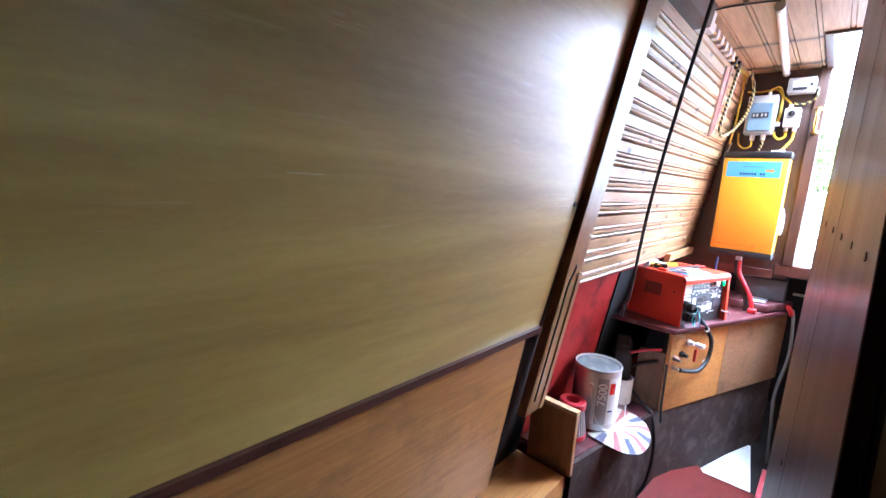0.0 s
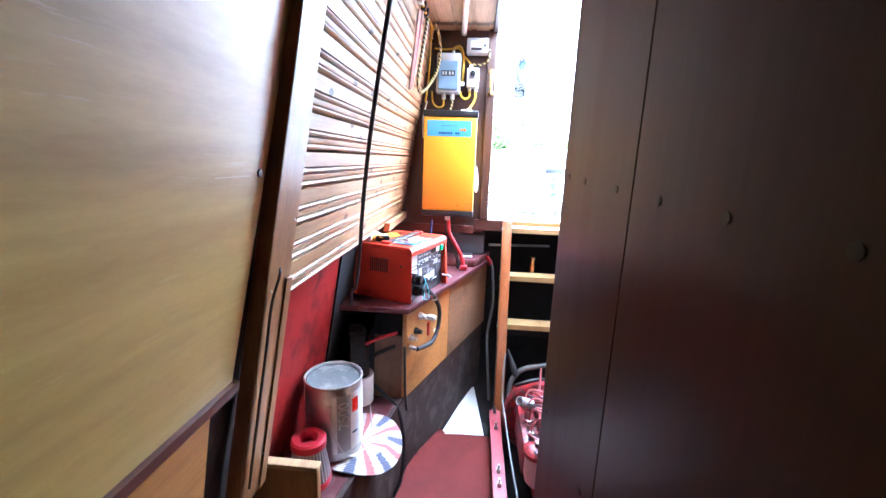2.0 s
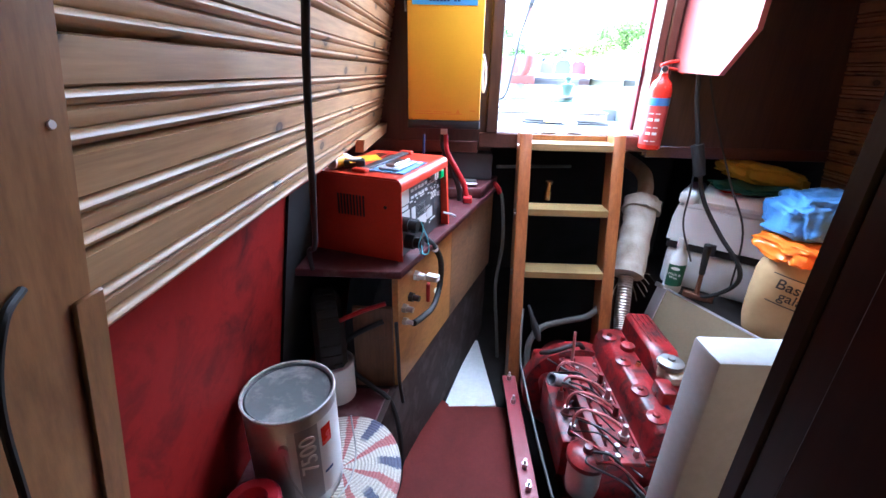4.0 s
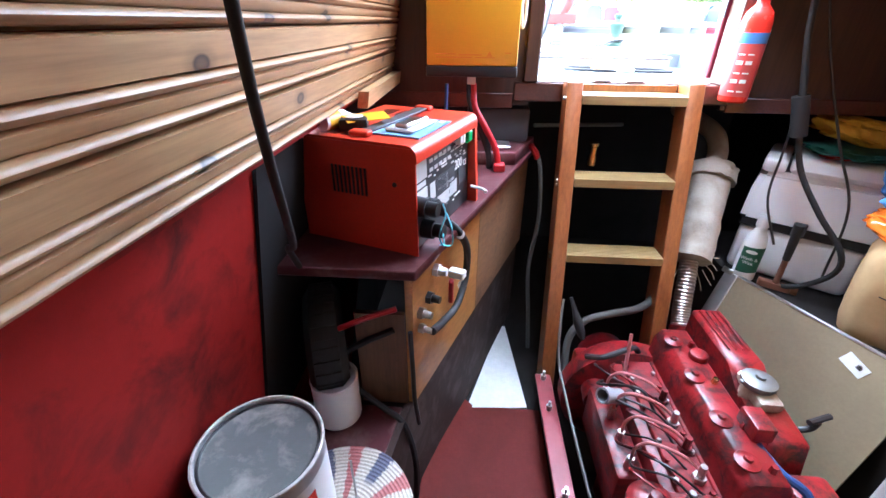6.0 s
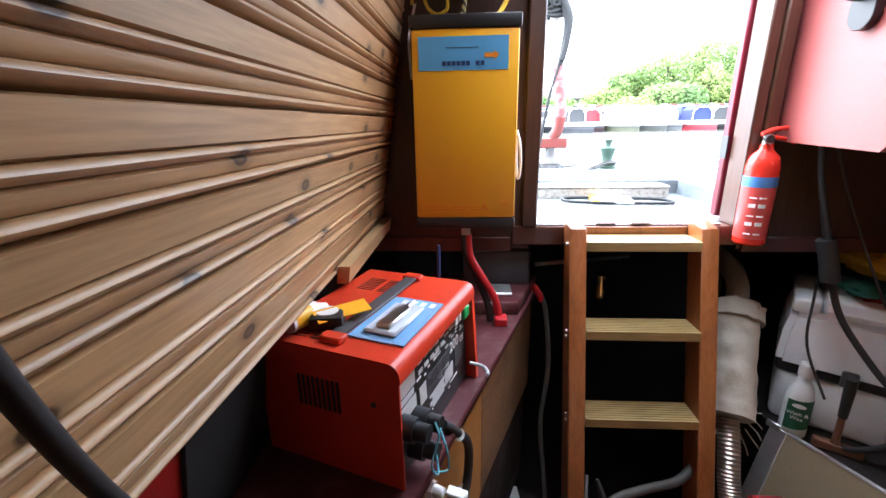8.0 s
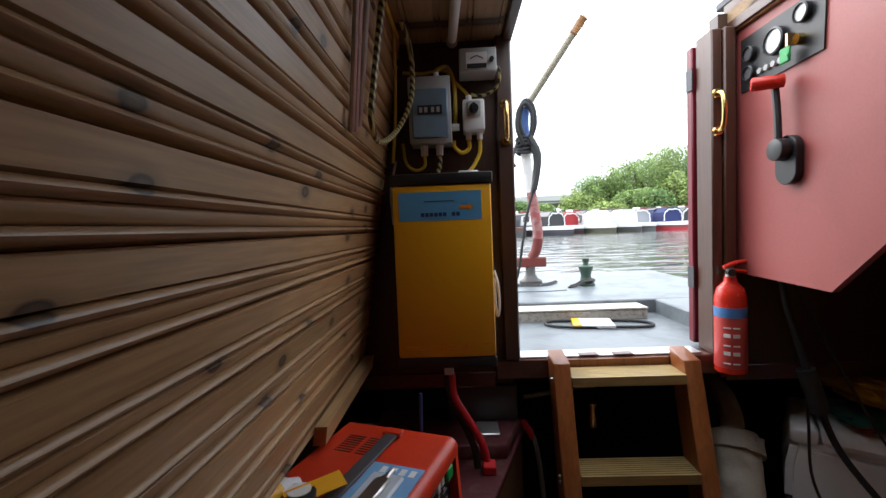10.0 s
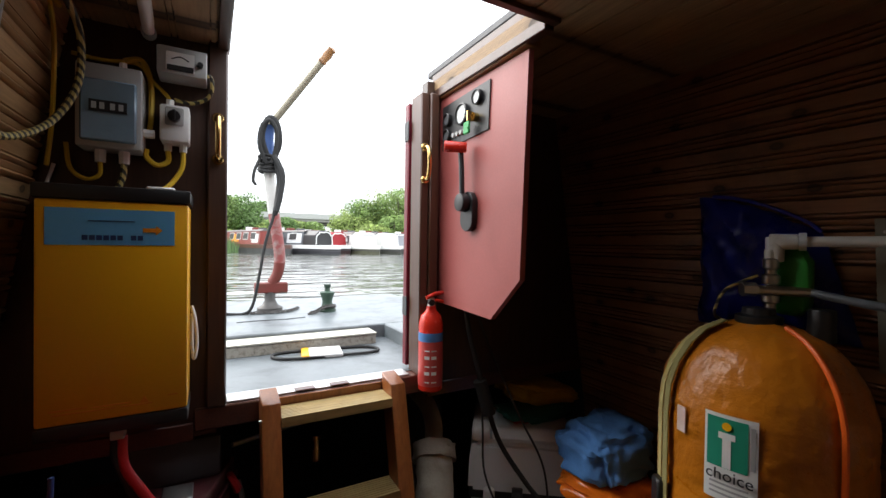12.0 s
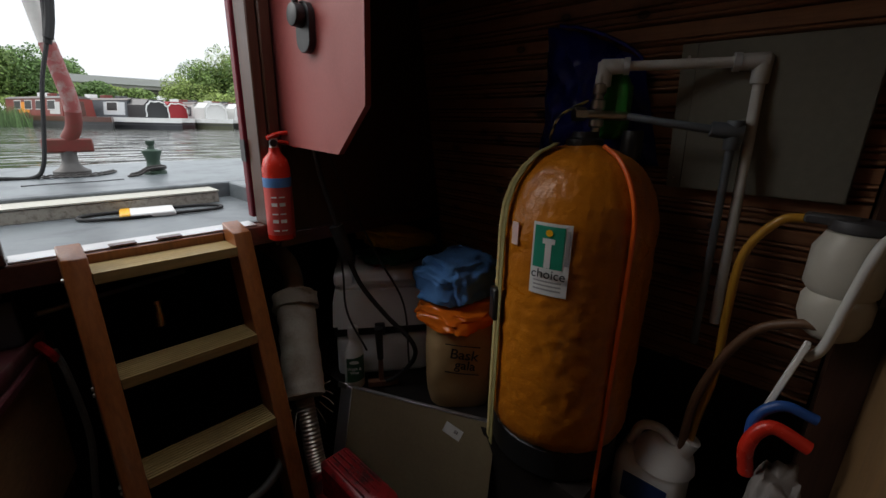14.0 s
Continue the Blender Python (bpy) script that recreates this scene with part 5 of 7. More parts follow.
pump = part("injection_pump", join(box(-0.15, -0.075, -0.92, -0.62, 0.16, 0.31, 0.012, 2), cyl((-0.11, -0.62, 0.24), (-0.11, -0.56, 0.24), 0.045, 0.04, 18, 0.004), box(-0.04, 0.045, -1.0, -0.55, 0.339, 0.352, 0.003)), ENGINE, eng)
for k in range(4):
    y = -0.66 - 0.075 * k
    part("delivery_union", cyl((-0.115, y, 0.31), (-0.115, y, 0.345), 0.012, 0.009, 8), STEEL, pump)
    part("fuel_pipe", tube([(-0.115, y, 0.345), (-0.112, y, 0.385), (-0.085, y - 0.01, 0.415), (-0.02, y - 0.03, 0.405), (0.02, y - 0.045, 0.375), (0.035, y - 0.05, 0.352)], 0.0042, 7), plain("pink steel pipe", (0.6, 0.22, 0.22), 0.3, 0.4) if k == 0 else bpy.data.materials["pink steel pipe"], eng)
    part("injector", join(cyl((0.02, y - 0.05, 0.352), (0.02, y - 0.05, 0.40), 0.010, 0.008, 8), cyl((0.02, y - 0.05, 0.352), (0.02, y - 0.05, 0.365), 0.016, seg=6)), STEEL if k % 2 else ENGINE, eng)
part("breather_pipe", lathe([(0.022, 0.0), (0.022, 0.075), (0.017, 0.075), (0.017, 0.01), (0.001, 0.01)], 20, (-0.095, -0.705, 0.36), Matrix.Rotation(radians(-62), 4, "Y") @ Matrix.Rotation(radians(25), 4, "X")), plain("dull grey pipe", (0.3, 0.3, 0.32), 0.45), eng, "dull grey open pipe")
part("stop_rod", cyl((-0.045, -0.60, 0.34), (-0.04, -0.565, 0.47), 0.006, 0.005, 8), plain("pink rod", (0.6, 0.25, 0.25), 0.4), eng)
rail = part("engine_bearer", join(box(-0.262, -0.205, -1.30, -0.385, 0.098, 0.110, 0.002), box(-0.216, -0.205, -1.30, -0.385, 0.0, 0.098)), paint("pink red bearer", (0.30, 0.035, 0.045), 0.4, (0.12, 0.05, 0.04), 0.4), eng, "red painted steel bearer")
for y in (-0.41, -0.55, -0.85, -0.93, -1.1):
    part("bolt", join(cyl((-0.235, y, 0.110), (-0.235, y, 0.13), 0.010, 0.010, 6), cyl((-0.235, y, 0.13), (-0.235, y, 0.148), 0.005, 0.005, 8)), STEEL, rail)
part("throttle_cable", tube([(-0.19, -0.33, 0.42), (-0.20, -0.38, 0.36), (-0.205, -0.46, 0.25), (-0.195, -0.60, 0.20), (-0.185, -0.80, 0.17), (-0.17, -1.0, 0.14), (-0.16, -1.12, 0.13)], 0.0045, 8), plain("grey cable sleeve", (0.14, 0.14, 0.13), 0.5), eng, "grey control cable")
part("cable_boot", lathe([(0.006, 0.0), (0.014, 0.02), (0.016, 0.06), (0.009, 0.10), (0.005, 0.15)], 12, (-0.14, -0.46, 0.35), Matrix.Rotation(radians(-20), 4, "Y") @ Matrix.Rotation(radians(-22), 4, "X")), RUBBER, eng)
GREYH = paint("grey rubber hose", (0.07, 0.068, 0.06), 0.6, (0.13, 0.12, 0.10), 0.4)
part("coolant_hose", tube([(-0.17, -0.42, 0.16), (-0.155, -0.36, 0.27), (-0.10, -0.33, 0.33), (0.0, -0.30, 0.345), (0.10, -0.28, 0.36), (0.16, -0.24, 0.39), (0.175, -0.19, 0.44)], 0.014, 10), GREYH, eng, "grey rubber hose")
random.seed(4)
for k in range(15):
    y = -0.53 - 0.033 * k
    x = -0.11 + 0.05 * random.random()
    pts = [(x, y, 0.30 + 0.06 * random.random()), (x - 0.03, y - 0.05, 0.33 + 0.06 * random.random()), (x + 0.06 * random.random(), y - 0.11, 0.36 + 0.04 * random.random()), (x + 0.10, y - 0.16, 0.34), (x + 0.12, y - 0.2, 0.345)]
    part("wire", tube(pts, 0.0028 + 0.002 * random.random(), 6), (BLACK, ENGINE, RUBBER, ENGINE, BLACK)[k % 5], eng)
part("harness", tube([(-0.15, -0.55, 0.36), (-0.12, -0.60, 0.405), (-0.06, -0.58, 0.415), (-0.01, -0.545, 0.40), (0.02, -0.52, 0.36)], 0.009, 9), RUBBER, eng)
part("harness", tube([(0.14, -0.90, 0.44), (0.16, -0.96, 0.43), (0.20, -1.0, 0.41), (0.16, -1.06, 0.36), (0.06, -1.07, 0.33)], 0.010, 9), DARKBLUE, eng)
part("alternator", join(cyl((0.10, -1.04, 0.24), (0.10, -1.16, 0.24), 0.065, 0.06, 24, 0.006), cyl((0.10, -1.16, 0.24), (0.10, -1.185, 0.24), 0.04, 0.04, 20)), plain("oily alloy", (0.2, 0.19, 0.18), 0.45, 0.7), eng)
part("belt_pulley", lathe([(0.07, 0), (0.075, 0.006), (0.06, 0.015), (0.075, 0.024), (0.07, 0.03)], 28, (-0.04, -1.06, 0.14), Matrix.Rotation(radians(90), 4, "X")), BLACK, eng)
for s in range(16):
    y = -0.58 - 0.026 * s
    part("bolt", cyl((-0.035 + 0.07 * (s % 2), y, 0.352), (-0.035 + 0.07 * (s % 2), y, 0.362), 0.007, 0.006, 6), STEEL if s % 3 else ENGINE, pump)

# exhaust
exh = thing("exhaust", (0.33, -0.1, 0.3), "exhaust silencer wrapped in grubby cloth lagging", "exhaust")
S0, S1 = Vector((0.395, 0.06, 0.80)), Vector((0.285, -0.17, 0.515))
lag = tube([S0.lerp(S1, k / 14) for k in range(15)], lambda t: 0.068 + 0.0015 * math.sin(t * 31) + (0.004 if t < 0.08 or t > 0.9 else 0), 24, 3)
part("lagging", wobble(lag, 0.006, 22), LAG, exh, "", 60)
part("torn_wrap", wobble(tube([S0.lerp(S1, 0.02), S0.lerp(S1, 0.09), S0.lerp(S1, 0.16)], 0.080, 20, 4), 0.012, 26), LAG, exh, "torn end of the wrapping", 60)
for k in range(16):
    a = 2 * math.pi * k / 16
    o = Vector((math.cos(a) * 0.06, math.sin(a) * 0.035, math.sin(a) * 0.04))
    p = S1 + o
    part("frayed_thread", tube([p, p + o * 0.4 + Vector((0, -0.008, -0.015)), p + o * (0.5 + random.random() * 0.5) + Vector((0.01 * random.random(), -0.01, -0.03 - 0.02 * random.random()))], 0.0018, 4, 3), LAG, exh)
fx0 = S1.lerp(S0, -0.02)
part("flexible_pipe", tube([fx0, (0.268, -0.225, 0.445), (0.255, -0.27, 0.37), (0.248, -0.31, 0.315)], 0.029, 16, 14, 0.12), plain("heat stained steel", (0.42, 0.36, 0.3), 0.4, 0.9), exh, "ribbed steel pipe")
part("elbow", tube([(0.248, -0.31, 0.315), (0.245, -0.335, 0.28), (0.243, -0.38, 0.262), (0.243, -0.42, 0.262)], 0.036, 16), ENGINE, exh)
part("tail_pipe", tube([S0, (0.42, 0.12, 0.86), (0.44, 0.25, 0.90), (0.45, 0.6, 0.92)], 0.035, 14), LAG, exh)

# ---- starboard side things ----
setting("side_shelf", join(prism([(0.49, 0.30), (0.49, -0.11), (0.70, -0.60), (0.66, -1.02), (1.20, -1.02), (1.20, 0.30)], "z", 0.395, 0.42), prism([(0.495, 0.29), (0.495, -0.11), (0.705, -0.60), (0.665, -1.01), (0.685, -1.01), (0.725, -0.60), (0.515, -0.105), (0.515, 0.29)], "z", -0.35, 0.394)), BILGE, "dark shelf over the tapering hull side")
setting("low_shelf", box(0.62, 1.2, -1.45, -1.03, 0.27, 0.30), BILGE, "dark low shelf")
bd = thing("leaning_panel", (0.58, -0.35, -0.05), "tan hardboard panel with an aluminium edge leaning on its side", "panel")
BM = Matrix.Translation((0.478, -0.105, 0.44)) @ Matrix.Rotation(radians(-66.0), 4, "Z") @ Matrix.Rotation(radians(-17), 4, "X") @ Matrix.Translation((0, 0, -0.44))
HARDB = paint("tan hardboard", (0.28, 0.22, 0.13), 0.6, (0.2, 0.15, 0.1), 0.3, 0, 80, 0.1)
part("sheet", moved(box(0.05, 0.62, -0.006, 0.006, -0.02, 0.436), BM), HARDB, bd)
ALU = plain("brushed aluminium edge", (0.62, 0.63, 0.65), 0.35, 0.8)
part("edge", moved(box(0.0, 0.0498, -0.010, 0.010, -0.02, 0.44, 0.002), BM), ALU, bd, "aluminium edging")
part("top_edge", moved(box(0.05, 0.62, -0.009, 0.009, 0.4365, 0.443, 0.001), BM), ALU, bd)
stk = part("sticker", moved(moved(box(-0.035, 0.035, -0.0008, 0.0008, -0.02, 0.02), Matrix.Rotation(0.35, 4, "Y")), BM @ Matrix.Translation((0.47, -0.0075, 0.375))), WHITE_PL, bd, "white sticker with a small barcode")
for k in range(5):
    part("barcode_bar", moved(moved(box(0.005 + 0.003 * k, 0.0065 + 0.003 * k, -0.0006, 0.0006, -0.002, 0.010), Matrix.Rotation(0.35, 4, "Y")), BM @ Matrix.Translation((0.47, -0.0088, 0.375))), BLACK, stk)
part("clasp", moved(box(-0.012, 0.03, -0.016, -0.0105, 0.43, 0.452, 0.003), BM), STEEL, bd)

TOILET_W = plain("pale grey moulded plastic", (0.87, 0.88, 0.89), 0.4, 0, 0.05, 15)
toi = thing("portable_toilet", (0.74, -0.02, 0.4205), "pale grey portable toilet with a lidded top", "portable toilet")
TOM = Matrix.Translation((0.492, -0.032, 0.4205)) @ Matrix.Rotation(radians(-36), 4, "Z")


def tm(bm):
    return moved(bm, TOM)


part("waste_tank", tm(box(0.012, 0.385, 0.01, 0.34, 0.0, 0.185, 0.025, 3)), TOILET_W, toi)
part("seal", tm(box(0.004, 0.393, 0.004, 0.346, 0.1855, 0.222, 0.008)), BLACK, toi, "black seam band")
shell = bmesh.new()
ring = []
for z, i in ((0.2225, 0.0), (0.33, 0.004), (0.40, 0.018)):
    ring.append([shell.verts.new(q) for q in ((i, i, z), (0.40 - i, i, z), (0.40 - i, 0.35 - i, z), (i, 0.35 - i, z))])
for a, b in zip(ring, ring[1:]):
    for k in range(4):
        shell.faces.new((a[k], a[(k + 1) % 4], b[(k + 1) % 4], b[k]))
shell.faces.new(ring[0][::-1])
shell.faces.new(ring[-1])
bmesh.ops.bevel(shell, geom=[e for e in shell.edges if e.verts[0].co.z != e.verts[1].co.z or e.verts[0].co.z > 0.39], offset=0.02, segments=4, affect="EDGES")
part("bowl_body", tm(shell), TOILET_W, toi)
lid_bm = box(0.09, 0.388, 0.006, 0.342, 0.4005, 0.452, 0.02, 4)
for v in lid_bm.verts:
    if v.co.z > 0.43:
        v.co.z += 0.02 * math.sin(math.pi * (v.co.x - 0.09) / 0.298)
        v.co.y += 0.012 if v.co.y < 0.1 else 0.0
part("lid", tm(lid_bm), TOILET_W, toi)
part("pump_cap", tm(box(0.012, 0.082, 0.014, 0.13, 0.395, 0.448, 0.014, 3)), TOILET_W, toi)
part("filler_block", tm(box(0.012, 0.082, 0.15, 0.33, 0.395, 0.44, 0.014, 3)), TOILET_W, toi)
part("latch", tm(box(0.165, 0.205, -0.012, 0.0, 0.19, 0.245, 0.004)), DGREY, toi)

bot = thing("wash_bottle", (0.515, -0.135, 0.4205), "white plastic bottle with a green label", "bottle")
BX, BY = 0.522, -0.128
part("bottle", moved(lathe([(0.036, 0.421), (0.041, 0.427), (0.041, 0.56), (0.034, 0.60), (0.020, 0.625), (0.018, 0.64)], 24), Matrix.Translation((BX, BY, 0)) @ Matrix.Diagonal((1.0, 0.75, 1, 1))), WHITE_PL, bot)
part("cap", lathe([(0.020, 0.6405), (0.021, 0.643), (0.020, 0.682), (0.017, 0.685), (0.001, 0.685)], 20, (BX, BY, 0)), WHITE_PL, bot)
GL = plain("dark green label", (0.02, 0.10, 0.05), 0.45)
lb = bmesh.new()
vs = []
for zz in (0.46, 0.565):
    for k in range(9):
        a = radians(-165 + k * 15)
        vs.append(lb.verts.new((BX + 0.0417 * math.cos(a), BY + 0.0417 * 0.755 * math.sin(a), zz)))
for k in range(8):
    lb.faces.new((vs[k], vs[k + 1], vs[k + 10], vs[k + 9]))
part("label", lb, GL, bot, "dark green label with white lettering")
text_part("lettering", "Wash &\nWax", 0.017, Matrix.Translation((BX - 0.021, BY - 0.0305, 0.512)) @ Matrix.Rotation(radians(-36), 4, "Z") @ Matrix.Rotation(math.pi / 2, 4, "X"), WHITE_PL, bot)
part("logo", moved(cyl((0, 0, 0), (0, 0.0012, 0), 0.014, seg=20), Matrix.Translation((BX - 0.021, BY - 0.031, 0.548)) @ Matrix.Rotation(radians(-36), 4, "Z") @ Matrix.Diagonal((1.3, 1, 0.5, 1))), WHITE_PL, bot)
hm = thing("hammer", (0.62, -0.2, 0.4205), "rusty hammer with a black rubber grip", "hammer")
part("grip", tube([(0.578, -0.215, 0.69), (0.585, -0.21, 0.62), (0.592, -0.205, 0.55)], lambda t: 0.016 - 0.004 * t, 10), RUBBER, hm)
RUST = paint("rusty steel", (0.22, 0.10, 0.06), 0.7, (0.1, 0.05, 0.03), 0.6, 0.4)
part("shaft", cyl((0.592, -0.205, 0.55), (0.598, -0.20, 0.435), 0.009, 0.011, 10), RUST, hm)
part("head", moved(join(box(-0.055, 0.045, -0.014, 0.014, -0.014, 0.014, 0.004), cyl((0.045, 0, 0), (0.065, 0, 0), 0.016, seg=12)), Matrix.Translation((0.60, -0.20, 0.437)) @ Matrix.Rotation(-0.6, 4, "Z")), RUST, hm)

# bags and cloths behind the toilet and panel
def heap(cx, cy, z0, sx, sy, sz, seed, rough=0.10, n=26, tilt=0.0):
    """A soft crumpled heap: a rounded lump with folds."""
    bm = bmesh.new()
    bmesh.ops.create_uvsphere(bm, u_segments=n * 2, v_segments=n, radius=1.0)
    for v in bm.verts:
        p = v.co.copy()
        q = Vector((math.copysign(abs(p.x) ** 0.6, p.x), math.copysign(abs(p.y) ** 0.6, p.y), math.copysign(abs(p.z) ** 0.7, p.z)))
        f = noise.fractal(p * 2.2 + Vector((seed, 0, 0)), 0.9, 2.1, 4) * rough + 0.35 * rough * math.sin(9 * p.x + 5 * p.z + 4 * noise.noise(p * 2 + Vector((seed, 1, 2))))
        q *= 1 + f
        v.co = Vector((cx + sx * q.x, cy + sy * q.y, z0 + sz * (1 + max(-1.0, q.z)) + tilt * q.x))
    return bm


PAPER = paint("brown paper sack", (0.42, 0.28, 0.13), 0.8, (0.28, 0.17, 0.08), 0.4, 0, 50, 0.3)
sack = thing("paper_sack", (0.80, -0.43, 0.4205), "brown paper sack with black scribbled marks", "sack")
SKM = Matrix.Translation((0.80, -0.43, 0.4205)) @ Matrix.Rotation(radians(46), 4, "Z")
sk = bmesh.new()
rows = []
for j in range(15):
    h = j / 14
    row = []
    for k in range(56):
        a = 2 * math.pi * k / 56
        u = Vector((math.copysign(abs(math.cos(a)) ** 0.55, math.cos(a)), math.copysign(abs(math.sin(a)) ** 0.55, math.sin(a)), 0))
        w = (0.118 + 0.012 * math.sin(math.pi * h * 0.9)) * (0.94 + 0.06 * min(1, h * 6)) * (1 - 0.12 * max(0, h - 0.8) / 0.2)
        f = 1 + 0.018 * noise.noise(Vector((u.x * 3, u.y * 3, h * 4))) + 0.012 * noise.noise(Vector((u.x * 9, u.y * 9, h * 7)))
        row.append(sk.verts.new(SKM @ Vector((u.x * w * f, u.y * w * f, 0.325 * h))))
    rows.append(row)
for a, b in zip(rows, rows[1:]):
    for k in range(56):
        sk.faces.new((a[k], a[(k + 1) % 56], b[(k + 1) % 56], b[k]))
sk.faces.new(rows[0][::-1])
sk.faces.new(rows[-1])
part("sack", sk, PAPER, sack, "", 60)
INK = plain("black marker ink", (0.012, 0.012, 0.013), 0.6)
for word, sz, dx, dz in (("Bask", 0.055, 0.005, 0.232), ("gala", 0.05, 0.01, 0.190)):
    text_part("handwriting", word, sz, SKM @ Matrix.Translation((-0.1335, -dx, dz)) @ Matrix.Rotation(radians(-90), 4, "Z") @ Matrix.Rotation(radians(90), 4, "X") @ Matrix.Rotation(radians(-8), 4, "Z") @ Matrix.Shear("XY", 4, (0.25, 0.0)), INK, sack, "black marker handwriting", 0.0012)
for z0, z1 in ((0.278, 0.262), (0.168, 0.152)):
    part("underline", moved(tube([(-0.133, 0.062, z0), (-0.1345, 0.01, (z0 + z1) / 2), (-0.133, -0.06, z1)], 0.002, 6), SKM), INK, sack)
ORB = plain("orange plastic film", (0.75, 0.16, 0.01), 0.22, 0, 0.2, 12, 0.4)
solo("orange_bag", wobble(heap(0.79, -0.43, 0.728, 0.145, 0.135, 0.043, 7.0, 0.13, 40), 0.006, 26), ORB, "crumpled shiny orange plastic bag on the sack", "bag", smooth=60)
TOWEL = paint("fluffy blue towel", (0.09, 0.25, 0.58), 0.95, (0.02, 0.06, 0.2), 0.35, 0, 160, 1.0, 8.0)
solo("blue_towel", wobble(wobble(heap(0.815, -0.385, 0.80, 0.135, 0.125, 0.085, 11.0, 0.15, 56, 0.012), 0.006, 22), 0.002, 120), TOWEL, "crumpled fluffy blue towel on top of a bag", "towel", smooth=60)
YB = plain("yellow cloth", (0.60, 0.36, 0.02), 0.8, 0, 0.2, 15, 0.3)
solo("yellow_bag", heap(0.87, 0.02, 0.902, 0.17, 0.12, 0.045, 15.0, 0.14, 36, -0.03), YB, "folded yellow cloth bag on the toilet", "bag", smooth=60)
solo("green_bag", heap(0.80, -0.06, 0.884, 0.16, 0.10, 0.018, 17.0, 0.2), plain("dark green cloth", (0.02, 0.12, 0.09), 0.8, 0, 0.2, 15, 0.3), "flat dark green bag on the toilet", "bag", smooth=60)
solo("red_cloth", heap(0.73, -0.075, 0.8835, 0.07, 0.05, 0.010, 19.0, 0.25), EXT_RED, "small red cloth on the toilet", "cloth", smooth=60)
cable([(0.42, -0.10, 1.40), (0.435, -0.12, 1.25), (0.47, -0.14, 1.10), (0.50, -0.15, 0.98), (0.54, -0.17, 0.86), (0.60, -0.24, 0.74), (0.66, -0.31, 0.64), (0.68, -0.30, 0.55), (0.63, -0.24, 0.46), (0.58, -0.17, 0.43)], 0.009, RUBBER, "thick black control cable hanging from the panel", "control_cable", 10)
cable([(0.43, -0.09, 1.40), (0.44, -0.12, 1.22), (0.475, -0.13, 1.06), (0.51, -0.10, 0.90), (0.50, -0.13, 0.75), (0.54, -0.19, 0.6)], 0.004, BLACK, "thin black wire hanging from the panel")
cable([(0.46, -0.08, 1.40), (0.52, -0.12, 1.2), (0.62, -0.17, 0.95), (0.70, -0.22, 0.75), (0.70, -0.25, 0.5)], 0.004, BLACK, "thin black wire hanging from the panel")
solo("cable_wrap", tube([(0.468, -0.138, 1.09), (0.485, -0.145, 1.03), (0.50, -0.15, 0.97)], 0.024, 12), RUBBER, "black tape bundle round the cables", "cable wrap")

# water softener tank
def curve_rings(pr):
    """A profile with a point added between each two."""
    out = []
    for (r0, z0), (r1, z1) in zip(pr, pr[1:]):
        out += [(r0, z0), ((r0 + r1) / 2, (z0 + z1) / 2)]
    return out + [pr[-1]]


TX, TY = 0.835, -0.825
tk = thing("water_tank", (TX, TY, 0.4205), "amber fibreglass water tank with a rounded top", "tank")
prof = [(0.16, 0.50), (0.20, 0.53), (0.212, 0.56)] + [(0.216, 0.58 + 0.02 * k) for k in range(30)]
for k in range(1, 9):
    a = math.pi / 2 * k / 9
    prof.append((0.216 * math.cos(a) ** 0.8, 1.16 + 0.225 * math.sin(a)))
prof.append((0.05, 1.384))
part("vessel", wobble(wobble(wobble(lathe(curve_rings(prof), 132, (TX, TY, 0)), 0.003, 20), 0.0034, 48, 4.0), 0.0014, 95, 9.0), TANK, tk, "", 60)
part("foot", lathe([(0.19, 0.421), (0.20, 0.43), (0.20, 0.52), (0.17, 0.54)], 32, (TX, TY, 0)), BLACK, tk)
part("neck", lathe([(0.05, 1.378), (0.05, 1.40), (0.036, 1.405), (0.034, 1.42)], 20, (TX, TY, 0)), BLACK, tk)
part("cap_plug", cyl((TX + 0.07, TY - 0.10, 1.35), (TX + 0.07, TY - 0.10, 1.425), 0.028, 0.026, 18, 0.003), BLACK, tk)


def on_tank(ang, z, off=0.0):
    """A place and turn on the vessel's side."""
    a = radians(ang)
    return Matrix.Translation((TX + (0.2185 + off) * math.cos(a), TY + (0.2185 + off) * math.sin(a), z)) @ Matrix.Rotation(a + math.pi / 2, 4, "Z")


def tank_patch(a0, a1, z0, z1, mat, name, parent, off, label=""):
    b = bmesh.new()
    vv = []
    n = 8
    for zz in (z0, z1):
        for k in range(n + 1):
            a = radians(a0 + (a1 - a0) * k / n)
            vv.append(b.verts.new((TX + (0.2195 + off) * math.cos(a), TY + (0.2195 + off) * math.sin(a), zz)))
    for k in range(n):
        b.faces.new((vv[k], vv[k + 1], vv[k + n + 2], vv[k + n + 1]))
    return part(name, b, mat, parent, label)


A0 = 192
lbl = tank_patch(A0 - 13, A0 + 13, 1.015, 1.205, LABEL_W, "label", tk, 0.0, "white and green printed label")
TEAL = plain("label green", (0.02, 0.26, 0.16), 0.4)
tank_patch(A0 - 11.5, A0 + 8.5, 1.088, 1.197, TEAL, "green_field", lbl, 0.001)
tank_patch(A0 - 3.6, A0 + 0.6, 1.089, 1.16, LABEL_W, "figure_bar", lbl, 0.002)
tank_patch(A0 - 5.6, A0 + 2.6, 1.152, 1.166, LABEL_W, "figure_bar", lbl, 0.002)
part("dot", moved(cyl((0, 0, 0), (0, -0.0012, 0), 0.009, seg=18), on_tank(A0 - 1.5, 1.18, 0.003)), YELLOW, lbl)
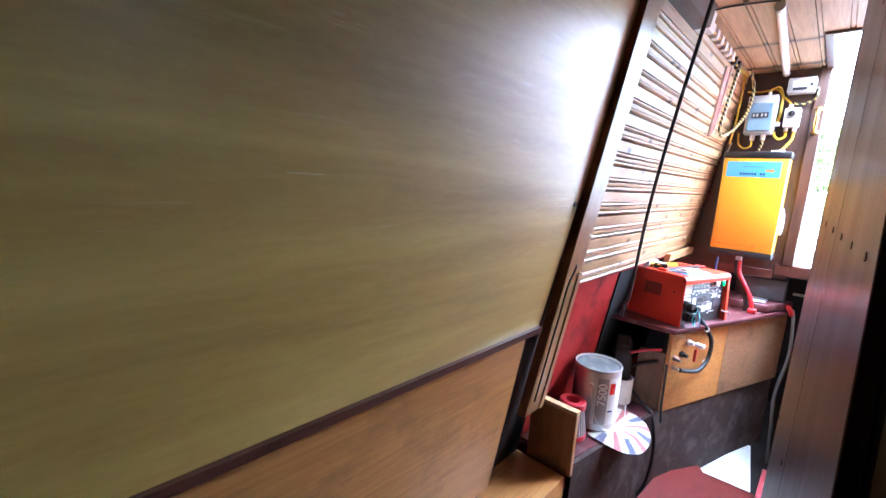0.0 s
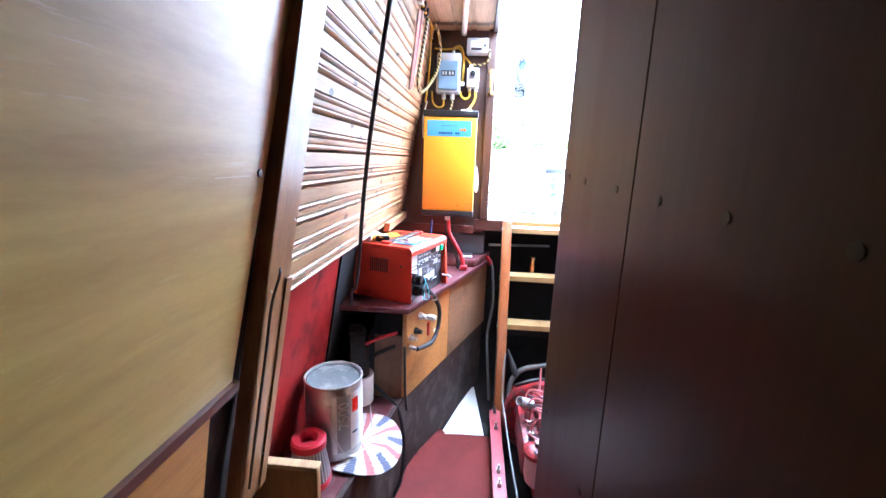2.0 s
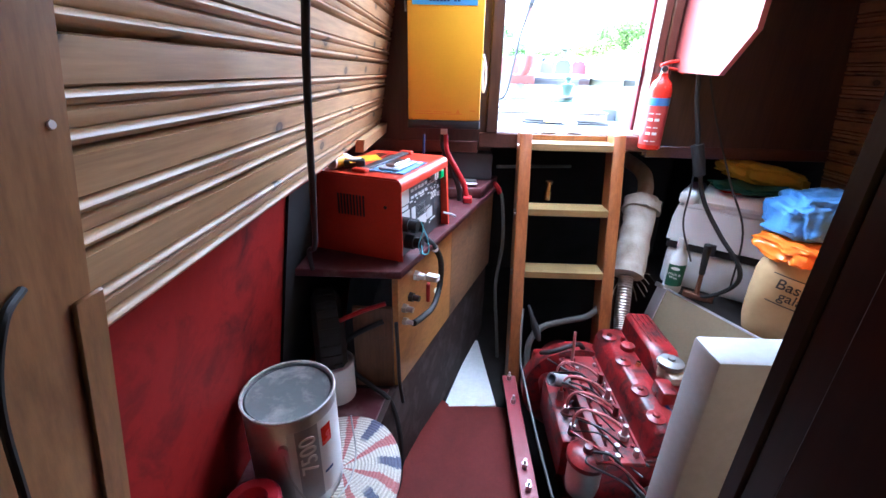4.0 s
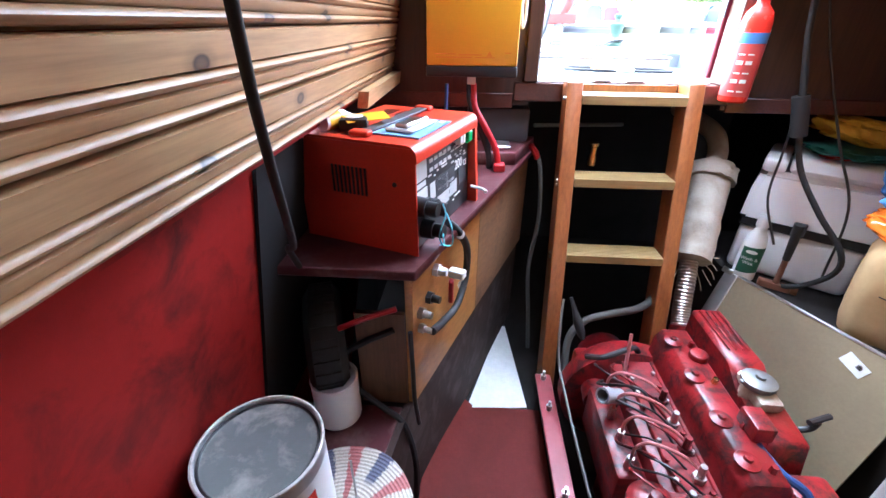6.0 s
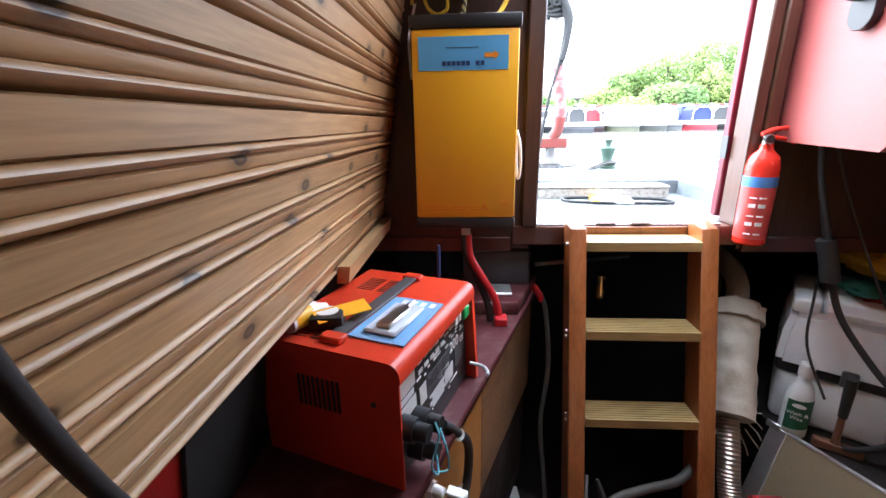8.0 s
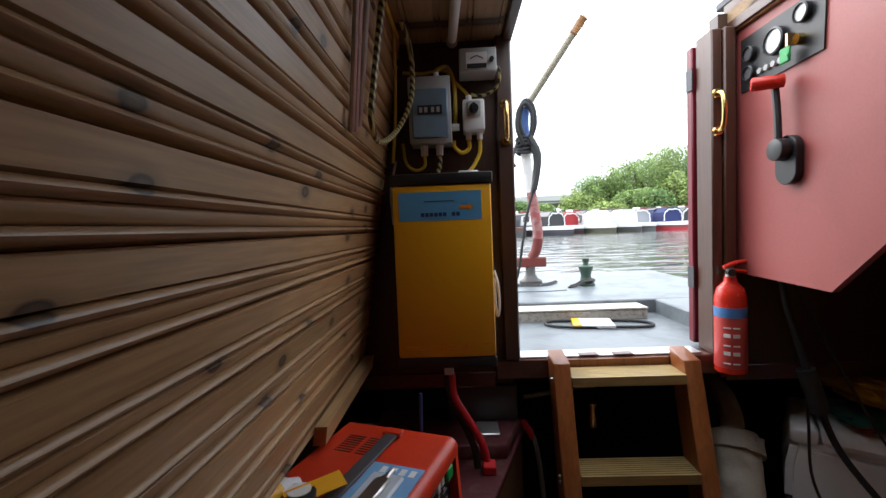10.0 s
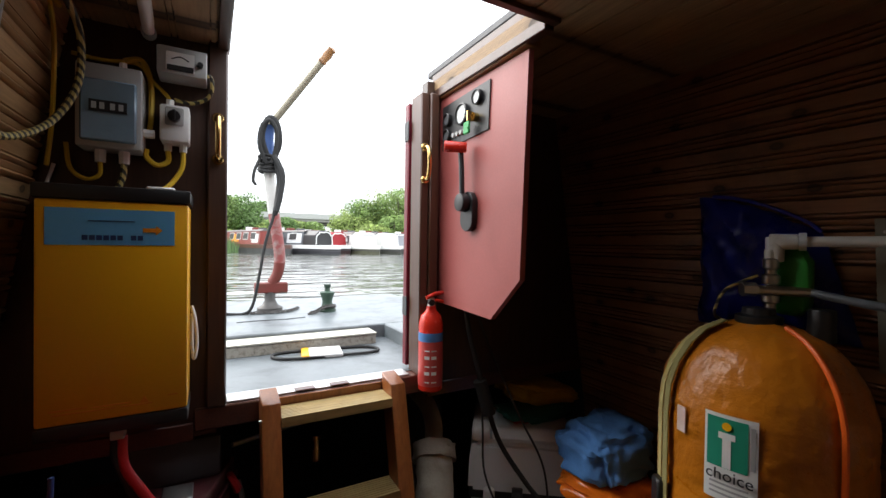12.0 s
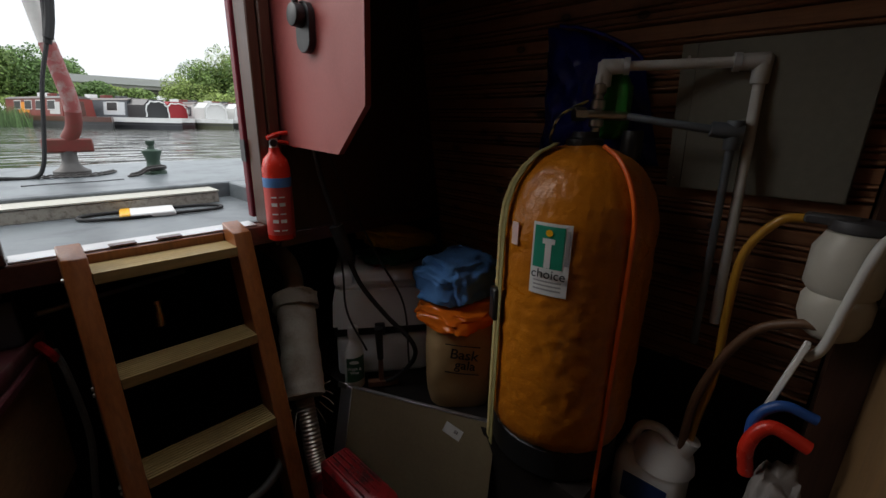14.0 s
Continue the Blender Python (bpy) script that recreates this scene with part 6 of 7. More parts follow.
text_part("lettering", "choice", 0.034, on_tank(A0, 1.072, 0.0035) @ Matrix.Rotation(math.pi / 2, 4, "X"), BLACK, lbl, "black printed word", 0.0006)
for k in range(3):
    tank_patch(A0 - 10, A0 + 9, 1.05 - 0.011 * k, 1.0545 - 0.011 * k, plain("fine grey print", (0.35, 0.35, 0.35), 0.5) if k == 0 else bpy.data.materials["fine grey print"], "print_bar", lbl, 0.001)
tank_patch(A0 + 9.6, A0 + 11.8, 1.10, 1.19, bpy.data.materials["fine grey print"], "print_bar", lbl, 0.001)
STRAPY = plain("faded yellow strap", (0.55, 0.45, 0.18), 0.8, 0, 0.15, 60, 0.3)
def over_tank(ang, z0, off=0.006):
    pts = []
    a = radians(ang)
    for r, z in [(0.216, z0), (0.216, 0.8), (0.216, 1.0), (0.216, 1.16)] + [(0.216 * math.cos(math.pi / 2 * k / 6) ** 0.8, 1.16 + 0.225 * math.sin(math.pi / 2 * k / 6)) for k in range(1, 6)]:
        pts.append((TX + (r + off) * math.cos(a), TY + (r + off) * math.sin(a), z + (off if z > 1.2 else 0)))
    return pts


def webbing(ang, z0, w, off):
    """A flat band over the vessel."""
    bm = bmesh.new()
    rad = Vector((math.cos(radians(ang)), math.sin(radians(ang)), 0))
    side = Vector((-rad.y, rad.x, 0))
    rows = []
    for q in over_tank(ang, z0, off):
        q = Vector(q)
        flat = Vector((q.x - TX, q.y - TY, 0)).length
        out = (rad * flat + Vector((0, 0, max(0.0, q.z - 1.16)))).normalized()
        rows.append([bm.verts.new(q + side * a * w / 2 + out * b) for a, b in ((-1, 0), (1, 0), (1, 0.003), (-1, 0.003))])
    for a, b in zip(rows, rows[1:]):
        for k in range(4):
            bm.faces.new((a[k], a[(k + 1) % 4], b[(k + 1) % 4], b[k]))
    bm.faces.new(rows[0])
    bm.faces.new(rows[-1][::-1])
    return bm


part("strap", webbing(143, 0.45, 0.022, 0.007), STRAPY, tk, "faded yellow webbing strap")
part("strap", webbing(152, 0.45, 0.020, 0.011), plain("olive strap", (0.30, 0.26, 0.10), 0.8, 0, 0.15, 60, 0.3), tk, "dull olive webbing strap")
part("strap_buckle", moved(box(-0.02, 0.02, -0.012, 0.012, -0.05, 0.05, 0.005), on_tank(146, 0.93, 0.012)), BLACK, tk)
part("orange_cord", tube(over_tank(243, 0.30, 0.008), 0.006, 8), plain("orange red cord", (0.82, 0.13, 0.01), 0.45), tk, "bright orange cord")
solo("paper_tag", moved(box(-0.012, 0.012, -0.003, 0.0, -0.03, 0.03), on_tank(164, 1.16, 0.002)), plain("pinkish paper", (0.7, 0.5, 0.45), 0.7), "torn pinkish paper tag on the tank", "tag")

# pipework over the tank
PW = plain("white plastic pipe", (0.66, 0.66, 0.63), 0.4, 0, 0.05)
pipe = thing("white_pipe", (0.95, -1.0, 0.9), "white plastic water pipe with push-fit elbows", "pipe")
E1, E2 = Vector((0.875, -0.84, 1.585)), Vector((0.995, -1.165, 1.588))
part("riser", cyl((TX + 0.03, TY - 0.01, 1.52), (TX + 0.03, TY - 0.01, 1.565), 0.013, seg=14), PW, pipe)
part("crosspipe", cyl(E1, E2, 0.0125, seg=14), PW, pipe)
part("drop_pipe", cyl(E2 + Vector((0, 0, -0.02)), (1.0, -1.185, 0.92), 0.0125, seg=14), PW, pipe)
for e, d in ((E1, (E2 - E1).normalized()), (E2, (E1 - E2).normalized())):
    part("elbow", join(cyl(e - d * 0.012, e + d * 0.045, 0.020, 0.019, 16, 0.003), cyl(e + Vector((0, 0, 0.012)), e - Vector((0, 0, 0.05)), 0.020, 0.019, 16, 0.003)), PW, pipe)
    part("collar", cyl(e + d * 0.045, e + d * 0.06, 0.022, 0.022, 16), GREY_PL, pipe)
br = thing("brass_valve", (TX + 0.03, TY, 1.40), "chromed valve fittings above the tank", "valve")
VX, VY = TX + 0.03, TY - 0.012
part("stem", lathe([(0.012, 1.40), (0.012, 1.43), (0.019, 1.435), (0.019, 1.45), (0.011, 1.455), (0.011, 1.475), (0.019, 1.48), (0.019, 1.50), (0.012, 1.505), (0.012, 1.515), (0.017, 1.52), (0.017, 1.54), (0.012, 1.545), (0.012, 1.56)], 16, (VX, VY, 0)), STEEL, br)
part("cross_valve", join(cyl((VX - 0.04, VY + 0.03, 1.465), (VX + 0.05, VY - 0.06, 1.462), 0.012, seg=12), cyl((VX - 0.055, VY + 0.04, 1.465), (VX - 0.03, VY + 0.02, 1.465), 0.018, seg=6)), STEEL, br)
gp = thing("grey_pipe", (0.95, -1.0, 1.0), "dark grey plastic pipe with elbow fittings", "pipe")
part("pipe", tube([(VX + 0.05, VY - 0.06, 1.462), (0.91, -1.0, 1.447), (0.955, -1.12, 1.43)], 0.010, 10, 2), plain("dark grey pipe", (0.12, 0.14, 0.16), 0.45), gp)
part("drop", cyl((0.965, -1.14, 1.43), (0.985, -1.15, 0.85), 0.010, 0.010, 10), bpy.data.materials["dark grey pipe"], gp)
part("tee", join(cyl((0.945, -1.095, 1.434), (0.97, -1.16, 1.426), 0.019, 0.018, 14, 0.002), cyl((0.966, -1.142, 1.455), (0.968, -1.142, 1.385), 0.019, 0.018, 14, 0.002)), bpy.data.materials["dark grey pipe"], gp)
cable([(VX - 0.02, VY + 0.02, 1.50), (VX - 0.07, VY + 0.07, 1.46), (VX - 0.08, VY + 0.09, 1.40), (VX - 0.05, VY + 0.09, 1.38)], 0.004, TWIST, "thin coiled wire by the valve")
OFFW = paint("off white board", (0.22, 0.215, 0.175), 0.6, (0.17, 0.165, 0.13), 0.4)
wb = thing("access_board", (right_x(1.27), -1.18, 1.27), "off-white board with an edge strip fixed on the dark boarding", "board")
part("backing", slanted(right_x, -1.376, -0.985, 1.27, 1.642, -0.014, -0.004), OFFW, wb)
part("cover", slanted(right_x, -1.372, -1.025, 1.274, 1.636, -0.026, -0.0145), OFFW, wb)
part("edge_strip", slanted(right_x, -1.0225, -0.987, 1.274, 1.638, -0.021, -0.0145), OFFW, wb)
for z in (1.30, 1.61):
    part("screw", cyl((right_x(z) - 0.0205, -1.005, z), (right_x(z) - 0.0235, -1.005, z), 0.004, seg=10), STEEL, wb)
BLUEP = plain("blue plastic film", (0.016, 0.028, 0.32), 0.28, 0, 0.3, 10, 0.3)
bag_bm = bmesh.new()
NU, NV = 34, 40
grid = []
for j in range(NV + 1):
    v = j / NV
    row = []
    for i in range(NU + 1):
        u = i / NU
        y0 = -0.562 - 0.015 * math.sin(v * math.pi) - 0.03 * v * v + 0.012 * noise.noise(Vector((v * 5, 1, 0)))
        y1 = -0.96 + 0.07 * v + 0.014 * noise.noise(Vector((v * 4, 7, 0)))
        z0, z1 = 1.325, 1.725 - 0.115 * u ** 1.5 + 0.008 * noise.noise(Vector((u * 7, 3, 0)))
        y, z = y0 + (y1 - y0) * u, z0 + (z1 - z0) * v
        puff = (1 - abs(2 * u - 1) ** 5) * (1 - abs(2 * v - 1) ** 6)
        fold = 1 - abs(noise.noise(Vector((u * 3.2 + v * 1.5, v * 2.1, 4.0)))) * 2.2
        crease = abs(noise.noise(Vector((u * 6.5 - v * 3, v * 5.5, 9.0))))
        out = 0.016 + puff * (0.034 + 0.022 * fold + 0.016 * crease)
        row.append(bag_bm.verts.new((right_x(z) - out, y, z)))
    grid.append(row)
for j in range(NV):
    for i in range(NU):
        bag_bm.faces.new((grid[j][i], grid[j][i + 1], grid[j + 1][i + 1], grid[j + 1][i]))
bmesh.ops.solidify(bag_bm, geom=bag_bm.faces[:], thickness=0.006)
bag = thing("blue_bag", (0.98, -0.77, 1.325), "shiny dark blue plastic bag hanging on the side", "bag")
part("sheet", bag_bm, BLUEP, bag, "", 28)
part("top_hem", tube([(right_x(z) - 0.022, y, z) for y, z in ((-0.635, 1.724), (-0.70, 1.712), (-0.78, 1.683), (-0.86, 1.640), (-0.89, 1.612))], 0.005, 6), BLUEP, bag)
solo("green_packet", heap(0.925, -0.855, 1.40, 0.025, 0.045, 0.085, 25.0, 0.06), plain("vivid green print", (0.03, 0.28, 0.04), 0.4), "green printed packet behind the tank fittings", "packet", smooth=60)
AMBAG = paint("amber plastic bag", (0.34, 0.15, 0.025), 0.3, (0.2, 0.085, 0.012), 0.5, 0, 30, 0.4)
swag = heap(0.90, -1.315, 1.765, 0.028, 0.095, 0.055, 33.0, 0.34, 34)
solo("knot_bag", join(wobble(heap(0.887, -1.238, 1.80, 0.022, 0.036, 0.095, 27.0, 0.22), 0.006, 40), wobble(swag, 0.010, 30)), AMBAG, "crumpled amber plastic bag slung along the roof edge", "bag", smooth=60)
ex2 = thing("large_extinguisher", (0.893, -1.446, 1.58), "red fire extinguisher hung upside down on a partition", "fire extinguisher")
part("cylinder", lathe([(0.026, 1.60), (0.045, 1.63), (0.048, 1.66), (0.048, 1.93), (0.035, 1.97)], 24, (0.893, -1.446, 0)), EXT_RED, ex2)
part("label", lathe([(0.0486, 1.69), (0.0488, 1.695), (0.0488, 1.84), (0.0486, 1.845)], 24, (0.893, -1.446, 0)), plain("grey red label", (0.5, 0.3, 0.28), 0.4), ex2)
part("band", lathe([(0.0489, 1.846), (0.049, 1.847), (0.049, 1.885), (0.0489, 1.886)], 24, (0.893, -1.446, 0)), bpy.data.materials["blue band"], ex2)
part("foot_ring", cyl((0.893, -1.446, 1.575), (0.893, -1.446, 1.615), 0.03, 0.034, 20, 0.004), EXT_RED, ex2)

CLEARW = plain("milky white plastic", (0.55, 0.53, 0.46), 0.35, 0, 0.1)
sb = thing("filter_bottle", (0.9, -1.38, 1.0), "milky white plastic filter bottle with black top", "bottle")
SBX, SBY = 0.90, -1.405
part("bottle", lathe([(0.03, 1.0), (0.05, 1.015), (0.062, 1.05), (0.062, 1.09), (0.055, 1.105), (0.066, 1.12), (0.066, 1.20), (0.05, 1.235), (0.04, 1.24)], 28, (SBX, SBY, 0)), CLEARW, sb)
part("top", join(cyl((SBX, SBY, 1.238), (SBX, SBY, 1.262), 0.05, 0.048, 24, 0.004), box(SBX - 0.02, SBX + 0.02, SBY, SBY + 0.09, 1.247, 1.267, 0.004)), DGREY, sb, "dark top fitting")
part("side_tube", tube([(SBX - 0.03, SBY - 0.05, 1.25), (SBX - 0.08, SBY - 0.03, 1.22), (SBX - 0.075, SBY - 0.015, 1.12), (SBX - 0.06, SBY, 1.0), (SBX - 0.05, SBY + 0.02, 0.96)], 0.010, 10), PW, sb, "white tube")
part("bracket", box(SBX - 0.03, SBX + 0.03, -1.499, SBY - 0.06, 1.10, 1.2), DGREY, sb)
jug = thing("plastic_jug", (0.9, -1.12, 0.3005), "white plastic jug with a blue label", "jug")
part("body", wobble(box(0.83, 0.99, -1.22, -1.03, 0.3005, 0.50, 0.035, 4), 0.004, 12), WHITE_PL, jug)
part("shoulder", moved(lathe([(0.085, 0.49), (0.075, 0.53), (0.04, 0.56), (0.028, 0.565)], 20), Matrix.Translation((0.905, -1.15, 0))), WHITE_PL, jug)
part("neck", cyl((0.905, -1.19, 0.55), (0.905, -1.21, 0.60), 0.026, 0.024, 18), WHITE_PL, jug)
part("handle", tube([(0.90, -1.17, 0.565), (0.895, -1.13, 0.595), (0.90, -1.08, 0.575), (0.905, -1.055, 0.50)], 0.014, 10), WHITE_PL, jug)
part("label", box(0.8275, 0.8295, -1.19, -1.07, 0.36, 0.45), DARKBLUE, jug, "dark blue label")
AMB = plain("amber hose", (0.50, 0.26, 0.03), 0.35)
cable([(SBX, SBY + 0.08, 1.255), (SBX - 0.005, SBY + 0.13, 1.24), (SBX, SBY + 0.18, 1.15), (SBX, SBY + 0.185, 1.0), (SBX, SBY + 0.18, 0.82), (0.90, -1.21, 0.68), (0.905, -1.205, 0.60)], 0.010, AMB, "amber rubber hose from bottle to jug", "hose", 10)
cable([(0.86, -1.42, 1.02), (0.86, -1.36, 1.03), (0.87, -1.27, 0.96), (0.88, -1.2, 0.75), (0.9, -1.19, 0.5), (0.95, -1.19, 0.32)], 0.011, plain("brown hose", (0.12, 0.06, 0.03), 0.5), "brown rubber hose beside the partition", "hose", 10)
cable([(0.80, -1.43, 0.78), (0.79, -1.36, 0.80), (0.78, -1.33, 0.74), (0.79, -1.34, 0.66)], 0.016, EXT_RED, "thick glossy red rubber hose", "hose", 10)
cable([(0.82, -1.43, 0.84), (0.81, -1.37, 0.85), (0.80, -1.33, 0.80), (0.80, -1.335, 0.70)], 0.012, plain("blue hose", (0.02, 0.08, 0.3), 0.4), "blue hose beside the red one", "hose", 10)
solo("white_strip", moved(box(-0.015, 0.015, -0.006, 0.006, -0.1, 0.1, 0.002), Matrix.Translation((0.84, -1.36, 0.90)) @ Matrix.Rotation(0.2, 4, "X")), WHITE_PL, "white plastic strip leaning on hoses", "strip")
solo("grey_cloth", heap(0.78, -1.40, 0.3005, 0.10, 0.05, 0.20, 31.0, 0.12), paint("dirty grey cloth", (0.22, 0.20, 0.19), 0.9, (0.1, 0.09, 0.08), 0.5), "dirty grey cloth heap by the partition", "cloth", smooth=60)

# ---- forward: partition, dark boarded door, glazed leaf, radiator ----
setting("wall_partition", join(box(0.45, 1.16, -1.603, -1.50, -0.05, CEIL), box(-0.1495, 1.16, -1.62, -1.604, -0.05, CEIL)), wood("plain partition ply", (0.25, 0.14, 0.06), (0.36, 0.22, 0.1), "z", 0.5, 1, 0, 0.2, 0, 0.3), "plain plywood cross partition")
setting("trim_partition", box(0.95, 1.12, -1.499, -1.425, 0.3, CEIL - 0.02), BULK, "dark strip on the partition edge")
DM = Matrix.Translation((-0.226, -1.61, 0.0)) @ Matrix.Rotation(math.atan2(0.046, 0.46), 4, "Z")
door = thing("boarded_door", (-0.2, -1.9, 0.02), "dark mahogany boarded door standing open with screw heads", "door")


def dm(bm):
    return moved(bm, DM)


def near_y(z):
    return -0.612 - 0.21 * (1.5 - z)


edges = [0.0, -0.285]
for i, e in enumerate(edges):
    e1 = edges[i + 1] + 0.0014 if i + 1 < len(edges) else None
    if e1 is None:
        poly = [(e, 0.03), (e, 2.07), (near_y(2.07), 2.07), (near_y(0.03), 0.03)]
    else:
        poly = [(e, 0.03), (e, 2.07), (e1, 2.07), (e1, 0.03)]
    part("board", dm(prism(poly, "x", 0.0, 0.022, 0.0015)), MAHOG, door)
part("backing", dm(prism([(-0.003, 0.03), (-0.003, 2.07), (near_y(2.07), 2.07), (near_y(0.03), 0.03)], "x", 0.0225, 0.04)), MAHOG, door)
setting("door_frame", join(box(-0.213, -0.155, -1.6035, -1.568, -0.05, CEIL, 0.003), box(-0.214, -0.150, -1.5675, -1.545, -0.05, CEIL, 0.003)), MAHOG, "dark wooden frame of the boarded door")
SCREW = plain("dark screw hole", (0.012, 0.008, 0.007), 0.5)
for z in (0.5, 0.92, 1.405, 1.80):
    for y in (-0.03, -0.113, -0.237, -0.35, -0.46, -0.573):
        if (z == 1.405) or (int(abs(y) * 1000) + int(z * 10)) % 3 == 0:
            part("screw", dm(cyl((-0.0012, y, z + 0.008 + 0.037 * y), (0.001, y, z + 0.008 + 0.037 * y), 0.006, seg=10)), SCREW, door)
def near_line(z):
    p = DM @ Vector((0.02, near_y(z), z))
    return p
p_lo, p_hi = near_line(0.0), near_line(2.1)
solo("frame_post", tube([p_lo + Vector((0.022, -0.016, -0.004)), p_hi + Vector((0.022, -0.016, 0.0))], 0.015, 4, 2), BULK, "dark wooden frame post beside the door", "post")
RAW_GOLD = wood("golden varnished post", (0.26, 0.13, 0.03), (0.42, 0.23, 0.06), "z", 0.4, 1.0, 0, 0.2, 0.2)
setting("trim_post", box(0.052, 0.128, -1.70, -1.621, -0.006, CEIL), RAW_GOLD, "light brown varnished post")
gd = thing("glazed_leaf", (0.15, -2.15, 0.0), "dark glazed door leaf with a red, white and green leaded border", "door")
part("frame", join(box(0.36, 0.41, -2.165, -2.135, 0.02, 2.05, 0.003), box(-0.075, 0.36, -2.165, -2.135, 0.02, 0.30, 0.003), box(-0.075, 0.36, -2.165, -2.135, 1.98, 2.05, 0.003)), MAHOG, gd)
pane = part("pane", box(-0.0735, 0.36, -2.1520, -2.1485, 0.30, 1.98), glass("clear leaded glass", (0.97, 0.98, 0.97), 0.0), gd)
pane.visible_shadow = False
LW, LG, LR = plain("white leaded glass", (0.72, 0.74, 0.74), 0.2), plain("green leaded glass", (0.04, 0.10, 0.045), 0.2), plain("red leaded glass", (0.045, 0.004, 0.006), 0.2)
LEAD = plain("lead came", (0.03, 0.03, 0.032), 0.5)
SX = -0.0465
rows = ((1.086, 1.120, 2), (1.265, 1.327, 4), (1.467, 1.500, 2), (0.90, 0.934, 2), (1.66, 1.694, 2))
spans = ((0.935, 1.085, 0), (1.121, 1.264, 1), (1.328, 1.466, 0), (1.501, 1.659, 1), (1.695, 1.97, 0), (0.31, 0.899, 1))
for a, b, flip in spans:
    g0, w0 = (SX, SX + 0.0155) if not flip else (SX + 0.0155, SX)
    part("border_glass", box(g0 + 0.001, g0 + 0.0135, -2.1555, -2.1525, a, b), LG, gd, "green border glass")
    part("border_glass", box(w0 + 0.001, w0 + 0.0135, -2.1555, -2.1525, a, b), LW, gd, "white border glass")
for a, b, n in rows:
    h = (b - a) / n
    for i in range(n):
        for j in range(2):
            part("square", box(SX + 0.0155 * j + 0.001, SX + 0.0155 * j + 0.0135, -2.1560, -2.1525, a + h * i + 0.0008, a + h * (i + 1) - 0.0008), LR if (i + j) % 2 else LW, gd)
part("came", join(box(SX - 0.003, SX + 0.0005, -2.1565, -2.1522, 0.31, 1.97), box(SX + 0.0305, SX + 0.034, -2.1565, -2.1522, 0.31, 1.97)), LEAD, gd, "dull lead strip")
rad = thing("radiator", (0.45, -1.66, 0.95), "white ribbed panel radiator", "radiator")
part("panel", box(0.27, 0.80, -1.665, -1.645, 0.955, 1.16, 0.004), WHITE_PL, rad)
for k in range(15):
    part("rib", box(0.282 + 0.034 * k, 0.300 + 0.034 * k, -1.674, -1.6655, 0.965, 1.150, 0.003), WHITE_PL, rad)
part("bracket", box(0.40, 0.50, -1.6448, -1.6205, 1.0, 1.1), WHITE_PL, rad)
solo("white_cabinet", box(-0.100, 0.14, -1.345, -1.27, -0.35, 0.944, 0.008, 2), paint("white painted panel", (0.52, 0.53, 0.53), 0.4, (0.4, 0.38, 0.35), 0.3), "white painted panel box beside the engine", "panel")

# ---- outside on the stern deck ----
slab = thing("insulation_slab", (-0.1, 0.6, ZD), "pale board with a rough speckled edge lying on the deck", "board")
part("core", wobble(moved(box(-0.95, 0.315, 0.50, 0.70, ZD + 0.001, ZD + 0.042), Matrix()), 0.003, 20), paint("speckled core", (0.42, 0.40, 0.34), 0.9, (0.08, 0.07, 0.05), 0.8, 0, 50, 1.0, 60.0), slab, "rough speckled edge")
part("top_skin", box(-0.95, 0.318, 0.498, 0.702, ZD + 0.0445, ZD + 0.050), paint("pale weathered skin", (0.50, 0.49, 0.42), 0.6, (0.4, 0.38, 0.32), 0.4), slab)
bl = thing("drive_belt", (0.05, 0.42, ZD), "black rubber drive belt in a paper sleeve", "belt")
pts = []
for k in range(33):
    a = 2 * math.pi * k / 32
    u = math.cos(a)
    pts.append((0.066 + 0.213 * math.copysign(abs(u) ** 0.8, u), 0.405 - 0.028 * u + math.sin(a) * (0.060 + 0.03 * u * u), ZD + 0.007))
part("belt", tube(pts, 0.006, 8, 2), RUBBER, bl)
part("sleeve", moved(box(-0.08, 0.08, -0.066, 0.066, 0.0, 0.016, 0.004), Matrix.Translation((0.045, 0.408, ZD + 0.001)) @ Matrix.Rotation(-0.16, 4, "Z")), LABEL_W, bl, "white paper sleeve")
part("sleeve_end", moved(box(-0.082, -0.048, -0.0665, 0.0665, 0.0005, 0.0166, 0.004), Matrix.Translation((0.045, 0.408, ZD + 0.001)) @ Matrix.Rotation(-0.16, 4, "Z")), YELLOW, bl, "yellow sleeve end")
TZ = ZD + 0.065
CHAINM = paint("dull galvanised chain", (0.10, 0.095, 0.09), 0.5, (0.05, 0.035, 0.03), 0.6, 0.5)
til = thing("tiller", (-0.06, 1.26, TZ), "red and white painted swan-neck tiller with a wooden arm", "tiller")
part("base", lathe([(0.07, TZ), (0.07, TZ + 0.02), (0.045, TZ + 0.035), (0.03, TZ + 0.06), (0.03, TZ + 0.11)], 20, (-0.06, 1.26, 0)), CHAINM, til)
RUSTRED = paint("weathered red paint", (0.17, 0.03, 0.022), 0.55, (0.10, 0.05, 0.03), 0.7, 0, 60, 0.3, 18.0)
part("cross_head", box(-0.145, 0.035, 1.23, 1.29, TZ + 0.105, TZ + 0.165, 0.006), RUSTRED, til, "rusty red cross head")
neck = [(-0.05, 1.26, TZ + 0.16), (-0.02, 1.25, TZ + 0.22), (-0.012, 1.24, TZ + 0.32), (-0.03, 1.235, TZ + 0.46), (-0.055, 1.23, TZ + 0.62), (-0.075, 1.22, TZ + 0.80), (-0.085, 1.20, TZ + 0.98), (-0.08, 1.18, TZ + 1.06)]
cp = curve_pts(neck, 6)
cut1, cut2, cut3 = 10, 22, 33
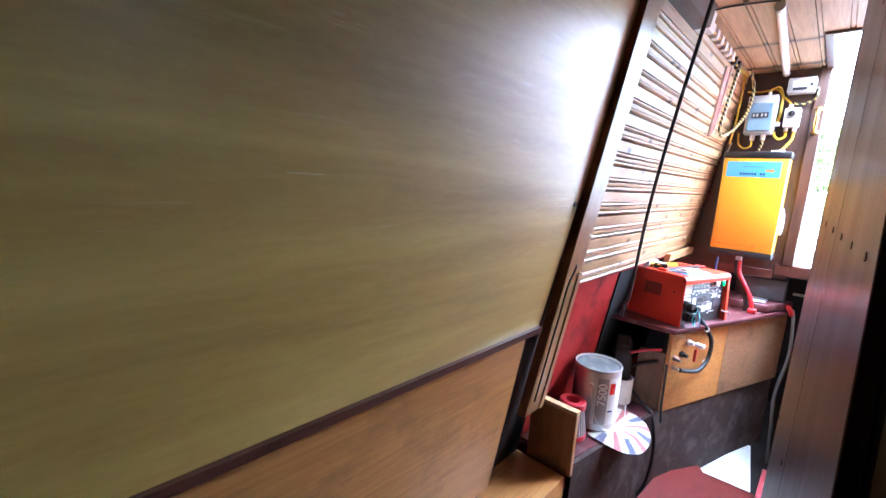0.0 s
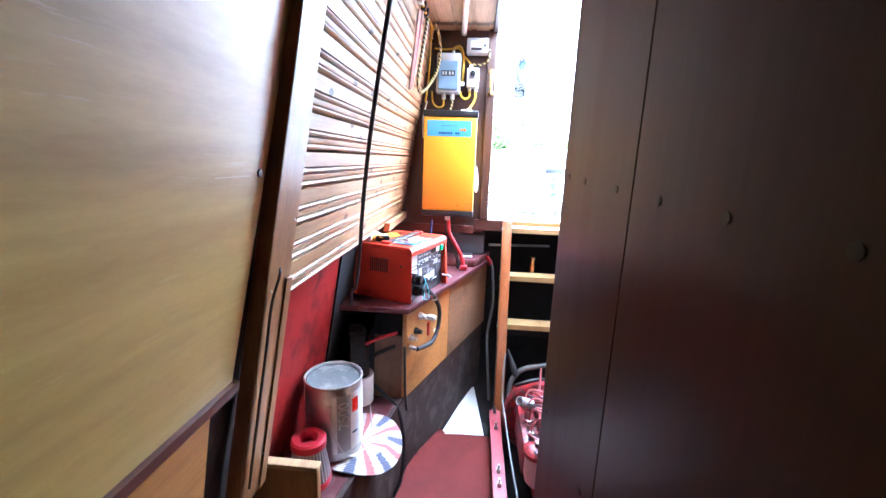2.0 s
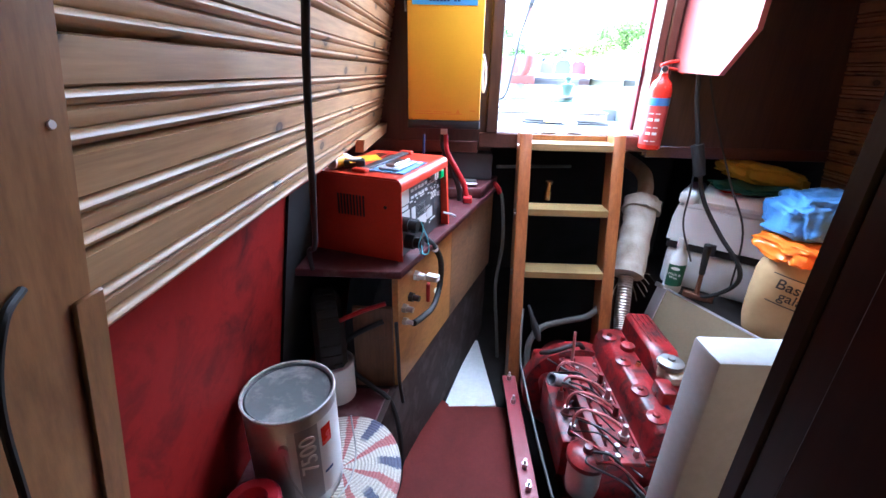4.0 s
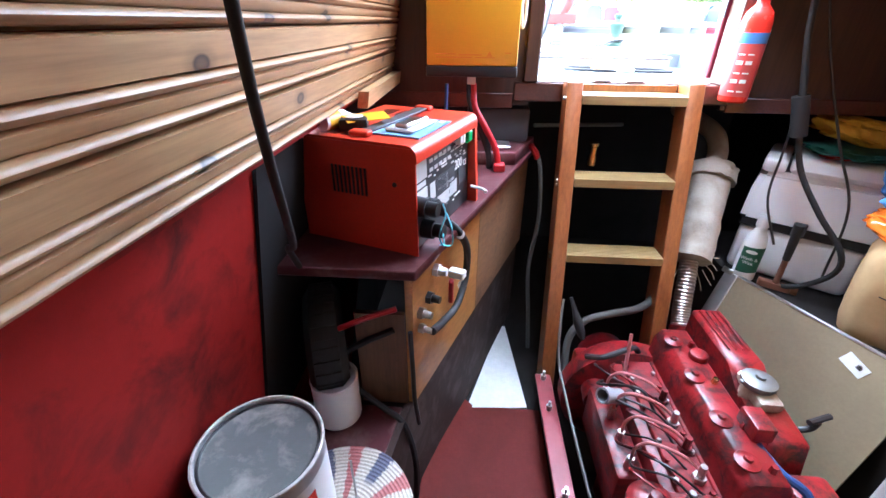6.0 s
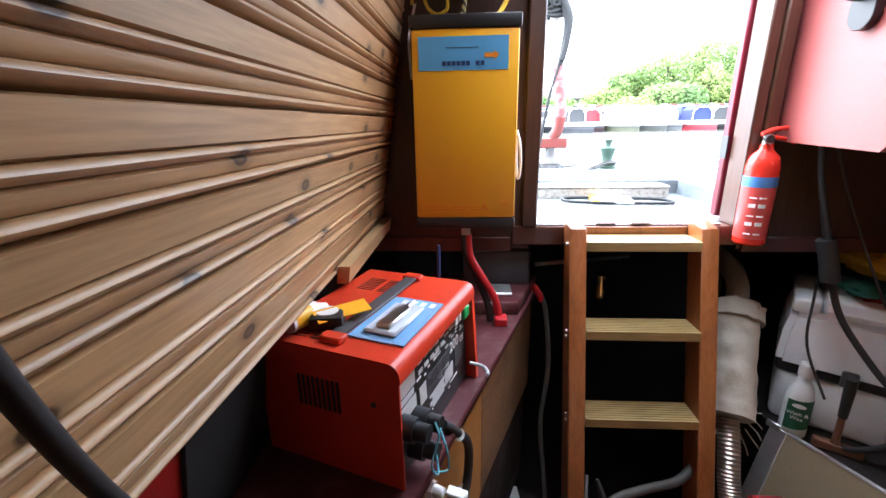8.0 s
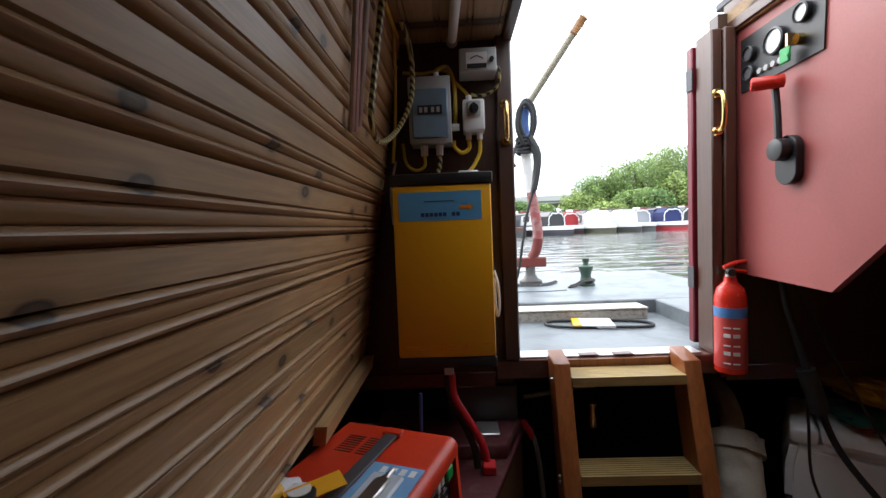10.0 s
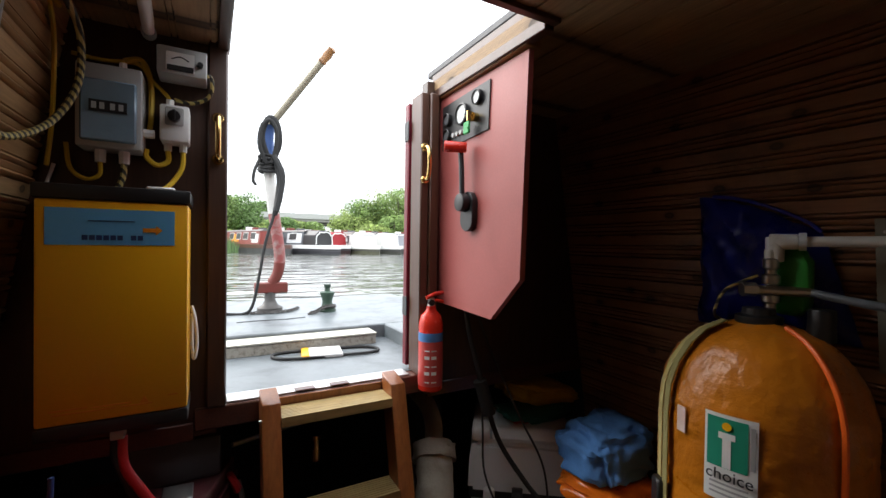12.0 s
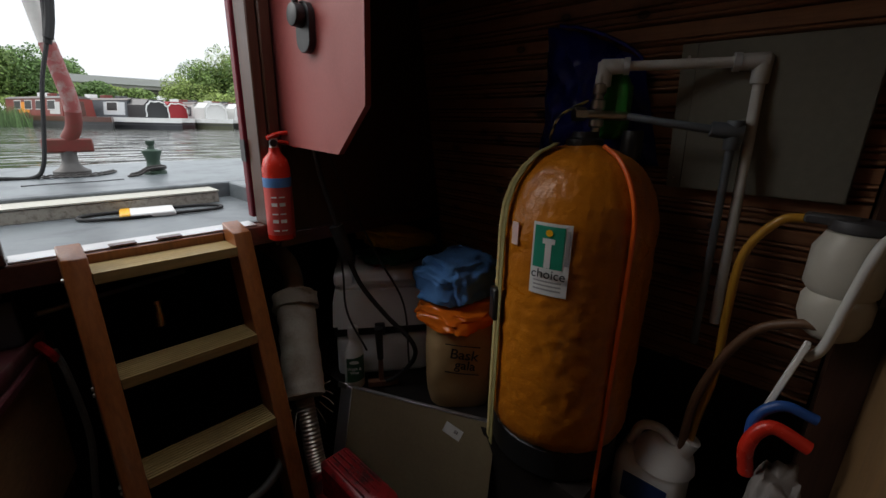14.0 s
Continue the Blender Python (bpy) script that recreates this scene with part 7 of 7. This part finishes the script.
for nm, a, b, m, lab in (("neck", 0, cut1, RUSTRED, "rusty red lower neck"), ("neck", cut1, cut2, paint("faded red", (0.30, 0.075, 0.07), 0.5, (0.38, 0.36, 0.33), 0.9, 0, 40, 0.3, 22.0), "faded red band"), ("neck", cut2, cut3, paint("chalky white", (0.72, 0.70, 0.66), 0.5, (0.45, 0.25, 0.2), 0.3), "white band"), ("neck", cut3, len(cp) - 1, plain("blue paint", (0.08, 0.16, 0.42), 0.5), "blue band")):
    part(nm, tube(cp[a:b + 1], lambda t: 0.031, 16, 1), m, til, lab)
arm0, arm1 = Vector((-0.08, 1.18, TZ + 1.05)), Vector((0.205, 0.98, 2.62))
part("arm", tube([arm0, arm0.lerp(arm1, 0.5), arm0.lerp(arm1, 0.86)], 0.020, 12, 3), paint("weathered pale arm", (0.30, 0.27, 0.20), 0.45, (0.12, 0.1, 0.07), 0.4, 0.3, 120, 0.1, 3.0), til)
part("arm_grip", moved(lathe([(0.020, 0.0), (0.026, 0.01), (0.022, 0.02), (0.026, 0.06), (0.022, 0.085), (0.027, 0.095), (0.015, 0.104)], 14), Matrix.Translation(arm0.lerp(arm1, 0.85)) @ (arm1 - arm0).to_track_quat("Z", "Y").to_matrix().to_4x4()), POST, til, "turned wooden grip")
rope = thing("black_rope", (-0.1, 1.2, TZ), "black rope knotted round the tiller and trailing on deck", "rope")
part("loop", tube([(-0.085, 1.17, TZ + 0.86), (-0.12, 1.15, TZ + 0.97), (-0.105, 1.14, TZ + 1.06), (-0.075, 1.14, TZ + 1.09), (-0.04, 1.14, TZ + 1.05), (-0.03, 1.15, TZ + 0.95), (-0.06, 1.17, TZ + 0.86)], 0.015, 9), RUBBER, rope)
part("loop", tube([(-0.10, 1.15, TZ + 0.84), (-0.135, 1.13, TZ + 0.93), (-0.125, 1.125, TZ + 1.03), (-0.085, 1.12, TZ + 1.07), (-0.05, 1.125, TZ + 1.02), (-0.05, 1.14, TZ + 0.92), (-0.07, 1.15, TZ + 0.84)], 0.012, 9), RUBBER, rope)
part("tail", tube([(-0.13, 1.16, TZ + 0.86), (-0.155, 1.14, TZ + 0.80), (-0.165, 1.14, TZ + 0.74), (-0.15, 1.14, TZ + 0.71)], 0.009, 8), RUBBER, rope)
part("tail", tube([(-0.06, 1.14, TZ + 0.88), (-0.02, 1.12, TZ + 0.78), (-0.03, 1.12, TZ + 0.66), (-0.05, 1.12, TZ + 0.57)], 0.018, 8), RUBBER, rope)
for k in range(5):
    part("turn", tube([(-0.085 + 0.045 * math.cos(a), 1.2 + 0.045 * math.sin(a), TZ + 0.80 + 0.02 * k + 0.006 * math.cos(a * 2 + k)) for a in [2 * math.pi * j / 10 for j in range(11)]], 0.0105, 8, 2), RUBBER, rope)
part("tail", tube([(-0.045, 1.15, TZ + 0.86), (-0.03, 1.13, TZ + 0.74), (-0.045, 1.13, TZ + 0.60), (-0.055, 1.13, TZ + 0.55)], lambda t: 0.02 - 0.006 * t, 8), RUBBER, rope)
part("trail", tube([(-0.055, 1.13, TZ + 0.56), (-0.10, 1.13, TZ + 0.40), (-0.13, 1.13, TZ + 0.22), (-0.16, 1.14, TZ + 0.06), (-0.20, 1.16, TZ + 0.008), (-0.30, 1.18, TZ + 0.008), (-0.45, 1.22, TZ + 0.008), (-0.7, 1.2, TZ + 0.008)], 0.008, 8), RUBBER, rope)
bo = thing("mooring_dolly", (0.235, 1.11, TZ), "small green painted mooring dolly with a chain", "mooring dolly")
part("post", lathe([(0.05, TZ), (0.05, TZ + 0.012), (0.032, TZ + 0.03), (0.028, TZ + 0.06), (0.034, TZ + 0.085), (0.042, TZ + 0.105), (0.042, TZ + 0.112), (0.016, TZ + 0.12), (0.014, TZ + 0.135), (0.020, TZ + 0.145), (0.020, TZ + 0.158), (0.001, TZ + 0.160)], 20, (0.235, 1.11, 0)), paint("worn green paint", (0.04, 0.075, 0.05), 0.5, (0.03, 0.03, 0.03), 0.5), bo)
def chain(pts, parent):
    c = curve_pts(pts, 5)
    for i in range(len(c) - 1):
        p, d = c[i], (c[i + 1] - c[i])
        if d.length < 1e-5:
            continue
        m = Matrix.Translation(p + d / 2) @ d.to_track_quat("X", "Z").to_matrix().to_4x4() @ Matrix.Rotation(math.pi / 2 * (i % 2), 4, "X")
        part("link", moved(tube([(0.017 * math.cos(t), 0.009 * math.sin(t), 0) for t in [2 * math.pi * k / 8 for k in range(9)]], 0.0035, 5, 1), m), CHAINM, parent)
chain([(0.12, 1.03, TZ + 0.006), (0.16, 1.05, TZ + 0.012), (0.20, 1.06, TZ + 0.03), (0.25, 1.06, TZ + 0.036), (0.275, 1.09, TZ + 0.03)], bo)
ch2 = thing("deck_chain", (-0.05, 1.15, TZ), "rusty chain round the tiller base", "chain")
chain([(-0.20, 1.17, TZ + 0.006), (-0.12, 1.15, TZ + 0.006), (-0.04, 1.14, TZ + 0.006), (0.03, 1.17, TZ + 0.006), (0.07, 1.22, TZ + 0.006), (0.10, 1.28, TZ + 0.006)], ch2)
setting("deck_crack", tube([(-0.25, 0.93, TZ), (-0.15, 0.94, TZ), (-0.02, 0.93, TZ), (0.08, 0.95, TZ)], 0.004, 5), BLACK, "dark seam on the deck")
lf = thing("door_leaf", (0.37, 0.1, 1.10), "dark red painted outer door leaf folded open", "door")
part("leaf", box(0.276, 0.54, 0.074, 0.106, 1.112, 2.09, 0.004), paint("dark red gloss", (0.17, 0.008, 0.02), 0.3, (0.1, 0.02, 0.02), 0.2), lf)
for z in (1.30, 1.95):
    part("hinge", box(0.272, 0.2758, 0.066, 0.10, z, z + 0.07), DGREY, lf)

solo("pen", cyl((-0.62, -0.35, 0.8386), (-0.615, -0.34, 1.13), 0.006, 0.005, 8), DARKBLUE, "thin dark blue rod standing behind the charger", "rod")
solo("grey_case", box(-0.56, -0.33, 0.02, 0.12, 0.8825, 1.005, 0.012, 2), DGREY, "dark grey plastic case below the inverter", "case")
solo("post_wire", tube([(left_x(1.196) + 0.024, -1.63, 1.20), (left_x(1.18) + 0.036, -1.656, 1.19), (left_x(1.13) + 0.03, -1.666, 1.133), (left_x(1.03) + 0.03, -1.668, 1.033), (left_x(0.9) + 0.029, -1.672, 0.90), (left_x(0.7) + 0.029, -1.676, 0.70)], 0.003, 8), RUBBER, "black wire clipped along the door post", "cable")
solo("steel_rod", cyl((-0.30, 0.10, 0.93), (0.10, 0.30, 0.90), 0.008, 0.008, 8), STEEL, "thin steel rod below the deck behind the steps", "rod")
solo("brass_fitting", lathe([(0.02, 0.72), (0.02, 0.76), (0.014, 0.77), (0.014, 0.80), (0.022, 0.805), (0.022, 0.82)], 14, (0.0, 0.30, 0)), BRASS, "dull brass pipe fitting behind the steps", "fitting")



# ---- across the basin: bank, moored boats, trees, bridge ----
GRASS = paint("bank grass", (0.06, 0.10, 0.03), 0.9, (0.09, 0.08, 0.04), 0.5, 0, 3.0, 0.6, 0.5)
setting("ground", box(-500, 500, 50.0, 1200, 0.3, 0.95), GRASS, "grassy far bank")


ROOFP = paint("dull boat roof", (0.13, 0.12, 0.11), 0.6, (0.25, 0.10, 0.07), 0.5, 0, 8, 0.1, 1.2)


def boat(bx, by, ang, length, hull_c, cabin_c, label, cratch=None, bands=(), win=3):
    """A narrowboat with its bow at (bx, by), turned so that it lies back to the left by ang degrees."""
    bx, by = -0.3 + (bx + 0.3) * 0.81, by * 0.81
    m = Matrix.Translation((bx, by, 0.62)) @ Matrix.Rotation(radians(ang), 4, "Z")
    b = thing("narrowboat", (bx, by, 0.62), label, "boat", "moored narrowboats")
    m = m @ Matrix.Diagonal((1, 1, 1.2, 1))
    put = lambda bm: moved(bm, m)
    hm_ = paint("boat hull " + str(len(bpy.data.materials)), hull_c, 0.4, tuple(k * 0.4 for k in hull_c), 0.4, 0, 8, 0.1, 1.5)
    cm_ = paint("boat cabin " + str(len(bpy.data.materials)), cabin_c, 0.35, tuple(k * 0.5 for k in cabin_c), 0.3, 0, 8, 0.1, 1.5)
    plan = [(0, 0), (0.45, 0.7), (0.85, 2.0), (1.02, 3.4), (1.02, length), (-1.02, length), (-1.02, 3.4), (-0.85, 2.0), (-0.45, 0.7)]
    hl_ = part("hull", put(prism(plan, "z", -0.05, 0.36)), hm_, b)
    part("gunwale", put(prism([(x * 1.03, y - 0.03) for x, y in plan], "z", 0.361, 0.60)), WHITE if cratch else TRIM, b, "painted gunwale strip")
    part("rubbing_strake", put(prism([(x * 1.02, y - 0.02) for x, y in plan], "z", 0.22, 0.27)), DGREY, b)
    c0 = 3.6
    cabp = [(-0.88, 0.601), (0.88, 0.601), (0.74, 1.48), (0.4, 1.56), (-0.4, 1.56), (-0.74, 1.48)]
    cb = part("cabin", put(prism(cabp, "y", c0, length - 1.2)), cm_, b)
    part("roof", put(prism([(-0.80, 1.485), (0.80, 1.485), (0.45, 1.60), (-0.45, 1.60)], "y", c0 - 0.05, length - 1.1)), ROOFP, b)
    for s in (-1, 1):
        for k in range(win):
            y = c0 + 0.9 + k * (length - 6.5) / max(1, win)
            pl_ = prism([(s * 0.845, 0.95), (s * 0.765, 1.36), (s * 0.79, 1.36), (s * 0.87, 0.95)], "y", y, y + 0.95)
            wn_ = part("window", put(pl_), BLACK, cb)
            part("window_frame", put(prism([(s * 0.84, 0.91), (s * 0.76, 1.40), (s * 0.779, 1.40), (s * 0.862, 0.91)], "y", y - 0.05, y + 1.0)), LABEL_W, wn_)
        for y0, y1, z0, z1, mt in bands:
            part("side_band", put(prism([(s * (0.878 - 0.159 * (z0 - 0.6)), z0), (s * (0.878 - 0.159 * (z1 - 0.6)), z1), (s * (0.90 - 0.159 * (z1 - 0.6)), z1), (s * (0.90 - 0.159 * (z0 - 0.6)), z0)], "y", c0 + y0, c0 + y1)), mt, cb)
    if cratch:
        cr = part("cratch_cover", put(prism([(-0.86, 0.601), (0.86, 0.601), (0.80, 1.25), (0.45, 1.55), (-0.45, 1.55), (-0.80, 1.25)], "y", 2.0, c0 - 0.06)), cratch, b)
        edge = []
        for k in range(25):
            t = k / 24
            base = [(-0.80, 0.66), (-0.76, 1.2), (-0.42, 1.47), (0.42, 1.47), (0.76, 1.2), (0.80, 0.66)]
            s = t * 5
            i = min(4, int(s))
            f = s - i
            x = base[i][0] + (base[i + 1][0] - base[i][0]) * f
            z = base[i][1] + (base[i + 1][1] - base[i][1]) * f
            w = 0.06 * abs(math.sin(s * math.pi * 1.5))
            edge.append((x * (1 - w), 1.97, z - w * 0.8))
        part("scalloped_edging", put(tube(edge, 0.04, 6, 2)), LABEL_W, cr, "white scalloped edging")
    else:
        part("front_bulkhead", put(box(-0.80, 0.80, c0 - 0.05, c0 - 0.001, 0.601, 1.45)), cm_, b)
        part("front_door", put(box(-0.32, 0.32, c0 - 0.075, c0 - 0.051, 0.62, 1.35, 0.01)), TRIM, b)
    for k, y in enumerate((c0 + 1.2, c0 + 2.8, c0 + 4.5)):
        part("roof_box", put(box(-0.25 + 0.1 * k, 0.2 + 0.1 * k, y, y + 0.6, 1.601, 1.72 + 0.05 * k, 0.02)), (DGREY, RUSTRED, WHITE)[k % 3], b)
    return b


WHB = plain("white boat paint", (0.55, 0.55, 0.53), 0.4)
boat(5.9, 38.0, 16, 13.0, (0.05, 0.05, 0.05), (0.22, 0.035, 0.025), "red and cream narrowboat moored on the far side", None, ((0.3, 1.6, 0.7, 1.3, bpy.data.materials["white boat paint"]), (4.5, 6.2, 0.75, 1.3, ORANGE)), 4)
boat(10.2, 37.0, 24, 14.0, (0.03, 0.03, 0.035), (0.09, 0.10, 0.11), "grey narrowboat with a black scalloped bow cover", BLACK, ((0.2, 2.2, 0.72, 1.38, GREY_PL), (3.6, 4.8, 0.72, 1.38, DGREY)), 3)
boat(12.3, 41.0, 14, 12.0, (0.04, 0.02, 0.02), (0.30, 0.015, 0.02), "dark red narrowboat with a covered bow", plain("red canvas", (0.28, 0.015, 0.02), 0.7), (), 2)
boat(14.6, 38.5, 10, 13.0, (0.10, 0.10, 0.06), (0.55, 0.54, 0.52), "white narrowboat with painted panels", WHB, ((0.3, 1.8, 0.75, 1.3, DGREY), (0.5, 1.6, 0.85, 1.2, LABEL_W)), 2)
boat(17.2, 39.0, 6, 13.0, (0.06, 0.06, 0.05), (0.5, 0.5, 0.5), "white narrowboat with a pale bow cover", WHB, (), 3)
boat(19.3, 40.5, 8, 13.0, (0.12, 0.12, 0.12), (0.45, 0.20, 0.18), "faded pink and grey narrowboat", plain("grey canvas", (0.25, 0.26, 0.28), 0.8), (), 3)
boat(21.9, 39.5, 4, 13.0, (0.40, 0.03, 0.04), (0.02, 0.04, 0.14), "navy blue narrowboat with a red hull", plain("navy canvas", (0.012, 0.02, 0.09), 0.8), (), 2)
boat(24.2, 40.5, 0, 13.0, (0.02, 0.02, 0.02), (0.03, 0.03, 0.03), "black narrowboat beside the blue one", BLACK, (), 2)
boat(26.6, 41.0, -4, 13.0, (0.03, 0.06, 0.05), (0.5, 0.5, 0.46), "cream narrowboat at the end of the row", None, (), 3)

LEAF = {}


def leaf_mat(name, c):
    m, n, l, b = nodes(name, 0.75)
    g = n.new("ShaderNodeNewGeometry")
    l.new(ramp(n, l, g.outputs["Random Per Island"], [(0.0, tuple(k * 0.55 for k in c)), (0.6, c), (1.0, tuple(min(1, k * 1.7) for k in c))]), b.inputs["Base Color"])
    b.inputs["Subsurface Weight"].default_value = 0.0
    return m


LEAVES = [leaf_mat("willow leaves", (0.22, 0.29, 0.07)), leaf_mat("ash leaves", (0.15, 0.23, 0.055)), leaf_mat("dark leaves", (0.10, 0.175, 0.045))]
BARK = paint("bark", (0.10, 0.08, 0.06), 0.9, (0.05, 0.04, 0.03), 0.5, 0, 20, 0.8)


def tree(x, y, z0, h, w, seed, mat, n=1500, leaf=0.34):
    rnd = random.Random(seed)
    t = thing("tree", (x, y, z0), ("leafy green tree with a spreading uneven crown on the far bank", "dense dark green tree on the far bank", "pale green bushy tree on the far bank")[seed % 3], "tree", "trees on the far bank")
    part("trunk", tube([(x, y, z0 - 0.2), (x + 0.1 * w * (rnd.random() - 0.5), y, z0 + h * 0.3), (x + 0.15 * w * (rnd.random() - 0.5), y, z0 + h * 0.75)], lambda s: 0.05 * w * (1 - 0.8 * s) + 0.03, 8, 4), BARK, t)
    lumps = [(x, y, z0 + h * 0.55, w * 0.5, h * 0.34)]
    for k in range(9):
        a = rnd.random() * 6.283
        r = w * (0.22 + 0.25 * rnd.random())
        lumps.append((x + r * math.cos(a), y + r * math.sin(a), z0 + h * (0.25 + 0.58 * rnd.random()), w * (0.16 + 0.12 * rnd.random()), h * (0.12 + 0.1 * rnd.random())))
    for k in range(4):
        q = lumps[1 + k]
        part("limb", tube([(x, y, z0 + h * 0.3), ((x + q[0]) / 2, (y + q[1]) / 2, (z0 + h * 0.35 + q[2]) / 2), q[:3]], lambda s: 0.02 * w * (1 - 0.7 * s) + 0.02, 6, 3), BARK, t)
    vs, fs = [], []
    wts = [l[3] * l[3] * l[4] for l in lumps]
    for k in range(n):
        q = rnd.choices(lumps, wts)[0]
        d = Vector((rnd.gauss(0, 1), rnd.gauss(0, 1), rnd.gauss(0, 1))).normalized()
        rr = (0.55 + 0.55 * rnd.random() ** 0.6)
        c = Vector((q[0] + d.x * q[3] * rr, q[1] + d.y * q[3] * rr, max(z0 + 0.1, q[2] + d.z * q[4] * rr)))
        u = Vector((rnd.gauss(0, 1), rnd.gauss(0, 1), rnd.gauss(0, 1))).normalized()
        v = u.orthogonal().normalized()
        s = leaf * (0.5 + rnd.random())
        i = len(vs)
        vs += [c + u * s * 0.5, c + v * s * 0.32, c - u * s * 0.5, c - v * s * 0.32]
        fs.append((i, i + 1, i + 2, i + 3))
    me = bpy.data.meshes.new("crown")
    me.from_pydata([v - Vector((x, y, z0)) for v in vs], [], fs)
    me.materials.append(mat)
    ob = new("crown", me)
    ob.parent = t


random.seed(9)
spots = []
for k in range(12):
    f = k / 11
    spots.append((18.0 + 20 * f + random.uniform(-0.6, 0.6), 60 + random.uniform(-3, 4), 4.2 + 6.5 * f ** 0.8 + random.uniform(-0.6, 0.9), 4.5 + random.uniform(0, 1.5)))
for k in range(8):
    spots.append((19.5 + 3.0 * k, 55 + random.uniform(-1, 1), 3.0 + 0.5 * k + random.uniform(-0.4, 0.5), 4.2))
for k in range(7):
    spots.append((-9.5 + 2.0 * k + random.uniform(-0.4, 0.4), 56 + random.uniform(-2, 3), 8.4 - 0.55 * k + random.uniform(-0.6, 0.7), 4.4))
for k in range(5):
    spots.append((4.5 + 1.9 * k, 60 + random.uniform(-2, 2), 2.9 + random.uniform(-0.5, 0.4), 3.0))
spots.append((11.8, 118, 9.0, 7.0))
for k, (x, y, h, w) in enumerate(spots):
    tree(x, y, 0.95, h * 1.38, w * 1.15, k, LEAVES[k % 3], 6500 if h > 5 else 4200, 0.27 if y < 100 else 0.6)
# low bushes joined along the bank
rnd = random.Random(3)
vs, fs = [], []
for k in range(16000):
    x = rnd.uniform(-16, 42)
    hgt = 1.6 + 0.8 * noise.noise(Vector((x * 0.35, 0, 0)))
    c = Vector((x, 51.5 + rnd.uniform(-0.8, 2.5), 0.9 + hgt * rnd.random()))
    u = Vector((rnd.gauss(0, 1), rnd.gauss(0, 1), rnd.gauss(0, 1))).normalized()
    v = u.orthogonal()
    s = 0.13 + 0.17 * rnd.random()
    i = len(vs)
    vs += [c + u * s * 0.5, c + v * s * 0.35, c - u * s * 0.5, c - v * s * 0.35]
    fs.append((i, i + 1, i + 2, i + 3))
me = bpy.data.meshes.new("bushes")
me.from_pydata(vs, [], fs)
me.materials.append(LEAVES[0])
tagged(new("bushes", me), "low green bushes along the far bank", "bushes", "", "stuff")
vs, fs = [], []
for k in range(2600):
    x = rnd.uniform(-8, 1.6)
    y = rnd.uniform(36, 44)
    h = rnd.uniform(0.7, 1.5)
    dx, w = rnd.uniform(-0.25, 0.25), 0.03
    i = len(vs)
    vs += [(x - w, y, 0.6), (x + w, y, 0.6), (x + dx, y + 0.05, 0.6 + h)]
    fs.append((i, i + 1, i + 2))
me = bpy.data.meshes.new("reeds")
me.from_pydata(vs, [], fs)
me.materials.append(leaf_mat("reed blades", (0.10, 0.17, 0.06)))
tagged(new("reeds", me), "pale green reeds at the water's edge", "reeds", "", "stuff")
CONC = paint("weathered concrete", (0.30, 0.29, 0.27), 0.85, (0.14, 0.13, 0.12), 0.5, 0, 10, 0.3, 0.4)
bg = thing("road_bridge", (20, 95, 0.95), "low grey concrete road bridge beyond the trees", "bridge")
part("deck", box(5, 46, 92, 100, 6.0, 7.0), CONC, bg)
part("parapet", box(5, 46, 91.7, 92.0, 6.6, 7.75), plain("pale parapet", (0.42, 0.42, 0.41), 0.7), bg)
part("beam", box(5, 46, 92.6, 99.4, 5.3, 5.99), paint("dark bridge beam", (0.11, 0.10, 0.09), 0.85, (0.05, 0.05, 0.045), 0.5, 0, 10, 0.3, 0.4), bg)
for x in (9, 25, 41):
    part("pier", box(x, x + 1.2, 94, 98, 0.95, 5.29), CONC, bg)
